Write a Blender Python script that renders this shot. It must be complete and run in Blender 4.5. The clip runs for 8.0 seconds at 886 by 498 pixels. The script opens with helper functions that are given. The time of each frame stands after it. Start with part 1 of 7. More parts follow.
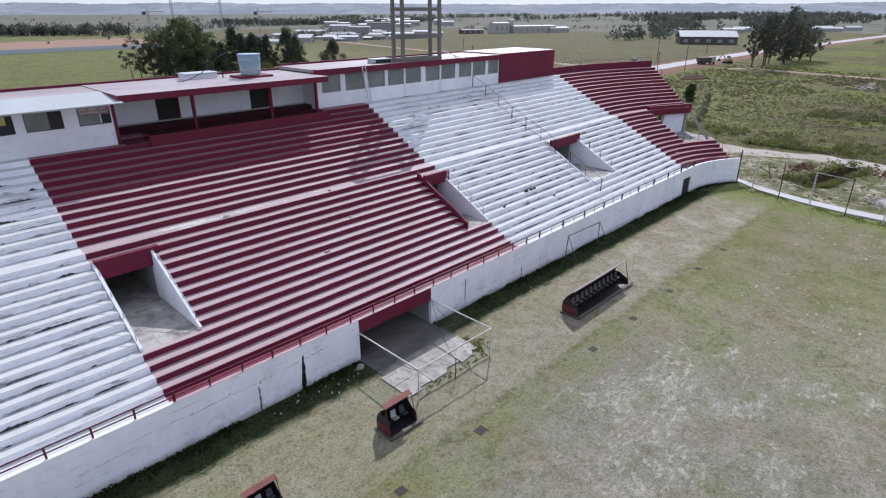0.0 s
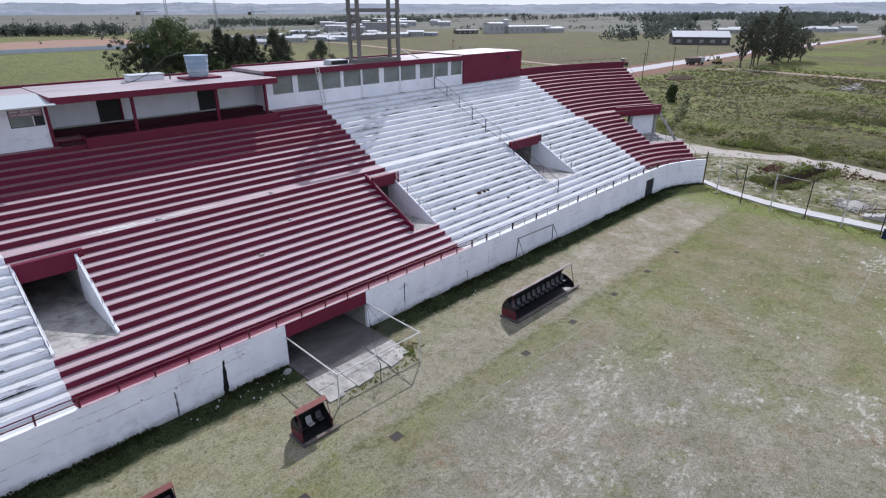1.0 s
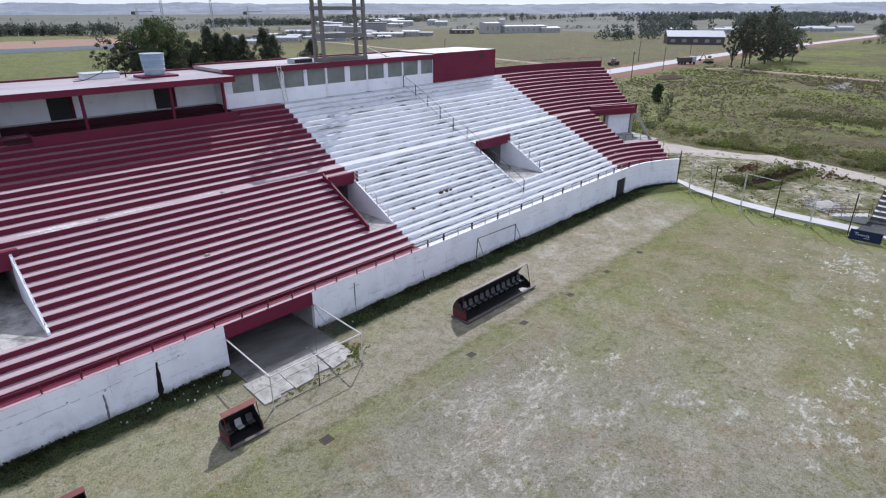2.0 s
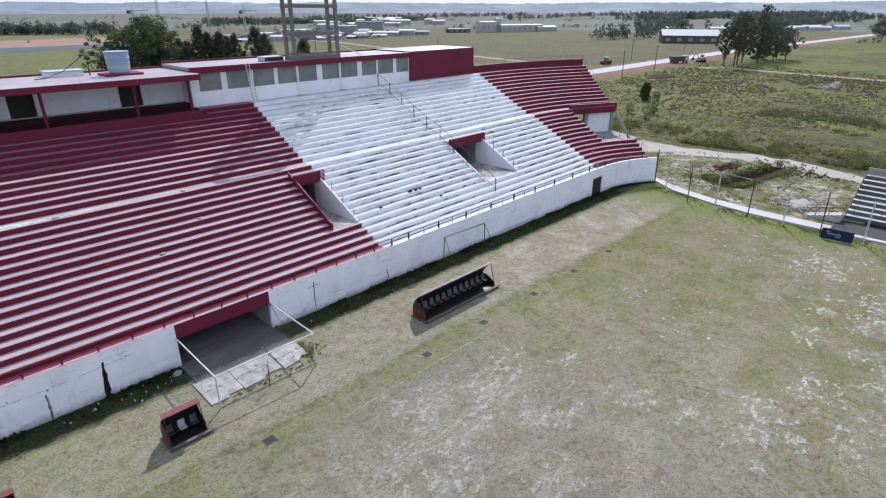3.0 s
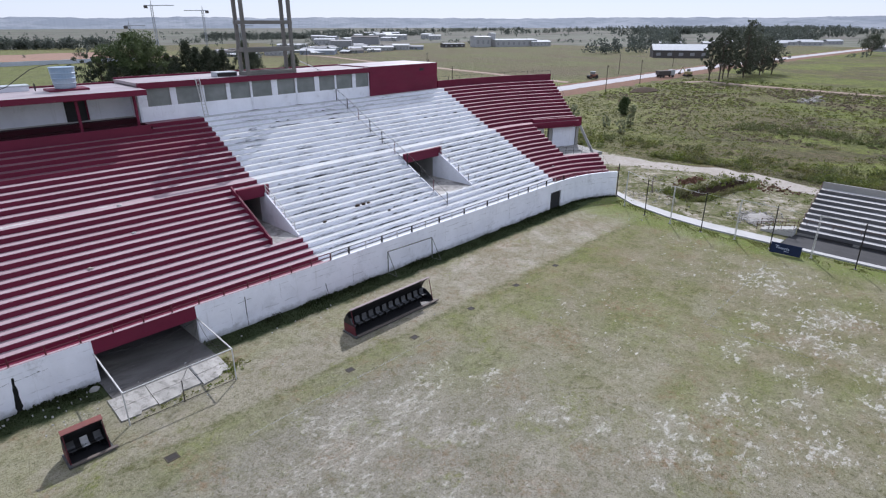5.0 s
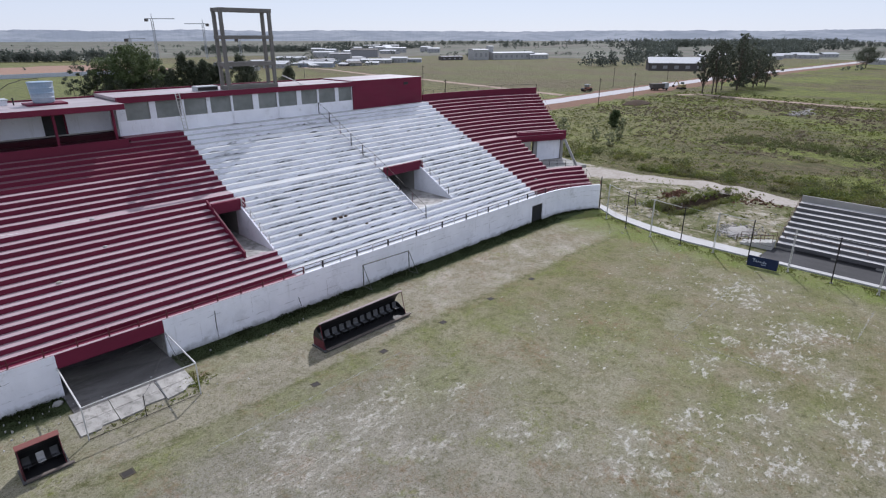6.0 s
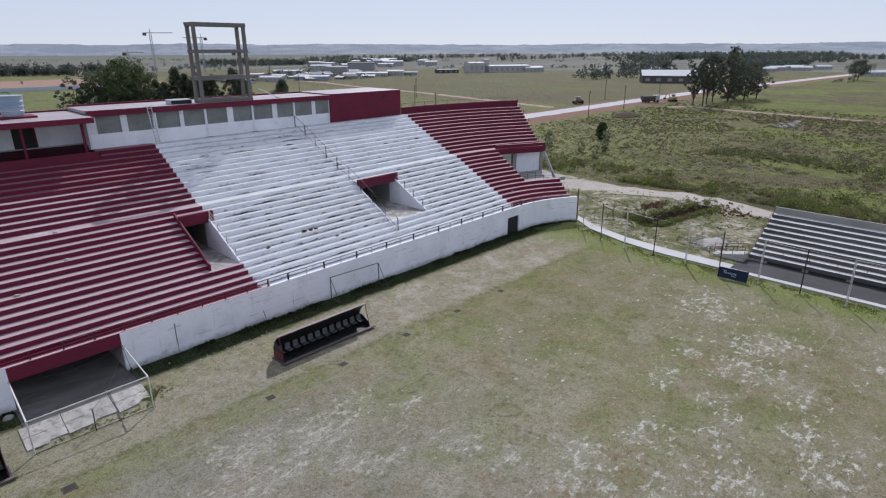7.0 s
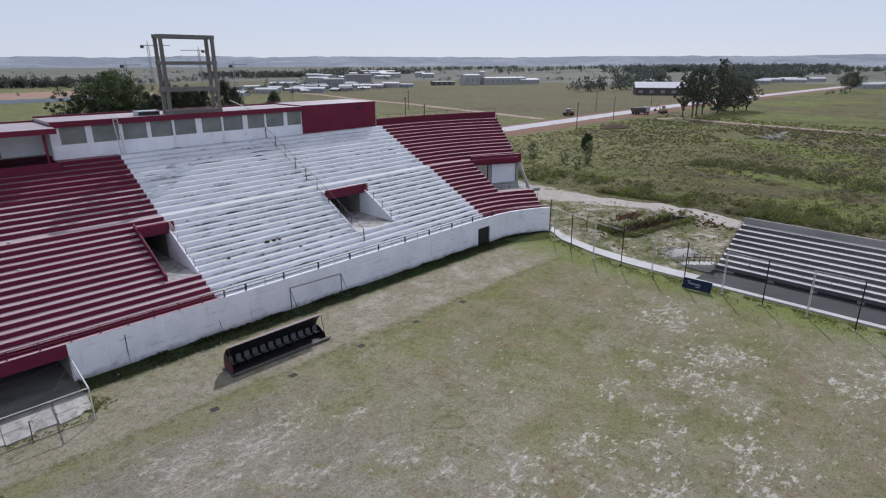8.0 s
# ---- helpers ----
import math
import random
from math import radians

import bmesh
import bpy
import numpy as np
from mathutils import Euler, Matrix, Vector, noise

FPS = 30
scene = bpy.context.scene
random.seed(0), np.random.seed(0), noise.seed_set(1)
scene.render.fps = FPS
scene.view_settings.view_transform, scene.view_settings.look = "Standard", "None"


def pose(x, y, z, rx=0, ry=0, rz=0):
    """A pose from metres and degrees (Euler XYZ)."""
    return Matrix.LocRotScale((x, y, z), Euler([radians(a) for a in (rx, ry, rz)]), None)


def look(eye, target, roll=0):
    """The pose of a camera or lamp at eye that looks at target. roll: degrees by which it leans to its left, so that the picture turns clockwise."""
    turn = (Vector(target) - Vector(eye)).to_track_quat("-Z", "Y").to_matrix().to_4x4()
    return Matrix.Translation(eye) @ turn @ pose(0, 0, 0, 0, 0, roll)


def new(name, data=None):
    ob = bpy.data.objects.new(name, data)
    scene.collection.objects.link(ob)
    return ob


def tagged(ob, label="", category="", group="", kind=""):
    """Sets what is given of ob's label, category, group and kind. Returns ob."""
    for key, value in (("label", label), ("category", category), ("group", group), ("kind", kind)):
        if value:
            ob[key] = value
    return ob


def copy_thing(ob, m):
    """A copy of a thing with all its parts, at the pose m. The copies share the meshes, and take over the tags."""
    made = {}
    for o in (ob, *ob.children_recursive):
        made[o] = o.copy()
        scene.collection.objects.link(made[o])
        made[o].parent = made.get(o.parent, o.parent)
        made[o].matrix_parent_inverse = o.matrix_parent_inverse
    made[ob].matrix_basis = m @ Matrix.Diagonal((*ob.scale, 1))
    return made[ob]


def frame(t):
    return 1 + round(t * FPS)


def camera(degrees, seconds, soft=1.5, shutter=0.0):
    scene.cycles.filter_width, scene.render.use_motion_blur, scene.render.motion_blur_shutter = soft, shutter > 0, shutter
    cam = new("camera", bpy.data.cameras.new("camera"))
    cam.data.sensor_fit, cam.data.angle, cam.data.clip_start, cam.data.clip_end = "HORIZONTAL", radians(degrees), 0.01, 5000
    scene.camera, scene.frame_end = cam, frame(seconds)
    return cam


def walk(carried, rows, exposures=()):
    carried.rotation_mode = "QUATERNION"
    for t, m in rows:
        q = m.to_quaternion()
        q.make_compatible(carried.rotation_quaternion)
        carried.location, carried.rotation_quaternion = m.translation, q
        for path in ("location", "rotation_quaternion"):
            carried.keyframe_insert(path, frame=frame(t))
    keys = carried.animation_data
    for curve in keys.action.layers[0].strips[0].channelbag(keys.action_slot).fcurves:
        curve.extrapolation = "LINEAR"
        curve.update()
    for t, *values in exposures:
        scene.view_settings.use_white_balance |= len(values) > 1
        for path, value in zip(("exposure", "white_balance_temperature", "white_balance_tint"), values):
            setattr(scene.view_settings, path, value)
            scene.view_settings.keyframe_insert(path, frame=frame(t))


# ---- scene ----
cam = camera(75.8, 8.0, soft=1.2)
PATH = [
    (0, (-26.606, -27.451, 22.477), (-25.293, -26.159, 21.698), 0.0),
    (0.5, (-24.737, -29.091, 22.452), (-23.423, -27.799, 21.674), 0.0),
    (1, (-22.927, -30.624, 22.565), (-21.613, -29.332, 21.786), -0.0),
    (1.5, (-21.277, -31.925, 22.489), (-19.963, -30.633, 21.71), -0.0),
    (3, (-17.506, -35.069, 22.231), (-16.192, -33.78, 21.45), -0.0),
    (3.5, (-16.425, -36.007, 22.276), (-15.111, -34.719, 21.493), 0.0),
    (4, (-15.388, -36.886, 22.309), (-14.072, -35.594, 21.535), -0.1),
    (4.5, (-14.528, -37.914, 22.273), (-13.207, -36.617, 21.516), -0.1),
    (6, (-12.036, -40.528, 22.59), (-10.701, -39.215, 21.887), -0.0),
    (6.5, (-11.115, -41.572, 22.533), (-9.775, -40.254, 21.851), -0.1),
    (7, (-9.904, -42.703, 22.62), (-8.558, -41.381, 21.956), -0.1),
    (7.5, (-8.465, -43.948, 22.622), (-7.115, -42.622, 21.976), -0.2),
    (8, (-7.265, -45.317, 22.548), (-5.909, -43.987, 21.921), -0.1),
]
walk(cam, [(t, look(eye, target, roll)) for t, eye, target, roll in PATH],
     [(0, 0.31, 6210, 14), (3.5, 0.47, 6110, 14), (4.5, 0.41, 6120, 14), (6.0, 0.22, 6250, 14), (8.0, 0.01, 6260, 14)])

# ---- world, sun and exposure ----
SUN_EL, SUN_AZ = radians(41.7), radians(54.4)      # azimuth from +y towards +x
world = bpy.data.worlds.new("sky")
scene.world = world
world.use_nodes = True
wn = world.node_tree.nodes
sky = wn.new("ShaderNodeTexSky")
sky.sky_type = "NISHITA"
sky.sun_disc = False
sky.sun_elevation, sky.sun_rotation = SUN_EL, SUN_AZ
sky.air_density, sky.dust_density, sky.ozone_density = 0.8, 0.1, 2.0
wn["Background"].inputs["Strength"].default_value = 0.115
hazy = wn.new("ShaderNodeHueSaturation")
hazy.inputs["Saturation"].default_value = 0.8
world.node_tree.links.new(sky.outputs["Color"], hazy.inputs["Color"])
veil = wn.new("ShaderNodeMix")          # an even white haze over the blue
veil.data_type = "RGBA"
veil.inputs[0].default_value = 0.84
veil.inputs[7].default_value = (4.72, 5.14, 6.08, 1)
world.node_tree.links.new(hazy.outputs["Color"], veil.inputs[6])
world.node_tree.links.new(veil.outputs[2], wn["Background"].inputs["Color"])
sun_data = bpy.data.lights.new("sun", "SUN")
sun_data.energy, sun_data.angle, sun_data.color = 3.2, radians(0.6), (1.0, 0.985, 0.985)
sun = new("sun", sun_data)
toward = Vector((math.sin(SUN_AZ) * math.cos(SUN_EL), math.cos(SUN_AZ) * math.cos(SUN_EL), math.sin(SUN_EL)))
sun.matrix_world = look(toward * 100, (0, 0, 0))


# ---- materials ----
class Nodes:
    """Small helper round one material's node tree."""

    def __init__(self, name, rough=0.8, metal=0.0):
        self.mat = bpy.data.materials.new(name)
        self.mat.use_nodes = True
        self.t = self.mat.node_tree
        self.bsdf = self.t.nodes["Principled BSDF"]
        self.bsdf.inputs["Roughness"].default_value = rough
        self.bsdf.inputs["Metallic"].default_value = metal
        if rough >= 0.9:
            self.bsdf.inputs["Specular IOR Level"].default_value = 0.12
        self.pos = self.t.nodes.new("ShaderNodeNewGeometry").outputs["Position"]

    def link(self, a, b):
        self.t.links.new(a, b)

    def scaled(self, sx, sy, sz):
        n = self.t.nodes.new("ShaderNodeVectorMath")
        n.operation = "MULTIPLY"
        self.link(self.pos, n.inputs[0])
        n.inputs[1].default_value = (sx, sy, sz)
        return n.outputs[0]

    def noise(self, scale, detail=4, rough=0.6, stretch=(1, 1, 1), distort=0.0):
        n = self.t.nodes.new("ShaderNodeTexNoise")
        n.inputs["Scale"].default_value = scale
        n.inputs["Detail"].default_value = detail
        n.inputs["Roughness"].default_value = rough
        n.inputs["Distortion"].default_value = distort
        self.link(self.scaled(*stretch), n.inputs["Vector"])
        return n.outputs["Fac"]

    def ramp(self, fac, lo, hi, a=0.0, b=1.0):
        n = self.t.nodes.new("ShaderNodeMapRange")
        n.inputs["From Min"].default_value, n.inputs["From Max"].default_value = lo, hi
        n.inputs["To Min"].default_value, n.inputs["To Max"].default_value = a, b
        self.link(fac, n.inputs["Value"])
        return n.outputs["Result"]

    def math(self, op, a, b):
        n = self.t.nodes.new("ShaderNodeMath")
        n.operation = op
        for i, v in enumerate((a, b)):
            if isinstance(v, (int, float)):
                n.inputs[i].default_value = v
            else:
                self.link(v, n.inputs[i])
        return n.outputs[0]

    def mix(self, fac, a, b, blend="MIX"):
        n = self.t.nodes.new("ShaderNodeMix")
        n.data_type, n.blend_type = "RGBA", blend
        for key, v in ((0, fac), (6, a), (7, b)):
            if isinstance(v, tuple):
                n.inputs[key].default_value = (*v, 1)
            elif isinstance(v, (int, float)):
                n.inputs[key].default_value = v
            else:
                self.link(v, n.inputs[key])
        return n.outputs[2]

    def axis(self, i):
        n = self.t.nodes.new("ShaderNodeSeparateXYZ")
        self.link(self.pos, n.inputs[0])
        return n.outputs[i]

    def random(self):
        return self.t.nodes.new("ShaderNodeObjectInfo").outputs["Random"]

    def island(self):
        return self.t.nodes.new("ShaderNodeNewGeometry").outputs["Random Per Island"]

    def color(self, c):
        self.link(c, self.bsdf.inputs["Base Color"])
        return self

    def bump(self, h, strength=0.3, dist=0.02):
        n = self.t.nodes.new("ShaderNodeBump")
        n.inputs["Strength"].default_value, n.inputs["Distance"].default_value = strength, dist
        self.link(h, n.inputs["Height"])
        self.link(n.outputs[0], self.bsdf.inputs["Normal"])
        return self


def worn(name, base, second, dirt, dirt_amount=0.5, scale=1.2, stretch=(1, 1, 1), rough=0.8, bump=0.25, metal=0.0, fine=9.0, gloss=0.5):
    """Painted or raw surface: two tones at large scale, stains, fine grain."""
    m = Nodes(name, rough, metal)
    big = m.noise(scale * 0.35, 4, 0.6, stretch)
    c = m.mix(m.ramp(big, 0.35, 0.68), base, second)
    st = m.noise(scale, 6, 0.7, stretch, 0.4)
    c = m.mix(m.ramp(st, 0.72 - 0.24 * dirt_amount, 0.86 - 0.1 * dirt_amount, 0, 0.85), c, dirt)
    grain = m.noise(fine, 3, 0.7)
    c = m.mix(m.ramp(grain, 0.3, 0.75, 0.0, 0.22), c, dirt)
    m.color(c).bump(m.noise(fine * 1.7, 4, 0.7), bump, 0.02)
    m.bsdf.inputs["Specular IOR Level"].default_value = gloss
    m.link(m.ramp(st, 0.35, 0.75, rough - 0.06, min(1.0, rough + 0.16)), m.bsdf.inputs["Roughness"])
    return m.mat


def plain(name, base, rough=0.6, metal=0.0, vary=0.15):
    m = Nodes(name, rough, metal)
    n = m.noise(3.0, 4, 0.6)
    dark = tuple(v * (1 - vary * 2) for v in base)
    m.color(m.mix(m.ramp(n, 0.35, 0.7), base, dark)).bump(m.noise(25, 3), 0.1, 0.01)
    return m.mat


M_RED = worn("maroon_paint", (0.160, 0.008, 0.036), (0.120, 0.007, 0.029), (0.06, 0.015, 0.024), 0.3, 0.9, (0.35, 1, 1), 0.6, 0.15, gloss=0.35)


def whitewash(name, streak, grime_scale, base_moss=False, rough=0.75, grime=0.45, film=0.4, tone=1.0, blue=1.0):
    """White paint with long dark grime marks; streak stretches them."""
    m = Nodes(name, rough)
    c = m.mix(m.ramp(m.noise(0.4, 4, 0.6), 0.35, 0.68), (0.73 * tone, 0.742 * tone, 0.79 * tone * blue), (0.655 * tone, 0.668 * tone, 0.715 * tone * blue))
    zone = m.ramp(m.noise(0.22, 4, 0.6), 0.38, 0.62)
    mark = m.ramp(m.noise(grime_scale, 8, 0.78, streak, 0.6), 0.555, 0.58)
    c = m.mix(m.math("MULTIPLY", m.math("MULTIPLY", mark, zone), grime), c, (0.035, 0.035, 0.034))
    speck = m.ramp(m.noise(grime_scale * 3.2, 6, 0.8, streak), 0.61, 0.63)
    c = m.mix(m.math("MULTIPLY", speck, grime * 0.75), c, (0.05, 0.05, 0.048))
    haze = m.ramp(m.noise(grime_scale * 2.5, 6, 0.75, streak), 0.48, 0.72, 0.0, film)
    c = m.mix(haze, c, (0.42, 0.42, 0.41))
    if base_moss:
        low = m.ramp(m.math("ADD", m.axis(2), m.math("MULTIPLY", m.noise(1.2, 6, 0.75), -1.2)), -0.05, -0.6)
        c = m.mix(m.math("MULTIPLY", low, 0.6), c, (0.07, 0.075, 0.055))
        drip = m.ramp(m.noise(1.0, 5, 0.7, (2.2, 2.2, 0.16)), 0.60, 0.72)
        c = m.mix(m.math("MULTIPLY", drip, 0.22), c, (0.36, 0.36, 0.35))
        # plaster cracks along the courses, and grey damp blotches
        bend = m.math("MULTIPLY", m.noise(0.5, 4, 0.7), 0.35)
        some = m.ramp(m.noise(0.3, 5, 0.7, (1, 1, 2.5)), 0.46, 0.60)
        for level in (1.02, 2.05, 2.62):
            off = m.math("ABSOLUTE", m.math("SUBTRACT", m.math("ADD", m.axis(2), bend), level + 0.17), 0.0)
            seam = m.math("MULTIPLY", m.ramp(off, 0.045, 0.012), m.ramp(m.noise(0.8 + level * 0.3, 6, 0.75), 0.44, 0.54))
            c = m.mix(m.math("MULTIPLY", m.math("MULTIPLY", seam, some), 0.55), c, (0.16, 0.16, 0.155))
        blot = m.math("MULTIPLY", m.ramp(m.noise(0.55, 6, 0.72), 0.57, 0.68), m.ramp(m.noise(3.0, 5, 0.75), 0.42, 0.58))
        c = m.mix(m.math("MULTIPLY", blot, 0.42), c, (0.33, 0.33, 0.325))
    m.color(c).bump(m.noise(14, 4, 0.7), 0.15, 0.015)
    m.bsdf.inputs["Specular IOR Level"].default_value = 0.25
    return m.mat


M_WHITE = whitewash("white_paint", (0.5, 1, 1), 0.9, grime=0.2, film=0.2, tone=1.08)
M_WALLW = whitewash("white_wall_paint", (0.8, 0.8, 0.5), 0.7, True, grime=0.08, film=0.08, tone=1.2)
# tones counter the light: shaded risers raised, sunlit treads lowered and less blue
M_STEP_W = whitewash("white_step_paint", (0.30, 2.2, 2.4), 1.9, grime=0.6, tone=1.2, film=0.25)
M_TREAD_W = whitewash("white_tread_paint", (0.28, 3.0, 1.0), 1.9, grime=0.5, tone=0.76, film=0.4, blue=0.94)
M_TREAD_R = worn("pinkish_tread_paint", (0.47, 0.365, 0.385), (0.375, 0.27, 0.29), (0.08, 0.055, 0.055), 0.55, 1.1, (0.22, 1.8, 1), 0.6, 0.06, gloss=0.28)
# tread colour lowered for the rows lying under the roof's shadow
M_TREAD_U = worn("shaded_maroon_tread_paint", (0.225, 0.112, 0.130), (0.165, 0.075, 0.092), (0.08, 0.045, 0.055), 0.34, 1.1, (0.22, 1.8, 1), 0.58, 0.06, gloss=0.3)
M_TREAD_RW = worn("maroon_tread_paint", (0.27, 0.125, 0.145), (0.20, 0.08, 0.10), (0.08, 0.04, 0.045), 0.4, 1.1, (0.22, 1.8, 1), 0.6, 0.06, gloss=0.3)
M_CONC = worn("raw_concrete", (0.34, 0.33, 0.31), (0.25, 0.245, 0.23), (0.10, 0.10, 0.09), 0.5, 0.8, (1, 1, 0.6), 0.85, 0.4)
M_CONC_T = worn("weathered_concrete", (0.19, 0.18, 0.165), (0.135, 0.13, 0.12), (0.06, 0.058, 0.054), 0.6, 1.0, (1, 1, 0.4), 0.9, 0.4)
M_CONC_L = worn("pale_concrete", (0.50, 0.49, 0.46), (0.40, 0.39, 0.37), (0.17, 0.17, 0.15), 0.5, 0.7, (1, 1, 1), 0.85, 0.4)
M_ROOF = worn("roof_membrane", (0.44, 0.38, 0.39), (0.31, 0.255, 0.27), (0.14, 0.105, 0.115), 0.7, 0.35, (0.4, 1.6, 1), 0.45, 0.06, gloss=0.6)
M_CONC_W = worn("whitish_concrete", (0.50, 0.495, 0.485), (0.41, 0.405, 0.395), (0.26, 0.25, 0.23), 0.5, 0.7, (1, 1, 1), 0.8, 0.3)
M_TIN = worn("zinc_sheet", (0.48, 0.52, 0.54), (0.42, 0.455, 0.47), (0.28, 0.275, 0.27), 0.3, 0.6, (1, 0.3, 1), 0.5, 0.1, 0.3)
# near-black that paints the darkness of rooms and openings; also dark door leaves
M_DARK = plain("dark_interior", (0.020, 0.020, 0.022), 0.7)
M_STEEL_D = plain("dark_steel", (0.035, 0.03, 0.03), 0.55, 0.4)
M_STEEL_W = worn("white_steel", (0.62, 0.62, 0.61), (0.5, 0.5, 0.48), (0.22, 0.16, 0.12), 0.4, 2.5, (1, 1, 1), 0.55, 0.1)
M_STEEL_R = plain("maroon_steel", (0.12, 0.014, 0.026), 0.55)
M_BLACK = plain("black_panel", (0.014, 0.014, 0.016), 0.5)
M_WOOD = worn("grey_planks", (0.15, 0.122, 0.105), (0.10, 0.085, 0.075), (0.07, 0.06, 0.05), 0.4, 2.0, (0.3, 3, 1), 0.8, 0.3)
M_TANK = worn("tank_plastic", (0.25, 0.36, 0.47), (0.42, 0.48, 0.53), (0.13, 0.18, 0.24), 0.5, 2.2, (0.5, 0.5, 2.0), 0.5, 0.1)


def glass_dark():
    m = Nodes("window_glass", 0.12)
    n = m.noise(0.6, 3, 0.6, (1, 1, 1))
    m.color(m.mix(m.ramp(n, 0.35, 0.7), (0.16, 0.175, 0.17), (0.24, 0.255, 0.25)))
    m.bsdf.inputs["Specular IOR Level"].default_value = 0.35
    m.bsdf.inputs["Roughness"].default_value = 0.3
    return m.mat


M_GLASS = glass_dark()


def net_material():
    m = Nodes("shade_net", 0.9)
    n = m.noise(1.1, 5, 0.65, (0.35, 1.8, 1))
    m.color(m.mix(n, (0.06, 0.06, 0.06), (0.11, 0.11, 0.11)))
    m.link(m.ramp(n, 0.35, 0.68, 0.03, 0.18), m.bsdf.inputs["Alpha"])
    return m.mat


M_NET = net_material()


def leaf_material(name, a, b, c):
    m = Nodes(name, 0.65)
    m.bsdf.inputs["Specular IOR Level"].default_value = 0.2
    r = m.island()
    col = m.mix(r, a, b)
    col = m.mix(m.ramp(m.noise(0.25, 3), 0.4, 0.65), col, c)
    m.color(col)
    tr = m.t.nodes.new("ShaderNodeBsdfTranslucent")
    m.link(col, tr.inputs["Color"])
    mx = m.t.nodes.new("ShaderNodeMixShader")
    mx.inputs[0].default_value = 0.35
    m.link(m.bsdf.outputs[0], mx.inputs[1])
    m.link(tr.outputs[0], mx.inputs[2])
    m.link(mx.outputs[0], m.t.nodes["Material Output"].inputs["Surface"])
    return m.mat


M_LEAF = leaf_material("tree_leaves", (0.060, 0.090, 0.038), (0.125, 0.160, 0.070), (0.090, 0.112, 0.054))
M_LEAF_D = leaf_material("dark_leaves", (0.050, 0.064, 0.043), (0.098, 0.112, 0.074), (0.076, 0.086, 0.060))
M_SCRUB = leaf_material("scrub_leaves", (0.125, 0.155, 0.034), (0.21, 0.25, 0.058), (0.17, 0.155, 0.065))
M_BUSH = leaf_material("bush_leaves", (0.085, 0.110, 0.034), (0.170, 0.195, 0.072), (0.145, 0.140, 0.072))
M_EUC = leaf_material("eucalyptus_leaves", (0.066, 0.080, 0.055), (0.122, 0.136, 0.098), (0.095, 0.105, 0.080))
# greens lowered to carry the wall's shadow on weeds and grass
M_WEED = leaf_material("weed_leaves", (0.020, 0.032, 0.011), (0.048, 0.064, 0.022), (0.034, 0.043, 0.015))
# grey-green tint: distance haze is part of these leaf colours
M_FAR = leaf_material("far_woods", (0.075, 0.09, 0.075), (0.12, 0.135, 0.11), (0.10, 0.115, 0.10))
M_PALELEAF = leaf_material("pale_sapling_leaves", (0.20, 0.23, 0.12), (0.34, 0.37, 0.22), (0.27, 0.28, 0.17))
M_DRYBRUSH = leaf_material("dry_brush", (0.120, 0.098, 0.066), (0.190, 0.150, 0.105), (0.150, 0.118, 0.095))
M_BARK = plain("bark", (0.12, 0.10, 0.08), 0.9)


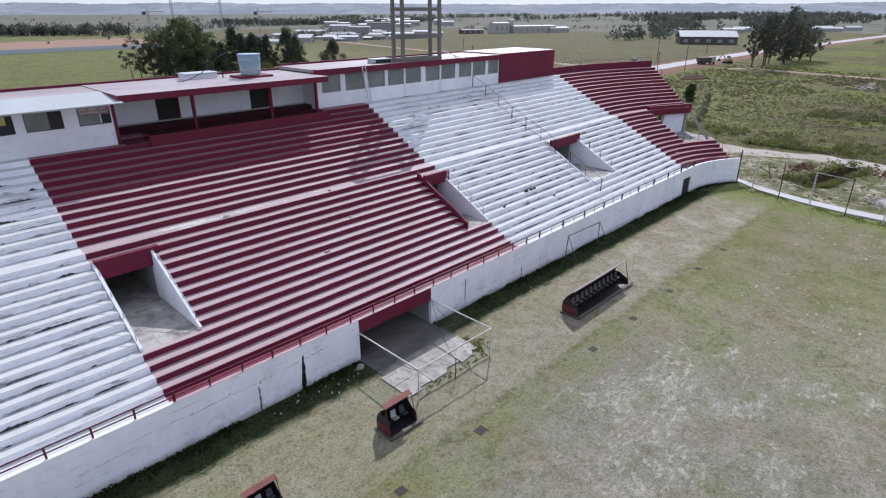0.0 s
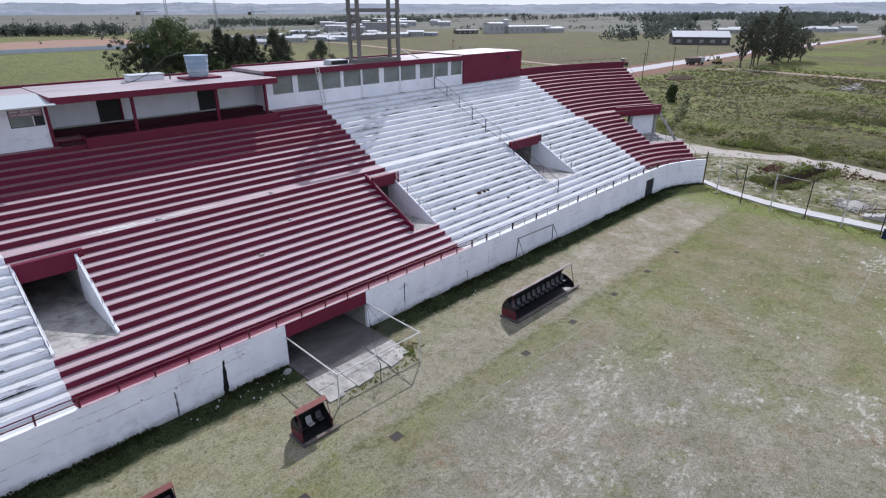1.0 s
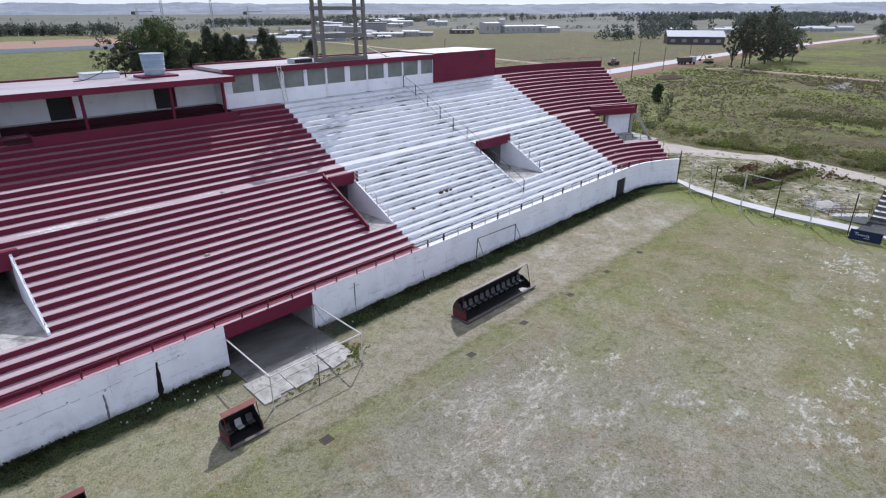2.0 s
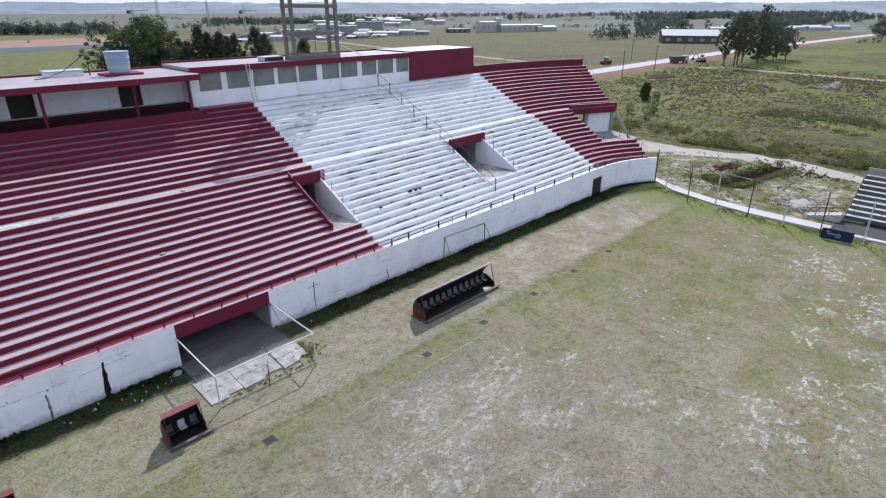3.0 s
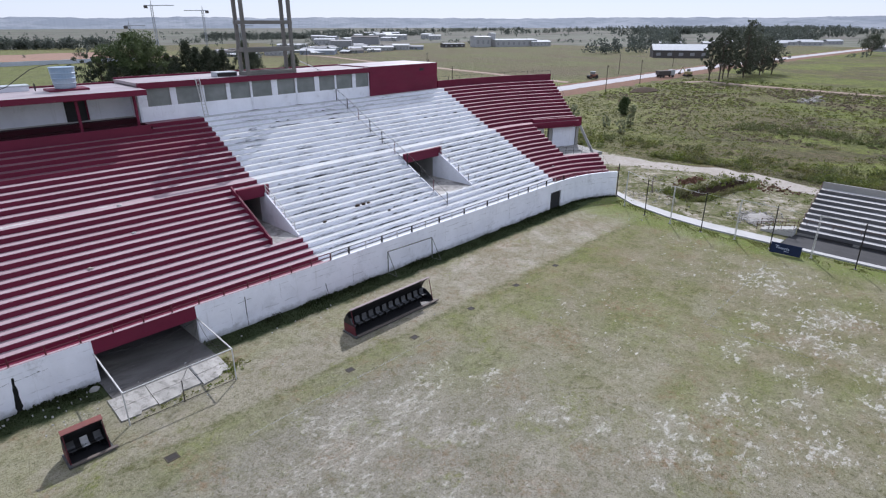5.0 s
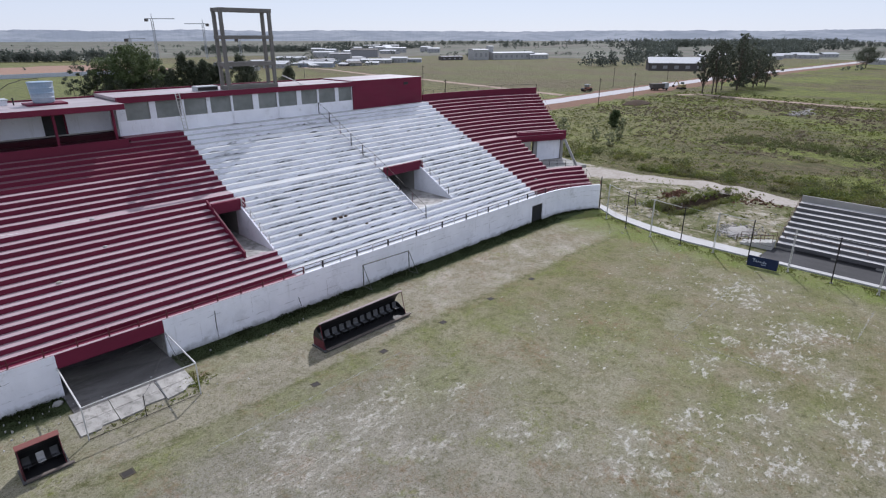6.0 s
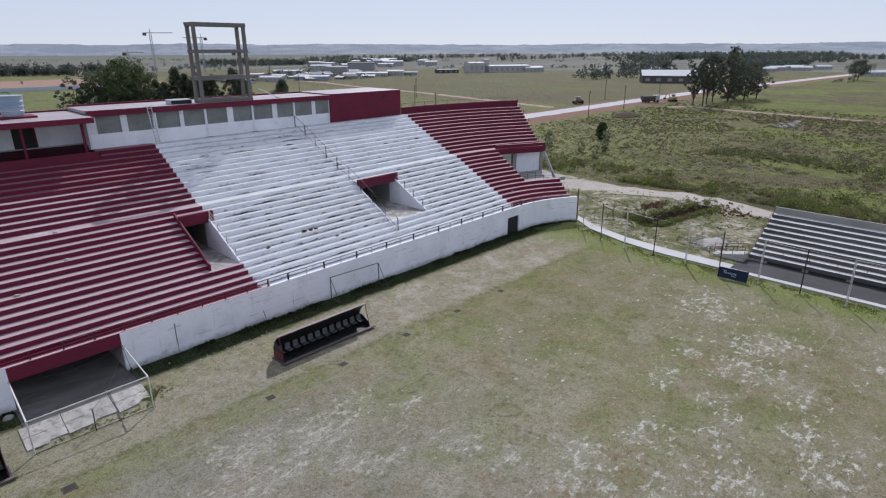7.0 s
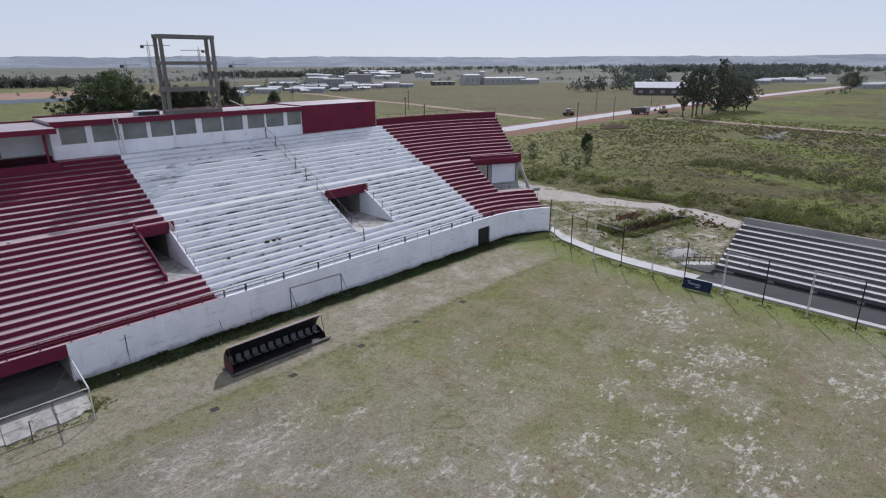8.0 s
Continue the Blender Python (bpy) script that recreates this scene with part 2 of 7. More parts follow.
def pitch_material():
    m = Nodes("worn_pitch_grass", 0.95)
    big = m.noise(0.06, 5, 0.6, (1, 1, 1), 0.3)
    mid = m.noise(0.30, 6, 0.70, (1, 1, 1), 0.4)
    clump = m.noise(1.3, 6, 0.78, (1, 1, 1), 0.3)
    fine = m.noise(8.0, 6, 0.85)
    wob = m.math("MULTIPLY", m.math("SUBTRACT", m.noise(0.45, 5, 0.7), 0.5), 2.2)

    ragged = m.math("MULTIPLY", wob, 1.9)

    def spots(places):
        """Ragged patches: the strongest of several ovals (x, y, half width, half depth)."""
        out = None
        for x, y, rx, ry in places:
            v = m.t.nodes.new("ShaderNodeVectorMath")
            v.operation = "SUBTRACT"
            m.link(m.scaled(1 / rx, 1 / ry, 0), v.inputs[0])
            v.inputs[1].default_value = (x / rx, y / ry, 0)
            d = m.t.nodes.new("ShaderNodeVectorMath")
            d.operation = "LENGTH"
            m.link(v.outputs[0], d.inputs[0])
            s = m.ramp(m.math("ADD", d.outputs["Value"], ragged), 1.25, 0.25)
            out = s if out is None else m.math("MAXIMUM", out, s)
        return out
    x, y = m.axis(0), m.math("ADD", m.axis(1), m.math("MULTIPLY", wob, 1.2))
    # dull mixed turf
    c = m.mix(m.ramp(mid, 0.42, 0.60), (0.215, 0.208, 0.112), (0.320, 0.290, 0.210))
    c = m.mix(m.ramp(big, 0.40, 0.60, 0.0, 0.6), c, (0.245, 0.222, 0.165))
    near = m.ramp(m.math("ADD", x, m.math("MULTIPLY", wob, 5.0)), 20.0, 4.0)
    c = m.mix(m.math("MULTIPLY", near, m.ramp(y, -8.0, -13.0, 0.1, 0.8)), c, m.mix(m.ramp(mid, 0.40, 0.60), (0.258, 0.240, 0.207), (0.190, 0.178, 0.142)))
    c = m.mix(m.ramp(m.math("ADD", x, m.math("MULTIPLY", wob, 6.0)), 16.0, 30.0, 0.0, 0.72), c, m.mix(m.ramp(mid, 0.42, 0.6), (0.166, 0.160, 0.068), (0.228, 0.192, 0.112)))
    # greener: strip at the wall, line of covers, corner and end of the pitch, some patches
    strip = m.math("MULTIPLY", m.ramp(y, -12.9, -11.8), m.ramp(m.math("ADD", m.axis(1), m.math("MULTIPLY", wob, 1.0)), -9.2, -10.3))
    side = m.ramp(m.math("ADD", x, m.math("MULTIPLY", wob, 2.5)), 43.0, 49.0)
    foot = m.ramp(y, -2.6, -1.2)
    green = m.math("MAXIMUM", m.math("MAXIMUM", m.math("MULTIPLY", strip, m.ramp(mid, 0.40, 0.56, 0.95, 0.4)), m.math("MULTIPLY", side, 0.85)), foot)
    green = m.math("MAXIMUM", green, spots(((28.0, -22.0, 7, 4.0), (31.5, -28.6, 4, 2.0), (26.0, -28.3, 3, 1.6), (21.8, -13.9, 6, 1.8), (12.2, -17, 4, 2.2), (23.5, -32.2, 3, 1.6), (19.0, -28.4, 3, 1.8), (26, -36.3, 4, 1.4), (42.4, -33.5, 4, 2.4), (-12, -13, 6, 2.0), (-16, -5.2, 13, 4.2), (3.5, -4.0, 4.5, 2.0), (10, -4.2, 7, 1.6))))
    c = m.mix(m.math("MULTIPLY", green, m.ramp(clump, 0.30, 0.55, 0.95, 0.5)), c, m.mix(m.ramp(mid, 0.42, 0.6), (0.160, 0.182, 0.054), (0.222, 0.230, 0.102)))
    # dark tufts
    c = m.mix(m.math("MULTIPLY", m.ramp(clump, 0.48, 0.60, 0.0, 0.7), m.ramp(m.noise(0.16, 5, 0.6), 0.36, 0.62, 0.4, 1.0)), c, m.mix(big, (0.074, 0.083, 0.022), (0.110, 0.096, 0.044)))
    edge = m.ramp(m.math("ADD", x, m.math("MULTIPLY", wob, 1.0)), 47.6, 49.0)
    c = m.mix(m.math("MULTIPLY", edge, m.ramp(clump, 0.35, 0.6, 0.95, 0.4)), c, (0.155, 0.205, 0.042))
    # bare trodden lane beside the wall and brown patches
    edge_y = m.math("ADD", m.axis(1), m.math("MULTIPLY", wob, 0.65))
    lane = m.math("MULTIPLY", m.math("MULTIPLY", m.ramp(y, -2.0, -3.2), m.ramp(edge_y, -10.15, -8.75)), m.ramp(x, 6.0, 26.0, 0.55, 1.0))
    lane = m.math("MULTIPLY", lane, m.ramp(m.math("ADD", x, m.math("MULTIPLY", wob, 2.5)), 53.0, 43.0))
    bare = m.math("MAXIMUM", lane, m.math("MULTIPLY", spots(((18.9, -25.7, 4, 2.0), (32.2, -36.3, 3, 1.4), (3, -18, 8, 4), (-8, -18, 9, 5), (32.4, -24.7, 3, 1.4), (44, -42, 6, 4), (5.0, -27, 8, 5))), 0.5))
    c = m.mix(m.math("MULTIPLY", bare, m.ramp(m.math("ADD", m.math("MULTIPLY", clump, 0.5), m.math("MULTIPLY", mid, 0.5)), 0.42, 0.57, 0.95, 0.30)), c, m.mix(m.ramp(mid, 0.4, 0.62), (0.415, 0.374, 0.318), (0.295, 0.263, 0.210)))
    # grassy groove along the outer edge of the lane
    groove = m.math("MULTIPLY", m.math("MULTIPLY", m.ramp(edge_y, -10.25, -9.95), m.ramp(edge_y, -9.35, -9.65)), m.ramp(clump, 0.40, 0.55, 0.0, 0.6))
    c = m.mix(m.math("MULTIPLY", groove, m.ramp(x, 53.0, 47.0)), c, (0.098, 0.104, 0.038))
    # bleached dry clusters: x, y, size
    far = ((35.5, -32.0, 3.2), (33.0, -33.1, 2.4), (37.8, -33.9, 2.2), (42.5, -26.5, 3.0), (40.2, -27.6, 1.6), (32.1, -29.1, 1.0), (27.5, -29.2, 1.2), (27.3, -33.0, 1.1), (30.6, -36.8, 1.5), (25.7, -34.1, 0.9), (23.2, -33.9, 1.0), (26.8, -38.3, 1.6), (24.4, -40.0, 2.0), (19.6, -35.8, 2.3), (38.5, -41.5, 1.9), (42.3, -42.6, 2.4), (31.0, -31.7, 1.2), (27.8, -28.4, 0.9))
    close = ((19.7, -31.0, 1.6), (15.1, -28.6, 1.7), (13.0, -29.8, 1.9), (14.6, -31.4, 1.2), (11.8, -18.2, 1.0), (6.5, -15.6, 2.4), (2.0, -14.9, 2.6), (4.6, -17.4, 2.3), (6.0, -20.4, 1.6), (0.4, -17.2, 2.6), (11.2, -23.2, 1.5), (12.4, -26.2, 1.2), (19.4, -30.4, 1.0), (15.8, -33.6, 1.2), (1.8, -23.8, 1.8), (-2.4, -19.3, 2.6), (-12.0, -18.5, 4.0))
    zone = spots([(px, py, pr * 1.7, pr * 1.2) for px, py, pr in far + close])
    open_part = m.math("MULTIPLY", m.ramp(y, -12.5, -15.5), m.ramp(x, 54.0, 46.0))
    zone = m.math("MAXIMUM", zone, m.math("MULTIPLY", open_part, m.ramp(big, 0.40, 0.62, 0.12, 0.5)))
    blot = m.noise(1.75, 8, 0.76, (0.75, 1.25, 1), 0.3)
    pale = m.math("MULTIPLY", m.ramp(m.math("ADD", blot, m.math("MULTIPLY", zone, 0.135)), 0.645, 0.685), m.ramp(m.noise(4.0, 5, 0.75), 0.36, 0.47, 0.25, 1.0))
    c = m.mix(m.math("MULTIPLY", zone, m.ramp(mid, 0.4, 0.6, 0.10, 0.42)), c, (0.345, 0.325, 0.28))
    c = m.mix(m.math("MULTIPLY", pale, m.ramp(near, 0.0, 1.0, 0.9, 0.5)), c, m.mix(m.ramp(m.noise(6.0, 4, 0.7), 0.4, 0.6), (0.64, 0.62, 0.565), (0.46, 0.44, 0.385)))
    # rusty brown thatch showing through here and there
    rust = m.math("MULTIPLY", m.ramp(m.noise(0.20, 6, 0.7, (1, 1, 1), 0.4), 0.52, 0.64), m.ramp(m.noise(2.2, 6, 0.8), 0.46, 0.60))
    c = m.mix(m.math("MULTIPLY", rust, 0.85), c, (0.215, 0.138, 0.082))
    lime = m.math("MULTIPLY", m.ramp(m.noise(0.26, 6, 0.7, (1, 1, 1), 0.6), 0.55, 0.66), m.ramp(m.noise(2.6, 6, 0.8), 0.44, 0.58))
    c = m.mix(m.math("MULTIPLY", lime, 0.6), c, (0.185, 0.210, 0.050))
    # grain of the turf: dark gaps, straw, darker tufts
    c = m.mix(m.ramp(fine, 0.50, 0.60, 0.0, 0.6), c, (0.050, 0.053, 0.018))
    c = m.mix(m.ramp(m.noise(5.5, 6, 0.82), 0.54, 0.62, 0.0, 0.42), c, (0.40, 0.36, 0.26))
    c = m.mix(m.ramp(m.noise(3.4, 6, 0.8), 0.54, 0.62, 0.0, 0.58), c, (0.060, 0.060, 0.024))
    # lush grass at the foot of the wall, darkened for the wall's shadow
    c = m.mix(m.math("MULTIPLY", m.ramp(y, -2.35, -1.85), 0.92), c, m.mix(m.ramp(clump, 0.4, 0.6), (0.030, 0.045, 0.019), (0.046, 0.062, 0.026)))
    m.color(c).bump(m.math("ADD", clump, m.math("MULTIPLY", fine, 0.6)), 0.9, 0.10)
    return m.mat


def field_material():
    m = Nodes("scrub_field", 0.95)
    big = m.noise(0.020, 5, 0.62, (1.9, 0.8, 1), 0.6)
    mid = m.noise(0.12, 7, 0.74, (1.2, 0.8, 1), 0.6)
    fine = m.noise(0.6, 7, 0.82)
    c = m.mix(m.ramp(mid, 0.43, 0.57), (0.188, 0.212, 0.058), (0.132, 0.145, 0.048))
    c = m.mix(m.ramp(big, 0.45, 0.55), c, m.mix(m.ramp(mid, 0.42, 0.58), (0.162, 0.132, 0.078), (0.116, 0.102, 0.055)))
    c = m.mix(m.ramp(m.noise(0.05, 6, 0.7, (1.5, 0.7, 1), 0.4), 0.54, 0.60, 0, 0.6), c, (0.090, 0.080, 0.048))
    c = m.mix(m.ramp(m.noise(0.17, 7, 0.75, (1.4, 0.8, 1), 0.4), 0.55, 0.62, 0, 0.75), c, (0.200, 0.242, 0.045))
    beyond = m.math("MULTIPLY", m.ramp(m.math("ADD", m.axis(1), m.math("MULTIPLY", mid, 30.0)), 98.0, 118.0, 0.0, 0.85), m.ramp(m.axis(0), 55.0, 95.0))
    c = m.mix(beyond, c, m.mix(m.ramp(m.noise(0.03, 6, 0.7, (1.6, 0.6, 1), 0.4), 0.46, 0.56), (0.150, 0.120, 0.082), (0.150, 0.148, 0.075)))
    meadow = m.math("MULTIPLY", m.ramp(m.axis(0), 105.0, 75.0), m.ramp(m.axis(1), 60.0, 100.0))
    c = m.mix(meadow, c, m.mix(m.ramp(m.noise(0.10, 7, 0.75, (0.5, 1.6, 1), 0.5), 0.46, 0.56), (0.078, 0.122, 0.036), (0.132, 0.156, 0.070)))
    dry = m.math("MULTIPLY", m.ramp(m.math("ADD", m.axis(1), m.math("MULTIPLY", mid, 50.0)), 22.0, 55.0, 0.0, 0.6), m.ramp(m.axis(0), 215.0, 150.0))
    c = m.mix(dry, c, m.mix(m.ramp(mid, 0.44, 0.56), (0.250, 0.255, 0.100), (0.195, 0.190, 0.088)))
    c = m.mix(m.ramp(fine, 0.47, 0.58, 0, 0.7), c, (0.060, 0.064, 0.026))
    c = m.mix(m.ramp(m.noise(1.7, 6, 0.8), 0.57, 0.64, 0, 0.6), c, (0.25, 0.245, 0.105))
    m.color(c).bump(m.math("ADD", fine, mid), 1.0, 0.6)
    return m.mat


def plain_far_material():
    m = Nodes("far_plain", 0.95)
    band = m.noise(0.0045, 5, 0.6, (0.7, 1.5, 1), 0.6)
    mid = m.noise(0.035, 6, 0.7)
    # greyed tones take some of the haze over the plain into the colour
    c = m.mix(m.ramp(band, 0.42, 0.56), (0.168, 0.174, 0.140), (0.158, 0.146, 0.128))
    c = m.mix(m.ramp(m.noise(0.012, 6, 0.65, (0.5, 1.6, 1), 0.5), 0.52, 0.60, 0, 0.7), c, (0.085, 0.092, 0.072))
    c = m.mix(m.ramp(mid, 0.42, 0.62, 0, 0.6), c, (0.080, 0.085, 0.058))
    m.color(c)
    return m.mat


def dirt_material(name, a, b, d):
    m = Nodes(name, 0.95)
    c = m.mix(m.ramp(m.noise(0.35, 6, 0.7), 0.35, 0.65), a, b)
    c = m.mix(m.ramp(m.noise(1.6, 5, 0.75), 0.5, 0.75), c, d)
    m.color(c).bump(m.noise(4, 4), 0.5, 0.08)
    return m.mat


def lot_material():
    """Trampled waste ground: weedy green, dry straw and bare pale sand in ragged patches."""
    m = Nodes("rough_ground", 0.95)
    mid = m.noise(0.22, 7, 0.72, (1, 1, 1), 0.5)
    clump = m.noise(1.1, 7, 0.78, (1, 1, 1), 0.3)
    c = m.mix(m.ramp(mid, 0.44, 0.56), (0.125, 0.132, 0.052), (0.285, 0.252, 0.180))
    c = m.mix(m.ramp(clump, 0.48, 0.58, 0, 0.8), c, (0.075, 0.085, 0.028))
    c = m.mix(m.ramp(m.math("ADD", m.math("MULTIPLY", mid, 0.5), m.math("MULTIPLY", m.noise(0.8, 7, 0.75), 0.5)), 0.525, 0.57, 0, 0.85), c, (0.46, 0.42, 0.355))
    c = m.mix(m.ramp(m.noise(3.2, 5, 0.8), 0.56, 0.62, 0, 0.7), c, (0.050, 0.052, 0.022))
    c = m.mix(m.ramp(m.noise(2.1, 5, 0.8, (1, 1.3, 1)), 0.62, 0.65, 0, 0.8), c, (0.50, 0.47, 0.42))
    m.color(c).bump(m.math("ADD", clump, m.noise(5.0, 4, 0.8)), 0.9, 0.12)
    return m.mat


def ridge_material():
    """Far wooded hills: patches of wood and clearing, seen edge on, with haze mixed into the blues."""
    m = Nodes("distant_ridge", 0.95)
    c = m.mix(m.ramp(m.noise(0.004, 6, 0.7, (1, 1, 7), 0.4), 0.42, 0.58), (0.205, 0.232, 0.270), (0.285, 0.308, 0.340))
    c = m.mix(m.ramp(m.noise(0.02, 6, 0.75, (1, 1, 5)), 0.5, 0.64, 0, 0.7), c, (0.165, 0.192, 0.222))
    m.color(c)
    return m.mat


def grime_material():
    """Thin grey dirt that lets the paint below show through in spots."""
    m = Nodes("grey_grime", 0.95)
    m.color(m.mix(m.noise(2.0, 5, 0.7), (0.20, 0.20, 0.19), (0.34, 0.34, 0.33)))
    m.link(m.ramp(m.noise(4.5, 6, 0.8, (0.5, 1.5, 1.5)), 0.38, 0.62, 0.03, 0.6), m.bsdf.inputs["Alpha"])
    return m.mat


def chalk_material():
    m = Nodes("worn_chalk_line", 0.9)
    m.color(m.mix(m.noise(3, 4), (0.62, 0.61, 0.57), (0.45, 0.44, 0.38)))
    m.link(m.ramp(m.noise(1.1, 6, 0.75), 0.40, 0.62, 0.03, 0.36), m.bsdf.inputs["Alpha"])
    return m.mat


M_CHALK = chalk_material()
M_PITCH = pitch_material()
M_FIELD = field_material()
M_PLAIN = plain_far_material()
M_LOT = lot_material()
M_RUBBLE = dirt_material("pale_rubble", (0.38, 0.365, 0.345), (0.29, 0.275, 0.25), (0.46, 0.445, 0.42))
M_TRACK = dirt_material("sandy_track", (0.43, 0.39, 0.35), (0.35, 0.315, 0.275), (0.24, 0.22, 0.17))
M_ROAD = dirt_material("pale_road", (0.50, 0.49, 0.50), (0.44, 0.43, 0.44), (0.38, 0.36, 0.35))
M_REDSOIL = dirt_material("red_soil", (0.225, 0.122, 0.088), (0.165, 0.098, 0.070), (0.13, 0.10, 0.055))
M_DIRTROAD = dirt_material("pinkish_dirt_road", (0.42, 0.33, 0.27), (0.30, 0.22, 0.17), (0.22, 0.17, 0.12))
M_BARE = dirt_material("bare_orange_earth", (0.34, 0.215, 0.16), (0.26, 0.172, 0.135), (0.20, 0.155, 0.11))
M_RIDGE = ridge_material()


# ---- geometry helpers ----
class Geo:
    """Collects faces with material slots, then becomes one mesh object."""

    def __init__(self):
        self.v, self.f, self.m = [], [], []

    def face(self, pts, m=0):
        n = len(self.v)
        self.v += [tuple(p) for p in pts]
        self.f.append(tuple(range(n, n + len(pts))))
        self.m.append(m)

    def hexa(self, p, m=0, top=None, front=None):
        """p: 4 bottom corners, then 4 top corners, counter-clockwise from above."""
        n = len(self.v)
        self.v += [tuple(q) for q in p]
        fs = [(3, 2, 1, 0), (4, 5, 6, 7), (0, 1, 5, 4), (1, 2, 6, 5), (2, 3, 7, 6), (3, 0, 4, 7)]
        for i, f in enumerate(fs):
            self.f.append(tuple(n + k for k in f))
            self.m.append(top if i == 1 and top is not None else front if i == 2 and front is not None else m)
        return self

    def box(self, x0, x1, y0, y1, z0, z1, m=0, top=None, front=None):
        return self.hexa([(x0, y0, z0), (x1, y0, z0), (x1, y1, z0), (x0, y1, z0), (x0, y0, z1), (x1, y0, z1), (x1, y1, z1), (x0, y1, z1)], m, top, front)

    def tube(self, p, q, r, r2=None, n=8, m=0):
        p, q = Vector(p), Vector(q)
        r2 = r if r2 is None else r2
        d = (q - p).normalized()
        a = d.cross(Vector((0, 0, 1)) if abs(d.z) < 0.9 else Vector((1, 0, 0))).normalized()
        b = d.cross(a)
        k = len(self.v)
        for c, rr in ((p, r), (q, r2)):
            for i in range(n):
                w = 2 * math.pi * i / n
                self.v.append(tuple(c + a * (rr * math.cos(w)) + b * (rr * math.sin(w))))
        for i in range(n):
            j = (i + 1) % n
            self.f.append((k + i, k + n + i, k + n + j, k + j))
            self.m.append(m)
        self.f += [tuple(k + i for i in range(n)), tuple(k + n + i for i in reversed(range(n)))]
        self.m += [m, m]
        return self

    def strip(self, a, b, m=0):
        """Quads between two point rows of equal length."""
        n, k = len(a), len(self.v)
        self.v += [tuple(p) for p in a] + [tuple(p) for p in b]
        for i in range(n - 1):
            self.f.append((k + i, k + i + 1, k + n + i + 1, k + n + i))
            self.m.append(m)
        return self

    def loft(self, rings, mats, caps=True):
        """Rings of equal size, closed round; mats: a slot for each side."""
        k, n = len(self.v), len(rings[0])
        for r in rings:
            self.v += [tuple(p) for p in r]
        for a in range(len(rings) - 1):
            for i in range(n):
                j = (i + 1) % n
                self.f.append((k + a * n + i, k + (a + 1) * n + i, k + (a + 1) * n + j, k + a * n + j))
                self.m.append(mats[i])
        if caps:
            self.f += [tuple(k + i for i in range(n)), tuple(k + (len(rings) - 1) * n + i for i in reversed(range(n)))]
            self.m += [mats[-1], mats[-1]]
        return self

    def make(self, name, mats, parent=None, label="", bevel=0.0, smooth=False):
        me = bpy.data.meshes.new(name)
        me.from_pydata(self.v, [], self.f)
        for mt in mats if isinstance(mats, (list, tuple)) else [mats]:
            me.materials.append(mt)
        me.polygons.foreach_set("material_index", self.m)
        if smooth:
            me.polygons.foreach_set("use_smooth", [True] * len(me.polygons))
        bm = bmesh.new()
        bm.from_mesh(me)
        if len(self.f) < 4000:
            bmesh.ops.recalc_face_normals(bm, faces=bm.faces)
        if bevel:
            bmesh.ops.bevel(bm, geom=[e for e in bm.edges if e.is_manifold and e.calc_face_angle(0) > 0.6], offset=bevel, segments=1, affect="EDGES", clamp_overlap=True)
        bm.to_mesh(me)
        bm.free()
        ob = new(name, me)
        if parent is not None:
            ob.parent = parent
            total, up = Vector(), parent
            while up is not None:
                total += up.location
                up = up.parent
            ob.location = -total
        if label:
            ob["label"] = label
        return ob


def thing(name, label, category, at=(0, 0, 0), group="", kind=""):
    ob = new(name)
    ob.location = at
    return tagged(ob, label, category, group, kind)


def bez(p0, p1, p2, s):
    return tuple((1 - s) ** 2 * a + 2 * s * (1 - s) * b + s * s * c for a, b, c in zip(p0, p1, p2))


# ---- grandstand: plan ----
# x runs along the stand, y into it, the front wall stands on y = 0
LOWER = [(1.75 + 0.757 * k, 3.08 + 0.398 * k) for k in range(14)]
UPPER = [(13.10 + 0.782 * j, 8.68 + 0.3985 * j) for j in range(12)]
ROWS_YZ = LOWER + UPPER
BACK_Y = 23.0                     # front face of the rooms on top
X_LEFT, X_RED0, X_WING = -62.0, -19.0, 48.4
WING_END0, WING_SPAN = (57.7, -1.0), (12.9, 19.4)


def x_mid(y):
    return 11.80 + 0.012 * y      # where maroon gives way to white


def lift(x, y, z):
    """The stand swings back and rises a little towards its far end."""
    d = max(0.0, min(x, X_WING) - 12.0)
    return (x, y + 0.005 * d, z + 0.007 * d)


def wing_point(y, z, s):
    """A point on the curved end: row depth y, height z, s from 0 to 1 along the row."""
    _, yl, zl = lift(X_WING, y, z)
    f = (y - 1.75) / 21.2
    end = (WING_END0[0] + f * WING_SPAN[0], WING_END0[1] + f * WING_SPAN[1])
    a = (X_WING, yl)
    m = (X_WING + 0.52 * (end[0] - X_WING), yl)
    x, yy = bez(a, m, end, s)
    return (x, yy, zl)


grandstand = thing("grandstand", "concrete football grandstand painted in maroon and white blocks", "grandstand", kind="structure")
rng = random.Random(4)


def step_profile(k):
    y, z = ROWS_YZ[k]
    below = ROWS_YZ[k - 1][1] if k else 2.68
    after = ROWS_YZ[k + 1][0] if k + 1 < len(ROWS_YZ) else BACK_Y + 0.05
    return [(y + 0.012, below - 0.12), (y, z - 0.03), (y + 0.03, z), (after + 0.05, z - 0.004), (after + 0.05, z - 0.3), (y + 0.35, below - 0.12)]


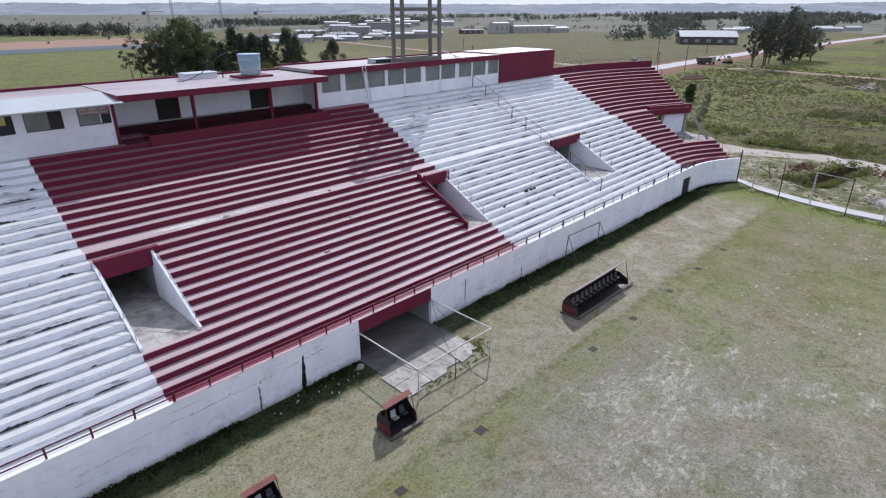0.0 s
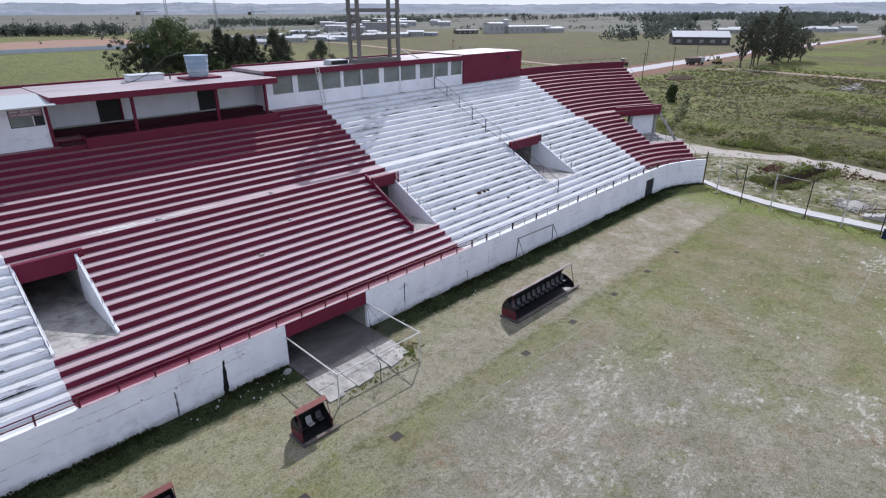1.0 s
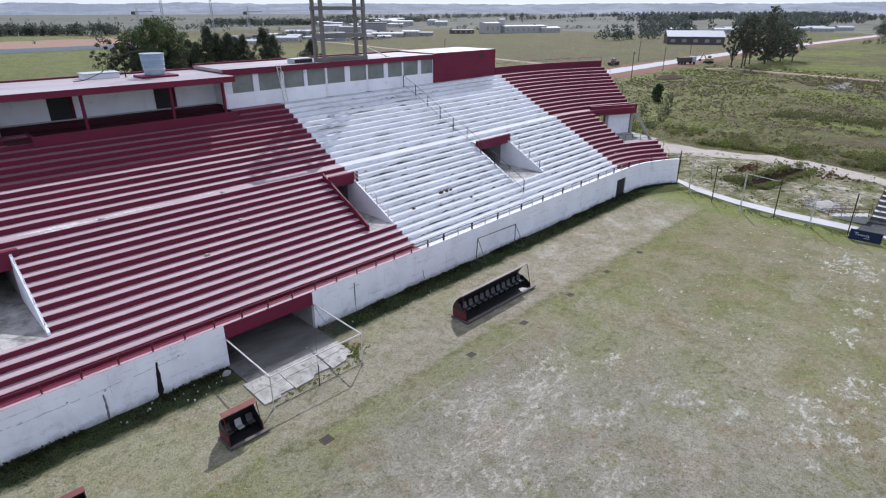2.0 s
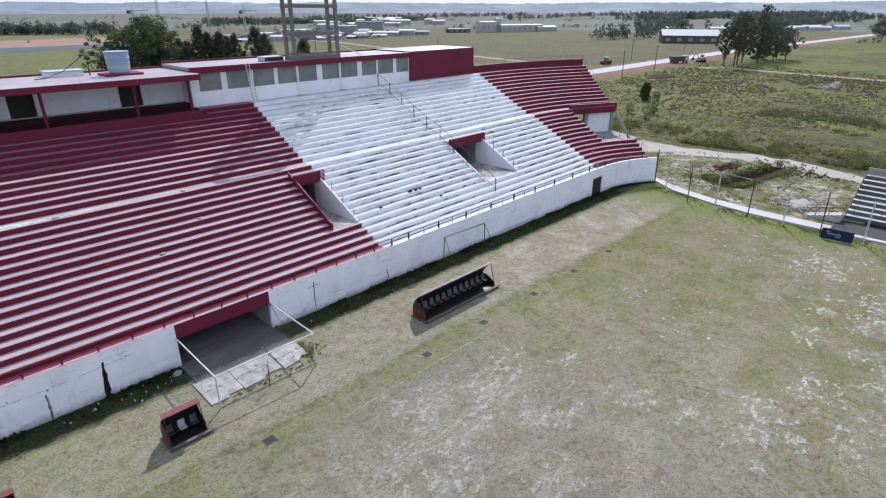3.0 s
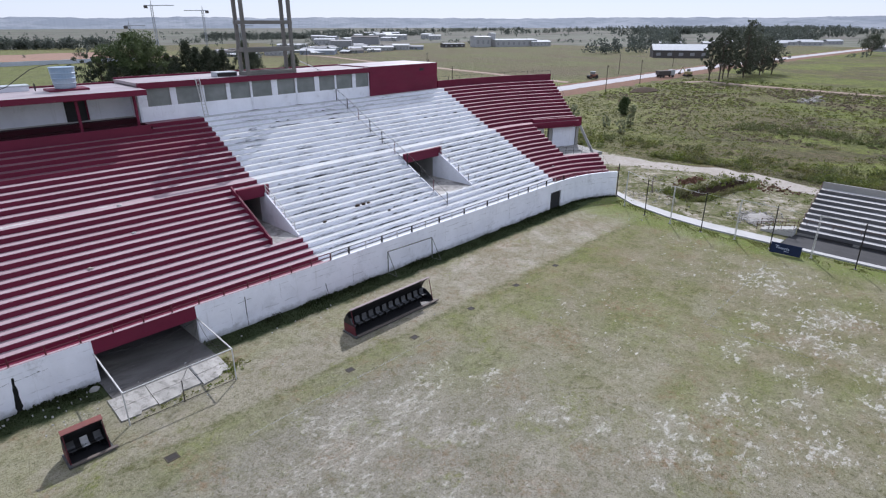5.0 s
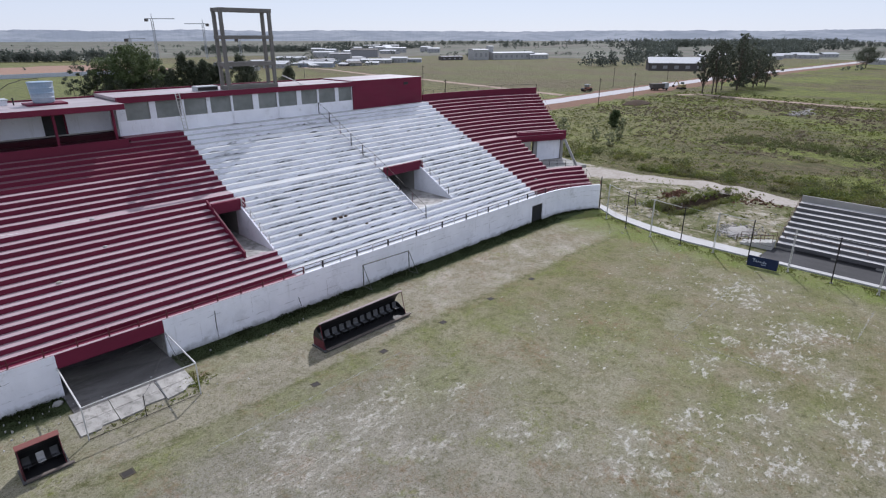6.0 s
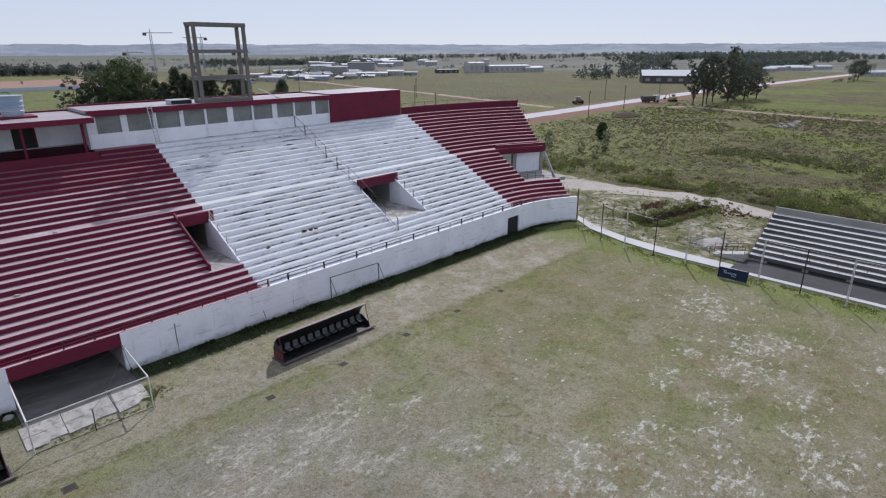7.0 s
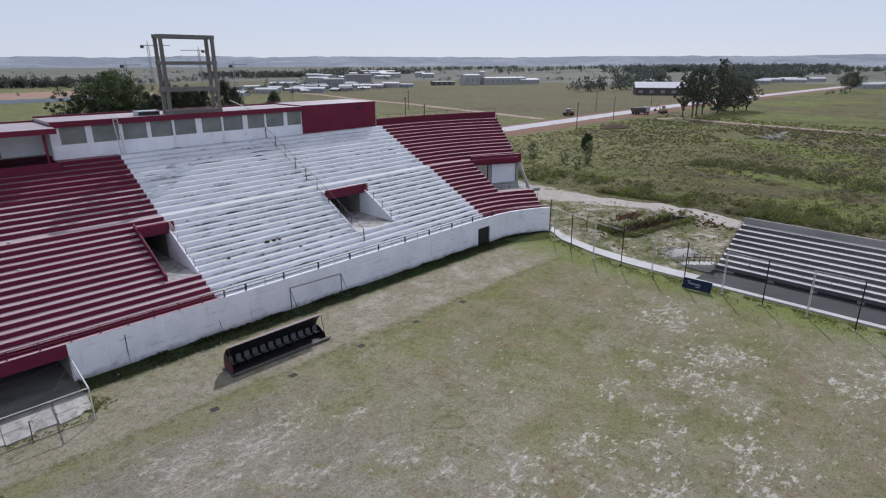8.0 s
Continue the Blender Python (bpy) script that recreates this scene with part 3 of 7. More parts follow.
def step(k, x0, x1, riser, tread, label=""):
    """One terrace step from x0 to x1, cast slightly uneven."""
    n = max(1, round((x1 - x0) / 1.3))
    prof = step_profile(k)
    rings = []
    for i in range(n + 1):
        x = x0 + (x1 - x0) * i / n
        dy, dz = (rng.uniform(-0.012, 0.012), rng.uniform(-0.012, 0.008)) if 0 < i < n else (0, 0)
        rings.append([lift(x, y + (dy if q in (0, 1, 2) else 0), z + (dz if q in (1, 2, 3) else 0)) for q, (y, z) in enumerate(prof)])
    Geo().loft(rings, [0, 1, 1, 0, 0, 0]).make("step", [riser, tread], grandstand, label)


def wing_step(k, s0, s1):
    prof = step_profile(k)
    n = max(2, round(14 * (s1 - s0)))
    rings = [[wing_point(y, z, s0 + (s1 - s0) * i / n) for y, z in prof] for i in range(n + 1)]
    Geo().loft(rings, [0, 1, 1, 0, 0, 0]).make("step", [M_RED, M_TREAD_RW], grandstand)


# passages through the lower block: first and last x
PASSAGES = [(-18.95, -15.35), (8.92, 11.80), (29.60, 35.40)]
CUT = range(4, 12)
BOX_SPAN = (-10.62, 6.30)          # the covered box takes the place of the two top rows
for k in range(26):
    y = ROWS_YZ[k][0]
    xm = x_mid(y)
    # top rows get the darker copy: roof shade painted into the tread
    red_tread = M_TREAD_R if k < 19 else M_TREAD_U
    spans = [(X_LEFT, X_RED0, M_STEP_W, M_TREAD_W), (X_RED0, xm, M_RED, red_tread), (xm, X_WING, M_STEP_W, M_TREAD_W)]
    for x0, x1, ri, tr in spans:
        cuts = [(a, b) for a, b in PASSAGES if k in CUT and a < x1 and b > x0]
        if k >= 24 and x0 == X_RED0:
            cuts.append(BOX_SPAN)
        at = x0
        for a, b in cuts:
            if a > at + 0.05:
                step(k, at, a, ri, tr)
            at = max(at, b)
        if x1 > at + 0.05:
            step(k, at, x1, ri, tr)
    wing_step(k, 0.0, 0.545 - 0.007 * (k - 5) if 5 <= k < 13 else 1.0)

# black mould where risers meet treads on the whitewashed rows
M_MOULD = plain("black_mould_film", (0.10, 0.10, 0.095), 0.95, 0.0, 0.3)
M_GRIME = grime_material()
rm = random.Random(19)
g = Geo()
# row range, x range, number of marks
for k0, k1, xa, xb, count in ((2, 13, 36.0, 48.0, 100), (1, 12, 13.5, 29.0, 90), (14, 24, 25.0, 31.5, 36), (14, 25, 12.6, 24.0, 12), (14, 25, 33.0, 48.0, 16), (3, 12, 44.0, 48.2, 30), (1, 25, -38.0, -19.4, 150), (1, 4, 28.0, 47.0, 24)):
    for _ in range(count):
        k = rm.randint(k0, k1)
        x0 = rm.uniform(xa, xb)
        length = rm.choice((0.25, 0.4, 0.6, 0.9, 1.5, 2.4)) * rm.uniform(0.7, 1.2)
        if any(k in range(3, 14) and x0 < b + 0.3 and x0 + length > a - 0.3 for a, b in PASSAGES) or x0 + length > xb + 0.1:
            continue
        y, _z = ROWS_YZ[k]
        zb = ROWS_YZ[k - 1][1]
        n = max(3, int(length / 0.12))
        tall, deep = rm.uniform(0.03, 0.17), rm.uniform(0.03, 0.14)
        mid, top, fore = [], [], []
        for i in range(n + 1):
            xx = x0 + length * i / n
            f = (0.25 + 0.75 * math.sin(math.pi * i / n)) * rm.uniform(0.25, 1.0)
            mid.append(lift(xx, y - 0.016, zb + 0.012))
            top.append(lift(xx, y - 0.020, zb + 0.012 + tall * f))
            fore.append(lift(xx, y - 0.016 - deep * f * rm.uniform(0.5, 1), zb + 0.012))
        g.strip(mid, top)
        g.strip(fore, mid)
for x in (18.42, 24.22):
    for q in range(4):
        lft, rgt = [], []
        for i in range(8):
            xx = x - 0.5 + i / 7 + rm.uniform(-0.05, 0.05)
            f = math.sin(math.pi * (i + 0.4) / 8) * rm.uniform(0.4, 1.0)
            yy = 22.9 - 0.14 * q
            lft.append(lift(xx, yy - 0.12 * f, 13.085))
            rgt.append(lift(xx, yy + 0.02, 13.085))
        g.strip(lft, rgt)
film = Geo()
rf = random.Random(43)
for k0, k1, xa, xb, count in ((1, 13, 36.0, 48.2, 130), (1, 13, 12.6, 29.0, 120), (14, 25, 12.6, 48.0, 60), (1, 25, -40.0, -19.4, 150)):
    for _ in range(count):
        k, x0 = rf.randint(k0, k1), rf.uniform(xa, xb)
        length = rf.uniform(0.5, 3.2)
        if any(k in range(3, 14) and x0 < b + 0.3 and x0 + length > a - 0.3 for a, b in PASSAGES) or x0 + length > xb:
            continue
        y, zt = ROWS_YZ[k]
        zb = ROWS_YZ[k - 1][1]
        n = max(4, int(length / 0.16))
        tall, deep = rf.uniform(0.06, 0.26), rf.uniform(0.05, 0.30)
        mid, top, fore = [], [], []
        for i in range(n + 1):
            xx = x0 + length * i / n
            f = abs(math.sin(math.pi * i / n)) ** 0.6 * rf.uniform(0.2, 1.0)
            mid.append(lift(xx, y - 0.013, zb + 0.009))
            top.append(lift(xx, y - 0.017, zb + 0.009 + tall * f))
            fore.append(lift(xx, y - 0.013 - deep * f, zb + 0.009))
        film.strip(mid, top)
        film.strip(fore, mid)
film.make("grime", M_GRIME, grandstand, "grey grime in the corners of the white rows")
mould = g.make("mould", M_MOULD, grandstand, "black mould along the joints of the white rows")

# bleached lichen film along the wide step between the blocks
M_LICHEN = plain("bleached_lichen", (0.62, 0.63, 0.60), 0.9, 0.0, 0.12)
rl = random.Random(31)
g = Geo()
for x0, length, y0, deep in ((-14.6, 3.8, 12.35, 0.34), (-12.4, 4.6, 12.05, 0.30), (-9.0, 3.2, 12.3, 0.24), (-13.6, 2.4, 11.75, 0.2), (-6.2, 2.0, 12.15, 0.16), (-2.6, 2.6, 12.45, 0.14)):
    n = int(length / 0.14)
    lo, hi = [], []
    for i in range(n + 1):
        f = abs(math.sin(math.pi * i / n)) ** 0.5 * rl.uniform(0.3, 1.0)
        xx = x0 + length * i / n
        lo.append((xx, y0 - deep * f, LOWER[13][1] + 0.008))
        hi.append((xx, y0 + deep * f * rl.uniform(0.4, 1.0), LOWER[13][1] + 0.008))
    g.strip(lo, hi)
g.make("lichen", M_LICHEN, grandstand, "bleached pale film on the wide maroon step")

# walkway behind the front wall
Geo().box(X_LEFT, X_RED0, 0.2, 1.9, 2.3, 2.68).make("walkway", M_TREAD_W, grandstand)
Geo().box(X_RED0, 12, 0.2, 1.9, 2.3, 2.68).make("walkway", M_RED, grandstand, "worn maroon concrete walkway")
Geo().hexa([lift(x, y, z) for z in (2.3, 2.68) for x, y in ((12, 0.2), (X_WING, 0.2), (X_WING, 1.9), (12, 1.9))]).make("walkway", M_TREAD_W, grandstand)

M_CONC_S = worn("soiled_concrete", (0.52, 0.50, 0.47), (0.26, 0.25, 0.24), (0.04, 0.038, 0.032), 1.1, 1.0, (1, 1, 1), 0.9, 0.4)
# passages: floor, sloping side walls, lintel, dark way inwards
Y3, Z3 = LOWER[3]
Y12, Z12 = LOWER[12]
for n, (a, b) in enumerate(PASSAGES):
    def P(x, y, z):
        return lift(x, y, z)
    Geo().hexa([P(x, y, z) for z in (Z3 - 0.35, Z3) for x, y in ((a - 0.02, Y3 + 0.4), (b + 0.02, Y3 + 0.4), (b + 0.02, 19.0), (a - 0.02, 19.0))]).make("passage_floor", M_CONC_S, grandstand, "stained grey concrete passage floor")
    for side, x in ((-1, a), (1, b)):
        x0, x1 = (x - 0.02, x + 0.14) if side < 0 else (x - 0.14, x + 0.02)
        prof = [(Y3 + 0.42, Z3 - 0.02), (Y12 + 0.1, Z3 - 0.02), (Y12 + 0.1, Z12 + 0.02), (Y3 + 0.95, Z3 + 0.45), (Y3 + 0.42, Z3 + 0.2)]
        if n == 1 and side < 0:
            prof = [(yy, zz + (0.38 if q > 1 else 0)) for q, (yy, zz) in enumerate(prof)]
        mat = M_RED if (n == 1 and side < 0) else M_WHITE
        cap = M_RED if (n == 1 and side < 0) else M_WHITE
        Geo().loft([[P(xx, yy, zz) for yy, zz in prof] for xx in (x0, x1)], [0, 0, 1, 1, 0]).make("side_wall", [mat, cap], grandstand, "white sloping passage wall")
        Geo().hexa([P(xx, yy, zz) for zz in (Z3, Z12 - 0.3) for xx, yy in ((x0, Y12 + 0.1), (x1, Y12 + 0.1), (x1, 19.0), (x0, 19.0))]).make("inner_wall", M_CONC, grandstand)
    Geo().hexa([P(xx, yy, zz) for zz in (Z12 - (0.86 if n else 1.2), Z12 + (0.2 if n else 0.08)) for xx, yy in ((a + 0.1, Y12 - (0.95 if n else 0.22)), (b + 0.42, Y12 - (0.95 if n else 0.22)), (b + 0.42, Y12 - (0.6 if n else -0.2)), (a + 0.1, Y12 - (0.6 if n else -0.2)))]).make("lintel", M_RED, grandstand, "maroon concrete lintel over a passage", 0.015)
    if n:
        Geo().hexa([P(xx, yy, zz) for zz in (Z12 - 0.8, Z12 - 0.02) for xx, yy in ((a + 0.02, Y12 - 0.6), (b + 0.4, Y12 - 0.6), (b + 0.4, Y12 + 0.06), (a + 0.02, Y12 + 0.06))]).make("lintel_top", M_TREAD_R if n == 1 else M_TREAD_W, grandstand)
    Geo().hexa([P(xx, yy, zz) for zz in (Z12 - 0.62, Z12 - 0.42) for xx, yy in ((a - 0.1, Y12 + 0.2), (b + 0.1, Y12 + 0.2), (b + 0.1, 19.0), (a - 0.1, 19.0))]).make("passage_roof", M_CONC, grandstand)
    Geo().hexa([P(xx, yy, zz) for zz in (Z3, Z12 - 0.4) for xx, yy in ((a, 18.8), (b, 18.8), (b, 19.0), (a, 19.0))]).make("passage_end", M_CONC, grandstand)


# ---- front wall ----
WALL_TOP, GAP = 3.17, (-6.82, 0.0)


def wall_line(s):
    """The curved end of the front wall."""
    return bez((X_WING, 0.18), (53.2, 0.2), (57.4, -2.5), s)


wall_front = thing("wall_front", "white painted perimeter wall with damp stains under the terraces", "wall", kind="structure")


def wall_piece(x0, x1, z0, mat, cap, name="wall_panel", label=""):
    n = max(1, round((x1 - x0) / 4))
    rings = []
    for i in range(n + 1):
        x = x0 + (x1 - x0) * i / n
        rings.append([lift(x, y, z) if z > 0.5 else (x, lift(x, y, z)[1], z) for y, z in ((0.0, z0), (0.0, WALL_TOP - 0.02), (0.02, WALL_TOP), (0.26, WALL_TOP), (0.26, z0))])
    Geo().loft(rings, [0, 1, 1, 0, 0]).make(name, [mat, cap], wall_front, label)


DOOR = (45.55, 47.85)
wall_piece(X_LEFT, X_RED0, -0.3, M_WALLW, M_WHITE)
wall_piece(X_RED0, GAP[0], -0.3, M_WALLW, M_TREAD_R)
wall_piece(GAP[1], 12.0, -0.3, M_WALLW, M_TREAD_R)
wall_piece(12.0, DOOR[0], -0.3, M_WALLW, M_WHITE)
wall_piece(DOOR[1], X_WING, -0.3, M_WALLW, M_WHITE)
wall_piece(DOOR[0], DOOR[1], 2.0, M_WALLW, M_WHITE, "door_lintel")
wall_piece(GAP[0], GAP[1], 2.12, M_RED, M_TREAD_R, "beam", "maroon beam over the vehicle opening")
rings = []
for i in range(9):
    x, y = wall_line(i / 8)
    x2, y2 = wall_line(min(1, i / 8 + 0.01))
    x1, y1 = wall_line(max(0, i / 8 - 0.01))
    t = Vector((x2 - x1, y2 - y1)).normalized()
    nx, ny = -t.y * 0.26, t.x * 0.26
    top = WALL_TOP + 0.25
    rings.append([(x, y, -0.4), (x, y, top), (x + nx, y + ny, top), (x + nx, y + ny, -0.4)])
Geo().loft(rings, [0, 0, 0, 0]).make("wall_panel", M_WALLW, wall_front)
# end return wall below the curved rows
e0, e1 = wall_line(1.0), wing_point(23.0, 3.0, 1.0)
Geo().hexa([(e0[0], e0[1] + 0.1, -0.4), (e0[0] + 0.25, e0[1] + 0.1, -0.4), (e0[0] + 1.0, e0[1] + 1.9, -0.4), (e0[0] + 0.75, e0[1] + 1.9, -0.4), (e0[0], e0[1] + 0.1, 2.9), (e0[0] + 0.25, e0[1] + 0.1, 2.9), (e0[0] + 1.0, e0[1] + 1.9, 2.9), (e0[0] + 0.75, e0[1] + 1.9, 2.9)]).make("end_wall", M_WHITE, wall_front)
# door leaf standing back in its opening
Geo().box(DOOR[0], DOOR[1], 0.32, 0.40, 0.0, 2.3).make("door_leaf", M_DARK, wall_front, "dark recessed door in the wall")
# black damp streak and a short conduit on the wall
g = Geo()
r = random.Random(2)
lft, rgt = [], []
for i in range(13):
    z = 0.0 + 2.45 * i / 12
    w = 0.16 * (1.15 - i / 14) * r.uniform(0.55, 1.25) + 0.02
    x = -11.35 + 0.12 * i / 12 + r.uniform(-0.015, 0.015)
    lft.append((x - w, -0.006, z))
    rgt.append((x + w, -0.006, z))
g.strip(lft, rgt).make("damp_streak", plain("black_mould", (0.02, 0.02, 0.018), 0.9), wall_front, "black damp streak down the white wall")
Geo().tube((3.8, -0.03, 1.0), (3.82, -0.03, 2.55), 0.028, None, 6).make("conduit", M_STEEL_D, wall_front)
Geo().tube((11.4, -0.03, 0.3), (11.2, -0.03, 1.2), 0.025, None, 6).make("conduit", M_STEEL_D, wall_front)
Geo().tube((3.25, -0.03, 2.2), (4.3, -0.03, 2.28), 0.009, None, 6).make("conduit", M_STEEL_D, wall_front)
# hairline cracks and thin dirty runs on the front wall
M_CRACK = plain("crack_dirt", (0.42, 0.42, 0.43), 0.9)
for x, z0, z1, w in ((-14.3, 0.2, 1.5, 0.05), (-13.9, 1.6, 2.9, 0.012), (2.6, 0.5, 2.0, 0.012), (6.9, 1.3, 2.9, 0.015), (14.2, 0.4, 1.9, 0.03), (26.3, 0.9, 2.8, 0.015), (37.1, 0.5, 2.2, 0.02)):
    lft, rgt = [], []
    for i in range(15):
        z = z0 + (z1 - z0) * i / 14
        xx = x + r.uniform(-0.02, 0.02)
        ww = 0.6 * w * r.uniform(0.3, 1.3)
        lft.append(lift(xx - ww, -0.005, z))
        rgt.append(lift(xx + ww, -0.005, z))
    Geo().strip(lft, rgt).make("crack", M_CRACK, wall_front)
# long broken cracks along the plaster, and dark runs below them
M_STAIN = plain("dark_damp_plaster", (0.17, 0.17, 0.175), 0.9)
for x0, x1, z0, z1 in ((-18.6, -15.4, 1.98, 2.05), (-15.1, -13.2, 2.0, 2.12), (-12.6, -9.4, 2.1, 2.28), (-24.0, -21.2, 1.55, 1.62), (-30.0, -27.5, 1.7, 1.74)):
    n = int((x1 - x0) / 0.12)
    lo, hi = [], []
    for i in range(n + 1):
        t = i / n
        z = z0 + (z1 - z0) * t + 0.05 * noise.noise((x0 + t * 9, 3.0, 0)) + r.uniform(-0.012, 0.012)
        w = 0.013 * max(0.05, 0.6 + 1.6 * noise.noise((x0 + t * 14, 7.0, 0)))
        lo.append((x0 + (x1 - x0) * t, -0.006, z - w))
        hi.append((x0 + (x1 - x0) * t, -0.006, z + w))
    Geo().strip(lo, hi).make("crack", M_STAIN, wall_front, "dark crack along the plaster")
for x, z0, z1, w in ((-14.35, 0.05, 1.75, 0.075), (-14.2, 1.9, 2.0, 0.09), (-9.9, 2.25, 2.36, 0.08), (-16.1, 2.1, 2.2, 0.07), (3.84, 0.1, 1.2, 0.05)):
    lft, rgt = [], []
    for i in range(15):
        z = z0 + (z1 - z0) * i / 14
        ww = w * r.uniform(0.25, 1.0) * (1.15 - 0.6 * i / 14)
        lft.append((x + r.uniform(-0.02, 0.02) - ww, -0.007, z))
        rgt.append((x + r.uniform(-0.02, 0.02) + ww, -0.007, z))
    Geo().strip(lft, rgt).make("damp_run", M_STAIN, wall_front, "dark damp run on the plaster")

# room behind the vehicle opening
Geo().box(GAP[0] - 0.5, GAP[1] + 0.5, 7.6, 7.8, 0, 3.2).make("inner_wall", M_CONC, wall_front)
Geo().box(GAP[0] - 0.25, GAP[0], 0.26, 7.7, 0, 2.5).make("inner_wall", M_CONC, wall_front)
Geo().box(GAP[1], GAP[1] + 0.25, 0.26, 7.7, 0, 2.5).make("inner_wall", M_CONC, wall_front)
Geo().box(GAP[0] - 0.3, GAP[1] + 0.3, 0.27, 7.8, 2.25, 2.45).make("inner_roof", M_CONC, wall_front)

# ---- closing walls of the stand (back and left end) ----
Geo().box(X_LEFT, 47.8, 29.6, 29.9, 0, 16.2).make("rear_wall", M_CONC_L, grandstand)
rings = [[wing_point(24.2, 0, i / 8)[:2] + (zz,) for zz in (-0.3, 13.2)] for i in range(9)]
g = Geo()
g.strip([r[0] for r in rings], [r[1] for r in rings])
g.make("rear_wall", M_CONC_L, grandstand)

# ---- wing: back parapet, end beam and the open bay ----
rings = []
for i in range(17):
    s = i / 16
    rings.append([wing_point(y, z, s) for y, z in ((22.95, 12.9), (22.95, 14.05), (23.2, 14.05), (23.2, 12.9))])
Geo().loft(rings, [0, 0, 0, 0]).make("back_parapet", M_RED, grandstand, "maroon parapet along the top of the curved block")


# brown earth, darkened to put the trench wall's shade into its colour
M_BANK = dirt_material("ditch_bank", (0.080, 0.052, 0.036), (0.055, 0.038, 0.027), (0.045, 0.046, 0.020))


# ---- ground: one sheet to the horizon ----
def axis_steps(lo, hi, fine, far):
    out, v = [], lo
    while v < hi:
        out.append(v)
        v += fine
    out.append(hi)
    d = fine
    v = hi
    while v < far:
        d *= 1.35
        v = min(far, v + d)
        out.append(v)
    d, v = fine, lo
    while v > -far:
        d *= 1.35
        v = max(-far, v - d)
        out.insert(0, v)
    return out


def ground_z(x, y):
    z = 0.0
    # ditch behind the corner of the pitch
    ax, ay, bx, by = 63.0, -10.3, 76.3, -12.7
    t = max(0, min(1, ((x - ax) * (bx - ax) + (y - ay) * (by - ay)) / ((bx - ax) ** 2 + (by - ay) ** 2)))
    d = math.hypot(x - ax - t * (bx - ax), y - ay - t * (by - ay))
    z -= (1.1 + 1.9 * t) * math.exp(-(d / 1.25) ** 6) * (0.7 + 0.3 * noise.noise((x * 0.4, y * 0.4, 1)))
    z += 0.55 * math.exp(-((d - 3.0) / 1.3) ** 2) * (1 if y > ay + t * (by - ay) else 0.25) * (0.6 + 0.8 * noise.noise((x * 0.5, y * 0.5, 3)))
    out = max(0, min(1, (x - 57) / 15)) * max(0, min(1, (104 - x) / 20)) * max(0, min(1, (y + 66) / 20)) * max(0, min(1, (40 - y) / 20))
    return z + out * 0.3 * noise.noise((x * 0.09, y * 0.09, 7))


gx, gy = axis_steps(-44, 108, 0.5, 4600), axis_steps(-70, 42, 0.5, 4600)
g = Geo()
nx = len(gx)
g.v = [(x, y, ground_z(x, y)) for y in gy for x in gx]
for j in range(len(gy) - 1):
    for i in range(nx - 1):
        g.f.append((j * nx + i, j * nx + i + 1, (j + 1) * nx + i + 1, (j + 1) * nx + i))
        cx, cy = (gx[i] + gx[i + 1]) / 2, (gy[j] + gy[j + 1]) / 2
        edge = 53.5 if cy < -14 else 53.5 + (cy + 14) * 0.32
        if 60 < cx < 82 and (min(g.v[k][2] for k in g.f[-1]) < -0.35 or (ground_z(cx, cy) > 0.5 and cy > -16)):
            g.m.append(4)
        elif cx < edge and cy < 2:
            g.m.append(0)
        elif cx < 82 and -60 < cy < 42:
            g.m.append(3)
        elif math.hypot(cx, cy) < 640:
            g.m.append(1)
        else:
            g.m.append(2)
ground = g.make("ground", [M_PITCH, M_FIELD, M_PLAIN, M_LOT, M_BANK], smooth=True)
tagged(ground, "worn dry football pitch running out into scrubby flat grassland", "ground", kind="structure")


def ribbon(name, mid, width, z, mat, label, category, wob=0.4, step_len=4.0, flare=0.0):
    """A strip of road along a line of points, with slightly frayed edges; flare widens its beginning."""
    r = random.Random(len(mid) * 7 + int(width * 10))
    pts = []
    for (x0, y0), (x1, y1) in zip(mid, mid[1:]):
        n = max(1, int(math.hypot(x1 - x0, y1 - y0) / step_len))
        pts += [(x0 + (x1 - x0) * i / n, y0 + (y1 - y0) * i / n) for i in range(n)]
    pts.append(mid[-1])
    rows = [[] for _ in range(7)]
    for i, (x, y) in enumerate(pts):
        p, q = pts[max(0, i - 2)], pts[min(len(pts) - 1, i + 2)]
        t = Vector((q[0] - p[0], q[1] - p[1])).normalized()
        w0, w1 = width / 2 + r.uniform(-wob, wob), width / 2 + r.uniform(-wob, wob)
        w1 += flare * max(0.0, 1 - 1.6 * i / len(pts)) ** 1.5
        for k in range(7):
            off = w0 - (w0 + w1) * k / 6
            u, v = x - t.y * off, y + t.x * off
            rows[k].append((u, v, ground_z(u, v) + (z if 0 < k < 6 else -0.02)))
    g = Geo()
    for a, b in zip(rows, rows[1:]):
        g.strip(b, a)
    return tagged(g.make(name, mat), label, category, kind="structure")


ribbon("road_shoulder", [(60, 84), (110, 79), (150, 77), (240, 80), (330, 81), (420, 77), (620, 68), (800, 60)], 22, 0.10, M_REDSOIL, "bare red earth verge of a road under construction", "road", 1.8)
ribbon("road", [(60, 86), (110, 81), (150, 79.5), (240, 82), (330, 83.5), (420, 79), (620, 70), (800, 62)], 10.5, 0.18, M_ROAD, "pale newly graded road across the plain", "road", 0.4)
ribbon("dirt_road", [(222, 58), (232, 54), (226, 24), (219, -18), (205, -90)], 3.4, 0.22, M_DIRTROAD, "narrow reddish dirt road through the fields", "road", 0.5)
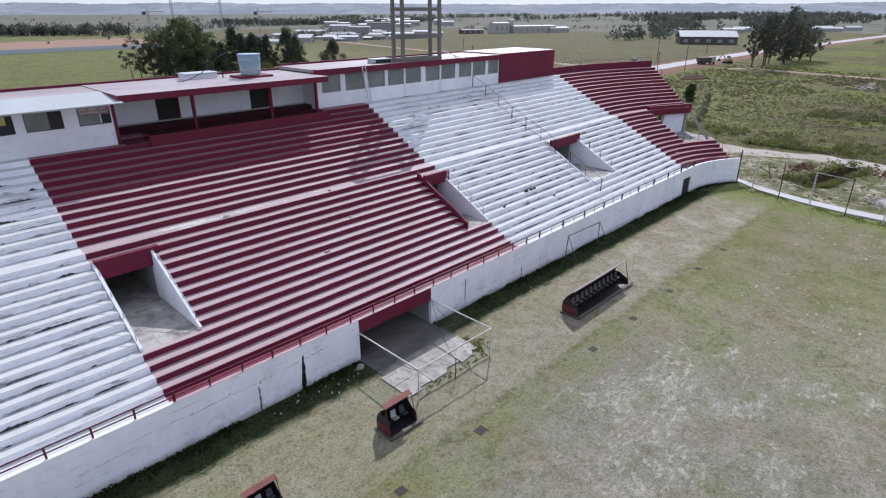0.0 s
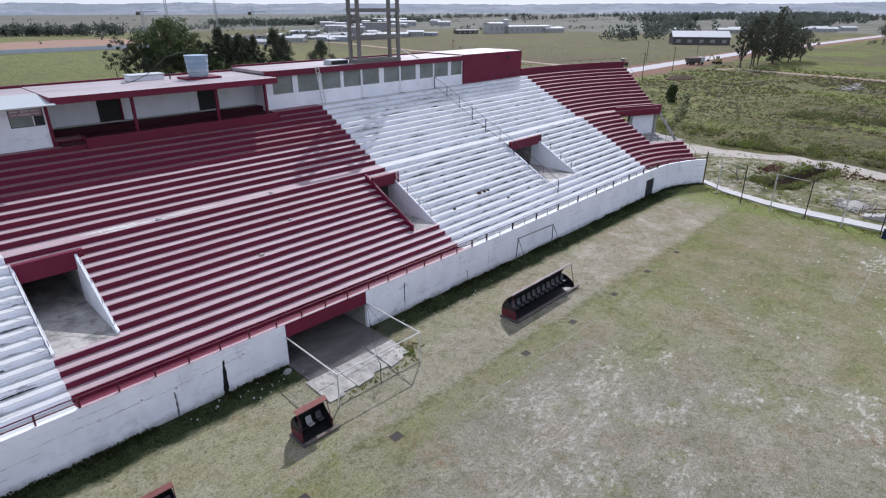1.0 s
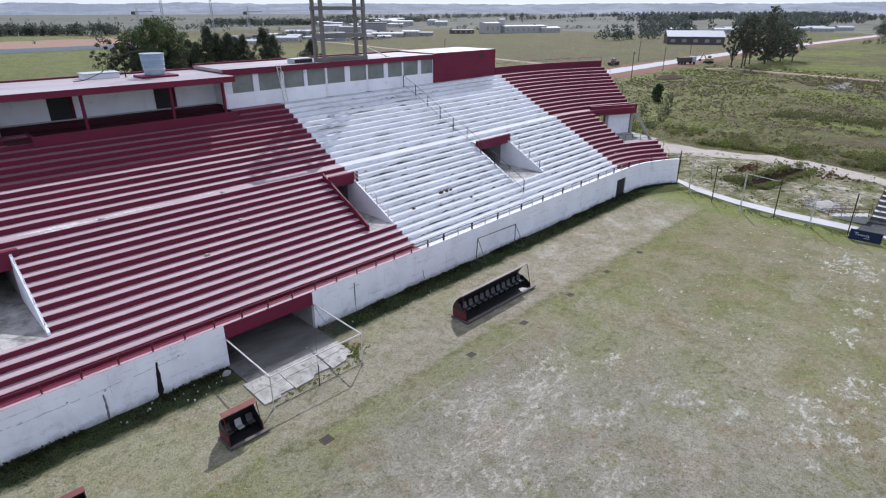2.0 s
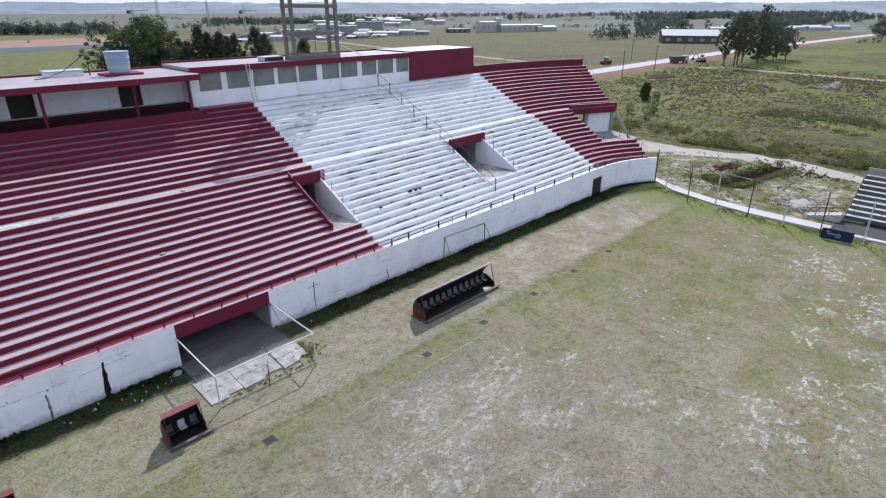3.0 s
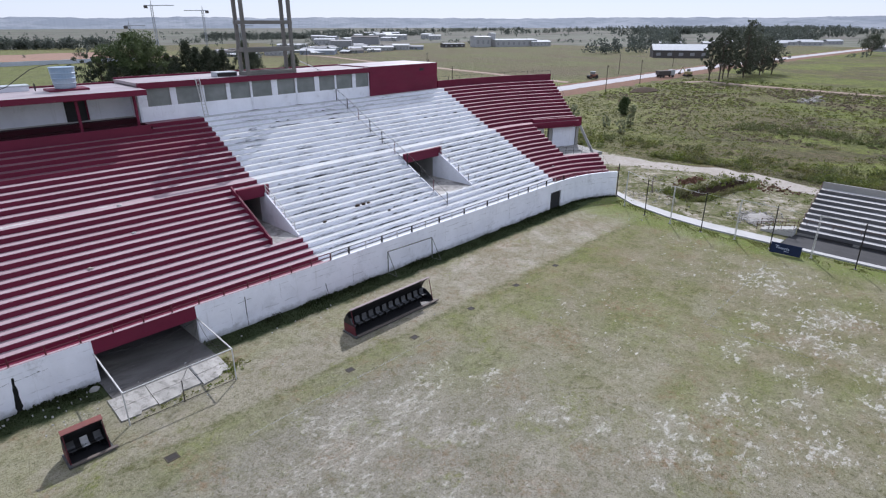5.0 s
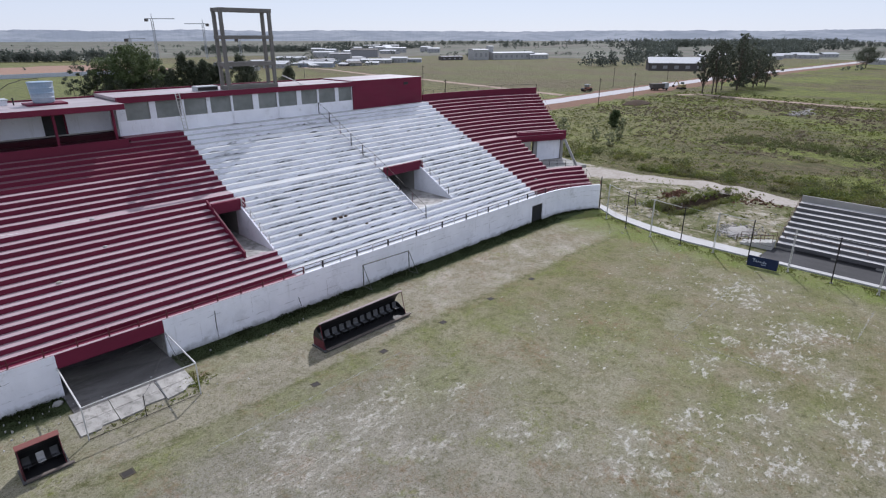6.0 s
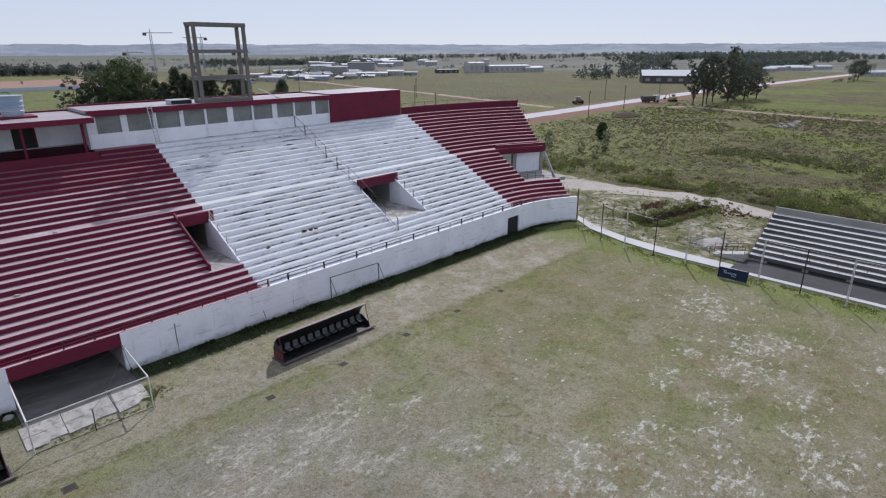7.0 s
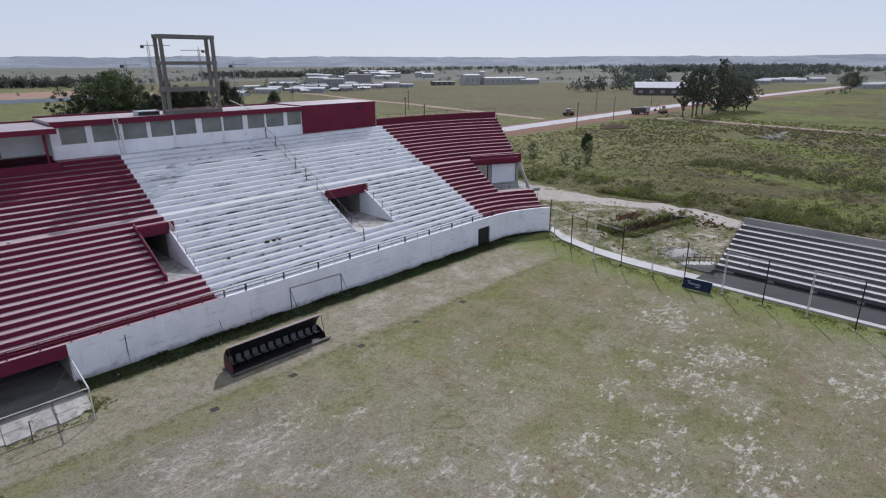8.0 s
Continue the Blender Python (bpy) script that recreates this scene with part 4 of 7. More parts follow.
ribbon("track", [(70, 30), (76, 18), (79.5, 9), (80, 2.5), (81.5, -6.7), (81.2, -14), (79.5, -21), (76, -32), (72, -60)], 4.0, 0.05, M_TRACK, "sandy vehicle track behind the terraces", "track", 0.75, 1.5, 7.0)

ribbon("dirt_road", [(190, 90), (203.6, 153), (212, 198), (217.5, 252), (231, 310), (232, 345)], 4.5, 0.2, M_DIRTROAD, "pinkish dirt road towards the sheds on the plain", "road", 0.6)

# worn chalk lines of the pitch
for n, (x0, y0, x1, y1) in enumerate(((29.5, -25.6, 46.0, -25.4), (39.5, -36.1, 46.3, -36.1), (29.5, -25.6, 29.6, -33.0), (-2.5, -12.0, 13.0, -11.75))):
    d = Vector((x1 - x0, y1 - y0)).normalized() * 0.07
    pts = 30
    a = [(x0 + (x1 - x0) * i / pts - d.y, y0 + (y1 - y0) * i / pts + d.x, 0.008) for i in range(pts + 1)]
    b = [(x0 + (x1 - x0) * i / pts + d.y, y0 + (y1 - y0) * i / pts - d.x, 0.008) for i in range(pts + 1)]
    tagged(Geo().strip(b, a).make("pitch_line", M_CHALK), "faded chalk line on the pitch", "line", kind="structure")

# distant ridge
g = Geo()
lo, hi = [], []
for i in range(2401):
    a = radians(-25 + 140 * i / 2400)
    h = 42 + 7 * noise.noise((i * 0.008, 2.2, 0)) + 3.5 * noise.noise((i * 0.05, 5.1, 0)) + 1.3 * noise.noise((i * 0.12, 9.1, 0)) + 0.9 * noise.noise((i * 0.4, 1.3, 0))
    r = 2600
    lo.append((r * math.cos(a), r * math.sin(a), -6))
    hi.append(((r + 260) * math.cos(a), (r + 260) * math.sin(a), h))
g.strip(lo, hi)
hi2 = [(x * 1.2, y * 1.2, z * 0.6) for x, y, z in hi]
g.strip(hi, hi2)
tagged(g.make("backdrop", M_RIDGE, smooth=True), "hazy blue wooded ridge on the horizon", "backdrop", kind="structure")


# ---- rooms on top of the stand ----
M_DARKRED = worn("dark_maroon_paint", (0.05, 0.010, 0.016), (0.035, 0.008, 0.012), (0.03, 0.02, 0.02), 0.4, 0.9, (0.4, 1, 1), 0.8, 0.1, gloss=0.2)
rooms = thing("stand_rooms", "long row of commentary rooms along the top of the terraces", "building", kind="structure")
WALL_TOP2 = 16.3
WIN = [(7.18, 9.50), (10.12, 12.68), (13.06, 15.52), (15.94, 18.30), (18.55, 21.00), (21.72, 24.10), (24.33, 26.85), (27.50, 29.82), (30.06, 32.56), (33.10, 35.2)]
WZ0, WZ1 = 14.50, 16.25
# white wall with window openings: sill wall, piers, head
Geo().box(6.5, 35.3, BACK_Y, BACK_Y + 0.25, 12.9, WZ0).make("sill_wall", M_WALLW, rooms, "white wall below a row of windows")
px0 = 6.5
for a, b in WIN + [(35.3, 35.3)]:
    if a > px0:
        Geo().box(px0, a, BACK_Y, BACK_Y + 0.25, WZ0, WZ1).make("pier", M_WHITE, rooms)
    px0 = b
for a, b in WIN:
    w = Geo().box(a, b, BACK_Y + 0.13, BACK_Y + 0.16, WZ0, WZ1).make("window_pane", M_GLASS, rooms, "dusty grey window pane")
    Geo().box(a, a + 0.05, BACK_Y + 0.08, BACK_Y + 0.13, WZ0, WZ1).box(b - 0.05, b, BACK_Y + 0.08, BACK_Y + 0.13, WZ0, WZ1).box(a + 0.05, b - 0.05, BACK_Y + 0.08, BACK_Y + 0.13, WZ0, WZ0 + 0.05).make("window_frame", M_CONC, w)
Geo().box(6.5, 35.3, 22.75, 23.3, WZ1 + 0.004, 16.85, 0, 1).make("fascia", [M_RED, M_ROOF], rooms, "maroon roof edge", 0.01)
Geo().box(6.5, 47.8, 23.3, 30.0, 16.5, 16.80).make("roof_slab", M_ROOF, rooms, "faded pinkish flat roof")
Geo().box(6.5, 35.3, 29.7, 30.0, 13, 16.5).make("rear_wall", M_WHITE, rooms)
# maroon block
Geo().box(35.3, 47.8, 22.75, 30.0, 13.0, 16.95, 0, 1).make("maroon_block", [M_RED, M_ROOF], rooms, "maroon rendered end block", 0.02)
Geo().box(44.25, 45.05, 22.70, 22.77, 16.0, 16.35).make("vent", M_DARK, rooms)
# recess with columns
Geo().box(-12.55, 6.5, 20.75, 30.0, 15.89, 16.42, 0, 1).make("recess_roof", [M_RED, M_ROOF], rooms, "deep maroon edged flat roof", 0.015)
Geo().box(-12.5, 6.5, 20.9, 26.2, 12.7, 12.92).make("recess_floor", M_DARKRED, rooms)
Geo().box(-12.5, 6.5, 25.2, 25.4, 12.9, 15.85).make("recess_wall", M_WALLW, rooms, "white back wall of the covered box")
Geo().box(-12.55, -12.35, 23.3, 25.3, 12.9, 15.85).make("recess_side", M_WHITE, rooms)
Geo().box(6.3, 6.5, 23.0, 25.3, 12.9, 15.85).make("recess_side", M_WHITE, rooms)
Geo().box(-10.6, 6.3, 20.75, 20.95, 11.9, 13.12).make("recess_parapet", M_RED, rooms, "maroon parapet of the covered box", 0.015)
Geo().box(-10.8, -10.6, 20.75, 23.2, 11.9, 13.12).make("recess_parapet", M_RED, rooms, "", 0.015)
Geo().box(-10.5, 6.3, 22.6, 23.8, 12.9, 13.0).make("bench_step", M_DARKRED, rooms, "dark seating step")
Geo().box(-12.3, 6.3, 23.8, 25.2, 12.9, 13.42).make("bench_step", M_DARKRED, rooms)
Geo().box(-12.3, 6.25, 24.85, 25.0, 13.424, 13.54).make("wall_ledge", M_CONC_L, rooms, "pale ledge along the back wall")
for x in (-12.785, -6.6, 0.6, 5.55):
    Geo().box(x - 0.11, x + 0.11, 21.55, 21.80, 12.9, 15.90).make("column", M_RED, rooms, "slim maroon column", 0.01)
for a, b in ((-8.35, -6.6), (0.4, 2.15)):
    Geo().box(a, b, 25.13, 25.21, 13.42, 15.35).make("door", M_DARK, rooms, "dark doorway")
    Geo().box(b, b + 0.16, 25.02, 25.21, 13.42, 15.42).make("door_jamb", M_RED, rooms, "maroon door jamb")
    Geo().box(a, b, 25.09, 25.21, 15.354, 15.42).make("door_head", M_RED, rooms)
# left booths with a tin canopy
Geo().box(-60, -12.9, 21.66, 21.86, 12.4, 14.36).make("sill_wall", M_WHITE, rooms)
LWIN = [(-21.71, -19.19), (-18.56, -16.19), (-15.22, -13.0)]
p0 = -60
for a, b in LWIN + [(-12.9, -12.9)]:
    if a > p0:
        Geo().box(p0, a, 21.66, 21.86, 14.36, 15.67).make("pier", M_WHITE, rooms)
    p0 = b
M_POSTER_Y, M_POSTER_R = plain("faded_yellow_paper", (0.50, 0.47, 0.16), 0.8), plain("red_print", (0.36, 0.05, 0.05), 0.7)
M_SIGN = plain("faded_pink_board", (0.33, 0.22, 0.23), 0.8)
M_SIGN_T = plain("pale_print", (0.50, 0.46, 0.46), 0.8)
for n, (a, b) in enumerate(LWIN):
    w = Geo().box(a, b, 21.78, 21.81, 14.36, 15.67).make("window_pane", M_GLASS, rooms, "dusty booth window")
    split = a + (b - a) * (0.62, 0.66, 0.70)[n]
    # dark panel stands in for the unlit room behind the open half
    Geo().box(split, b - 0.06, 21.76, 21.778, 14.42, 15.09 if n == 2 else 15.61).make("open_sash", M_DARK, w, "dark open half of the window")
    Geo().box(split - 0.06, split, 21.72, 21.77, 14.40, 15.09 if n == 2 else 15.64).make("mullion", M_WHITE if n == 2 else M_STEEL_D, w)
    g = Geo().box(a, a + 0.05, 21.72, 21.78, 14.36, 15.67).box(b - 0.05, b, 21.72, 21.78, 14.36, 15.67)
    g.box(a + 0.05, b - 0.05, 21.72, 21.78, 14.36, 14.40).make("window_frame", M_STEEL_D, w)
# faded board in the last booth window, its print too worn to read
a, b = LWIN[2]
board = Geo().box(a + 0.06, b - 0.06, 21.69, 21.718, 15.14, 15.65).make("sign_board", M_SIGN, rooms, "faded pinkish board over a booth window")
for x0, x1, z0, z1 in ((0.15, 0.70, 15.47, 15.57), (0.80, 1.35, 15.43, 15.61), (1.50, 2.05, 15.47, 15.57), (0.15, 0.55, 15.25, 15.33), (0.65, 1.45, 15.23, 15.35), (1.55, 2.00, 15.25, 15.33)):
    Geo().box(a + x0, a + x1, 21.682, 21.689, z0, z1).make("print_bar", M_SIGN_T, board)
# paper with a red spot in the first booth window
a, b = LWIN[0]
paper = Geo().box(a + 0.3, a + 2.1, 21.72, 21.74, 15.04, 15.64).make("paper", M_POSTER_Y, rooms, "faded yellow paper with a red spot in a window")
Geo().tube((a + 1.6, 21.705, 15.38), (a + 1.6, 21.718, 15.38), 0.2, None, 16).make("red_spot", M_POSTER_R, paper)
Geo().box(-60, -12.9, 21.66, 21.86, 15.67, 16.05).make("head_wall", M_WHITE, rooms)
Geo().box(-13.1, -12.9, 21.864, 23.5, 12.7, 15.88).make("booth_side", M_WHITE, rooms)
Geo().box(-60, -12.56, 24.7, 30.0, 15.85, 16.37).make("roof_slab", M_ROOF, rooms)
Geo().box(-60, -12.56, 29.75, 30.0, 16.374, 16.58).make("roof_curb", M_RED, rooms)
Geo().hexa([(-60, 20.1, 15.93), (-12.35, 20.1, 15.93), (-12.35, 24.65, 16.34), (-60, 24.65, 16.34), (-60, 20.1, 15.99), (-12.35, 20.1, 15.99), (-12.35, 24.65, 16.40), (-60, 24.65, 16.40)]).make("canopy", M_TIN, rooms, "pale sheet metal canopy")
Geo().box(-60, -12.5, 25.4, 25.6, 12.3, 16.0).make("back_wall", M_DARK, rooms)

# ---- floodlight tower ----
tower = thing("floodlight_tower", "weathered bare concrete frame tower standing over the stand roof", "tower", (21.3, 23.0, 13.0))
TX, TY = (18.42, 24.22), (23.17, 24.75)
for x in TX:
    for y in TY:
        Geo().box(x - 0.175, x + 0.175, y - 0.175, y + 0.175, 16.3 if y < 24 else 16.6, 25.0).make("column", M_CONC_T, tower, "", 0.02)
    Geo().box(x - 0.11, x + 0.11, 22.95, 23.2, 13.0, 16.3).make("column_foot", M_WHITE, tower, "whitewashed lower column")
for z, h in ((25.0, 0.42), (22.2, 0.38), (19.3, 0.46), (16.5, 0.75)):
    for y in TY:
        Geo().box(TX[0] - 0.25, TX[1] + 0.25, y - 0.17, y + 0.17, z, z + h).make("beam", M_CONC_T, tower, "", 0.02)
    for x in TX:
        Geo().box(x - 0.17, x + 0.17, TY[0] + 0.17, TY[1] - 0.17, z + 0.003, z + h - 0.003).make("beam", M_CONC_T, tower, "", 0.02)

# one concrete in two copies: sunlit treads pale, shaded risers dark
M_CONC_G = worn("lit_tread_concrete", (0.60, 0.59, 0.575), (0.50, 0.49, 0.475), (0.20, 0.195, 0.185), 0.5, 0.9, (1, 0.3, 1), 0.8, 0.3)
M_CONC_R = worn("shaded_riser_concrete", (0.125, 0.123, 0.125), (0.072, 0.071, 0.074), (0.035, 0.035, 0.034), 0.8, 0.9, (1, 0.3, 1), 0.85, 0.3)
# ---- second stand behind the goal line ----
stand2 = thing("terrace_stand", "small raw concrete terrace of nine steps", "grandstand", (60, -42, 0), kind="structure")
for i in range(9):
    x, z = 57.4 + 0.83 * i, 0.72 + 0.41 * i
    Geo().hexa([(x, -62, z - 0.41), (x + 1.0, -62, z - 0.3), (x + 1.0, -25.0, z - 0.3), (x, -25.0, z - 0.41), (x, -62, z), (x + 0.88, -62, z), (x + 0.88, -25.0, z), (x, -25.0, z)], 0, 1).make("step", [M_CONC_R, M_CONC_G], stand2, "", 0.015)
Geo().box(64.9, 65.1, -62, -25.0, 0, 4.75).make("back_wall", M_CONC, stand2)


# ---- passages and bay of the curved block ----
L0, L1 = Vector((56.4, 11.2, 0)), Vector((64.75, 8.15, 0))
along = (L1 - L0).normalized()
back = Vector((-along.y, along.x, 0))


def bay_box(u0, u1, v0, v1, z0, z1, name, mat, label="", bevel=0.0, drop=0.0):
    """A block along the line of the bay's lintel: u along it, v behind it."""
    pts = []
    for z in (z0, z1):
        for u, v in ((u0, v0), (u1, v0), (u1, v1), (u0, v1)):
            p = L0 + along * u + back * v
            pts.append((p.x, p.y, z - drop * u / 8.9))
    Geo().hexa(pts).make(name, mat, grandstand, label, bevel)


bay_box(0.0, 8.85, 0.0, 0.4, 7.60, 9.02, "lintel", M_RED, "maroon lintel over the open end bay", 0.02, 0.15)
bay_box(-0.6, 9.0, -5.2, 1.6, 4.0, 4.45, "bay_floor", M_CONC)
bay_box(4.1, 8.35, 0.75, 0.95, 4.45, 8.3, "bay_panel", M_WALLW, "white panel wall in the open bay")
bay_box(3.3, 3.85, 0.55, 1.0, 0.0, 8.0, "bay_column", M_CONC)
bay_box(8.35, 8.8, 0.5, 1.0, 0.0, 8.0, "bay_column", M_CONC)
Geo().tube((63.7, 7.7, 7.6), (60.6, 3.4, 4.6), 0.24, None, 4).make("raker", M_CONC, grandstand, "sloping concrete raker beam")
rings = [[wing_point(y, z, 0.545 + dd - 0.007 * (y - 5.5) / 0.757) for y, z in ((Y3 + 0.42, Z3), (Y12 + 0.1, Z3), (Y12 + 0.1, Z12 - 0.75), (Y3 + 0.95, Z3 - 0.01))] for dd in (0.0, 0.012)]
Geo().loft(rings, [0, 0, 0, 0]).make("side_wall", M_CONC, grandstand)


# ---- rails ----
def rail(name, label, line, post_h, mat, post_mat, spacing, levels=(1.0, 0.5), r=0.036, group="stand railings"):
    """Posts at even spacing along a line of points, with pipes at shares of the post height."""
    ob = thing(name, label, "railing", line[0], group, "structure")
    pts = [Vector(p) for p in line]
    run = [0.0]
    for a, b in zip(pts, pts[1:]):
        run.append(run[-1] + (b - a).length)

    def along(d):
        for i in range(len(pts) - 1):
            if d <= run[i + 1] + 1e-6:
                return pts[i].lerp(pts[i + 1], (d - run[i]) / (run[i + 1] - run[i]))
        return pts[-1]
    n = max(1, round(run[-1] / spacing))
    posts = [along(run[-1] * i / n) for i in range(n + 1)]
    for i, p in enumerate(posts):
        m = post_mat[i % len(post_mat)] if isinstance(post_mat, list) else post_mat
        Geo().tube(p, p + Vector((rng.uniform(-0.02, 0.02), 0, post_h)), r * (2.0 if m is M_STEEL_D and isinstance(post_mat, list) else 1.2), None, 6).make("post", m, ob)
    for lv in levels:
        g = Geo()
        for a, b in zip(posts, posts[1:]):
            up = Vector((0, 0, post_h * lv - 0.01))
            g.tube(a + up, b + up, r * 0.8, None, 6)
        g.make("pipe", mat, ob)
    return ob


FY, FZ = 0.13, WALL_TOP - 0.01
rail("front_railing", "low white painted pipe railing on the front wall", [(X_LEFT, FY, FZ), (X_RED0, FY, FZ)], 0.66, M_STEEL_R, M_STEEL_R, 1.92, (1.0, 0.5), 0.046)
rail("front_railing", "low maroon pipe railing on the front wall", [(X_RED0 + 0.05, FY, FZ), (12, FY, FZ)], 0.66, M_STEEL_R, M_STEEL_R, 1.92, (1.0, 0.5), 0.046)
rail("front_railing", "low dark pipe railing with black and white posts", [lift(12.1, FY, FZ), lift(X_WING, FY, FZ)], 0.66, M_STEEL_D, [M_STEEL_W, M_STEEL_D], 1.92, (1.0, 0.5), 0.042)
rail("front_railing", "maroon pipe railing along the curved wall", [(*wall_line(i / 8), WALL_TOP + 0.24) for i in range(9)], 0.6, M_STEEL_R, M_STEEL_R, 2.2)
for n, (a, b) in enumerate(PASSAGES):
    for x, m in ((a + 0.06, M_STEEL_R if n == 1 else M_STEEL_W), (b - 0.06, M_STEEL_W)):
        if n == 2 and x < 30:
            continue
        low = n == 0 or (n == 1 and x < 10)
        rail("passage_railing", "sloping pipe railing beside a passage", [lift(x, Y3 + 1.0, Z3 + 0.45), lift(x, Y12 - 1.1, Z12 - 0.55)], 0.42 if low else 0.85, m, M_STEEL_D if n == 2 else m, 2.1, (1.0,) if low else (1.0, 0.5), 0.026 if low else 0.036)
# fence dividing the sectors, down the slope
fence_line = []
for k in (25, 23, 20, 17, 15, 12, 9, 6, 3, 1):
    y, z = ROWS_YZ[k]
    fence_line.append(lift(29.55, y + 0.4, z - 0.01))
fence_line[0] = lift(29.55, 22.4, ROWS_YZ[25][1] - 0.01)
rail("sector_fence", "rusty dark post fence running down the terraces", fence_line, 1.45, M_STEEL_D, [M_STEEL_D, M_STEEL_D, M_STEEL_R], 2.3, (1.0, 0.25), 0.027)
rail("parapet_fence", "thin dark fence on the parapet", [wing_point(23.08, 14.04, i / 10) for i in range(11)], 0.55, M_STEEL_D, M_STEEL_D, 2.4, (1.0,), 0.022)
rail("end_fence", "thin dark fence along the stepped end", [wing_point(ROWS_YZ[k][0] + 0.2, ROWS_YZ[k][1] - 0.02, 0.995) for k in (0, 2)], 0.8, M_STEEL_D, M_STEEL_D, 1.6, (1.0,), 0.02)
rail("end_fence", "thin dark fence along the stepped end", [wing_point(ROWS_YZ[k][0] + 0.2, ROWS_YZ[k][1] - 0.02, 0.995) for k in (14, 25)], 0.8, M_STEEL_D, M_STEEL_D, 2.4, (1.0,), 0.02)
pole = thing("corner_pole", "dark steel pole at the end of the white wall", "pole", (57.55, -2.6, 0))
Geo().tube((57.55, -2.6, -0.3), (57.6, -2.55, 4.5), 0.07).make("shaft", M_STEEL_D, pole)
Geo().tube((57.55, -2.6, -0.3), (57.55, -2.6, 0.12), 0.14).make("footing", M_CONC, pole)


# ---- vehicle opening: slab and pipe cage ----
M_CONC_D = worn("dark_concrete", (0.10, 0.098, 0.095), (0.06, 0.06, 0.058), (0.03, 0.03, 0.028), 0.5, 0.8, (1, 1, 1), 0.9, 0.3)
M_SLAB = worn("stained_slab", (0.46, 0.44, 0.41), (0.30, 0.29, 0.265), (0.07, 0.07, 0.058), 1.0, 2.0, (1.3, 0.8, 1), 0.85, 0.4)
slab = thing("entrance_slab", "cracked pale concrete slab in the vehicle opening", "slab", (-3.5, -4.0, 0), kind="structure")
SLABS = [[(-7.25, -2.67), (-7.27, -4.0), (-5.06, -3.93), (-4.98, -2.67)], [(-4.94, -2.67), (-5.02, -3.95), (-2.16, -3.9), (-2.1, -2.67)], [(-2.06, -2.67), (-2.12, -3.88), (0.0, -3.8), (0.05, -2.67)],
         [(-7.27, -4.04), (-7.3, -5.45), (-6.2, -5.5), (-6.05, -5.2), (-5.1, -5.22), (-5.06, -3.97)], [(-5.02, -3.99), (-5.06, -5.38), (-3.7, -5.28), (-3.4, -4.95), (-2.2, -5.02), (-2.16, -3.94)], [(-2.12, -3.92), (-2.15, -5.28), (-0.95, -5.08), (-0.55, -4.7), (-0.1, -4.82), (0.0, -3.84)]]
for n, edge in enumerate(SLABS):
    lift_up = 0.085 + 0.008 * (n % 3)
    g = Geo()
    k = len(edge)
    g.v = [(x, y, -0.15) for x, y in edge] + [(x, y, lift_up + 0.006 * (i % 2)) for i, (x, y) in enumerate(edge)]
    g.f = [tuple(reversed(range(k))), tuple(range(k, 2 * k))] + [(i, (i + 1) % k, k + (i + 1) % k, k + i) for i in range(k)]
    g.m = [0] * len(g.f)
    g.make("slab_piece", M_SLAB, slab)
# floor stains, with the covered opening's shade worked into the dark base
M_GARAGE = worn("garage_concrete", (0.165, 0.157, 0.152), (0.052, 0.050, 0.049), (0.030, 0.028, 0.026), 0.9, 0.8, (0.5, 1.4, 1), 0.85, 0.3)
tagged(Geo().box(-6.95, 0.05, -2.65, 7.6, -0.15, 0.075).make("garage_floor", M_GARAGE), "stained concrete floor under the stand, darkened for the shade", "floor", kind="structure")
cage = thing("pipe_cage", "white pipe frame with loose cords over the entrance slab", "frame", (-3.5, -6.1, 0))
PR, PL = (-0.35, -6.2, 2.4), (-7.04, -6.08, 2.3)
for p in (PR, PL):
    Geo().tube((p[0], p[1], 0), p, 0.045).make("post", M_STEEL_W, cage)
Geo().tube((-3.8, -6.15, 0), (-3.75, -6.14, 1.55), 0.03).make("post", M_STEEL_D, cage)
Geo().tube(PL, PR, 0.04).make("front_pipe", M_STEEL_W, cage)
Geo().tube((-6.86, -0.02, 2.2), PL, 0.05).make("side_pipe", M_STEEL_W, cage)
Geo().tube((0.02, -0.02, 2.14), PR, 0.05).make("side_pipe", M_STEEL_W, cage)
Geo().tube((PL[0], PL[1], 0.06), (PR[0], PR[1], 0.08), 0.022).make("bottom_pipe", M_STEEL_D, cage)

g = Geo()
rows = []
for i in range(9):
    row = []
    for j in range(9):
        u, v = i / 8, j / 8
        a, b = Vector((-6.84, -0.03, 2.12)).lerp(Vector((0.0, -0.03, 2.12)), u), Vector(PL).lerp(Vector(PR), u)
        p = a.lerp(b, v)
        p.z -= 0.55 * 16 * u * (1 - u) * v * (1 - v) + 0.1 * noise.noise((u * 4, v * 4, 1))
        row.append(p)
    rows.append(row)
for a, b in zip(rows, rows[1:]):
    g.strip(a, b)
g.make("net", M_NET, cage, "thin sagging dark netting")


def cord(a, b, sag, r=0.014, bits=10):
    g = Geo()
    pts = []
    for i in range(bits + 1):
        t = i / bits
        p = Vector(a).lerp(Vector(b), t)
        p.z -= sag * 4 * t * (1 - t)
        pts.append(p)
    for p, q in zip(pts, pts[1:]):
        g.tube(p, q, r, None, 4)
    return g


cord((0.0, -0.05, 2.1), (-6.8, -0.05, 2.15), 0.5).make("cord", M_STEEL_D, cage)
cord((0.0, -0.05, 2.1), (PR[0] - 0.2, PR[1] + 1.5, 2.1), 0.7).make("cord", M_STEEL_D, cage)
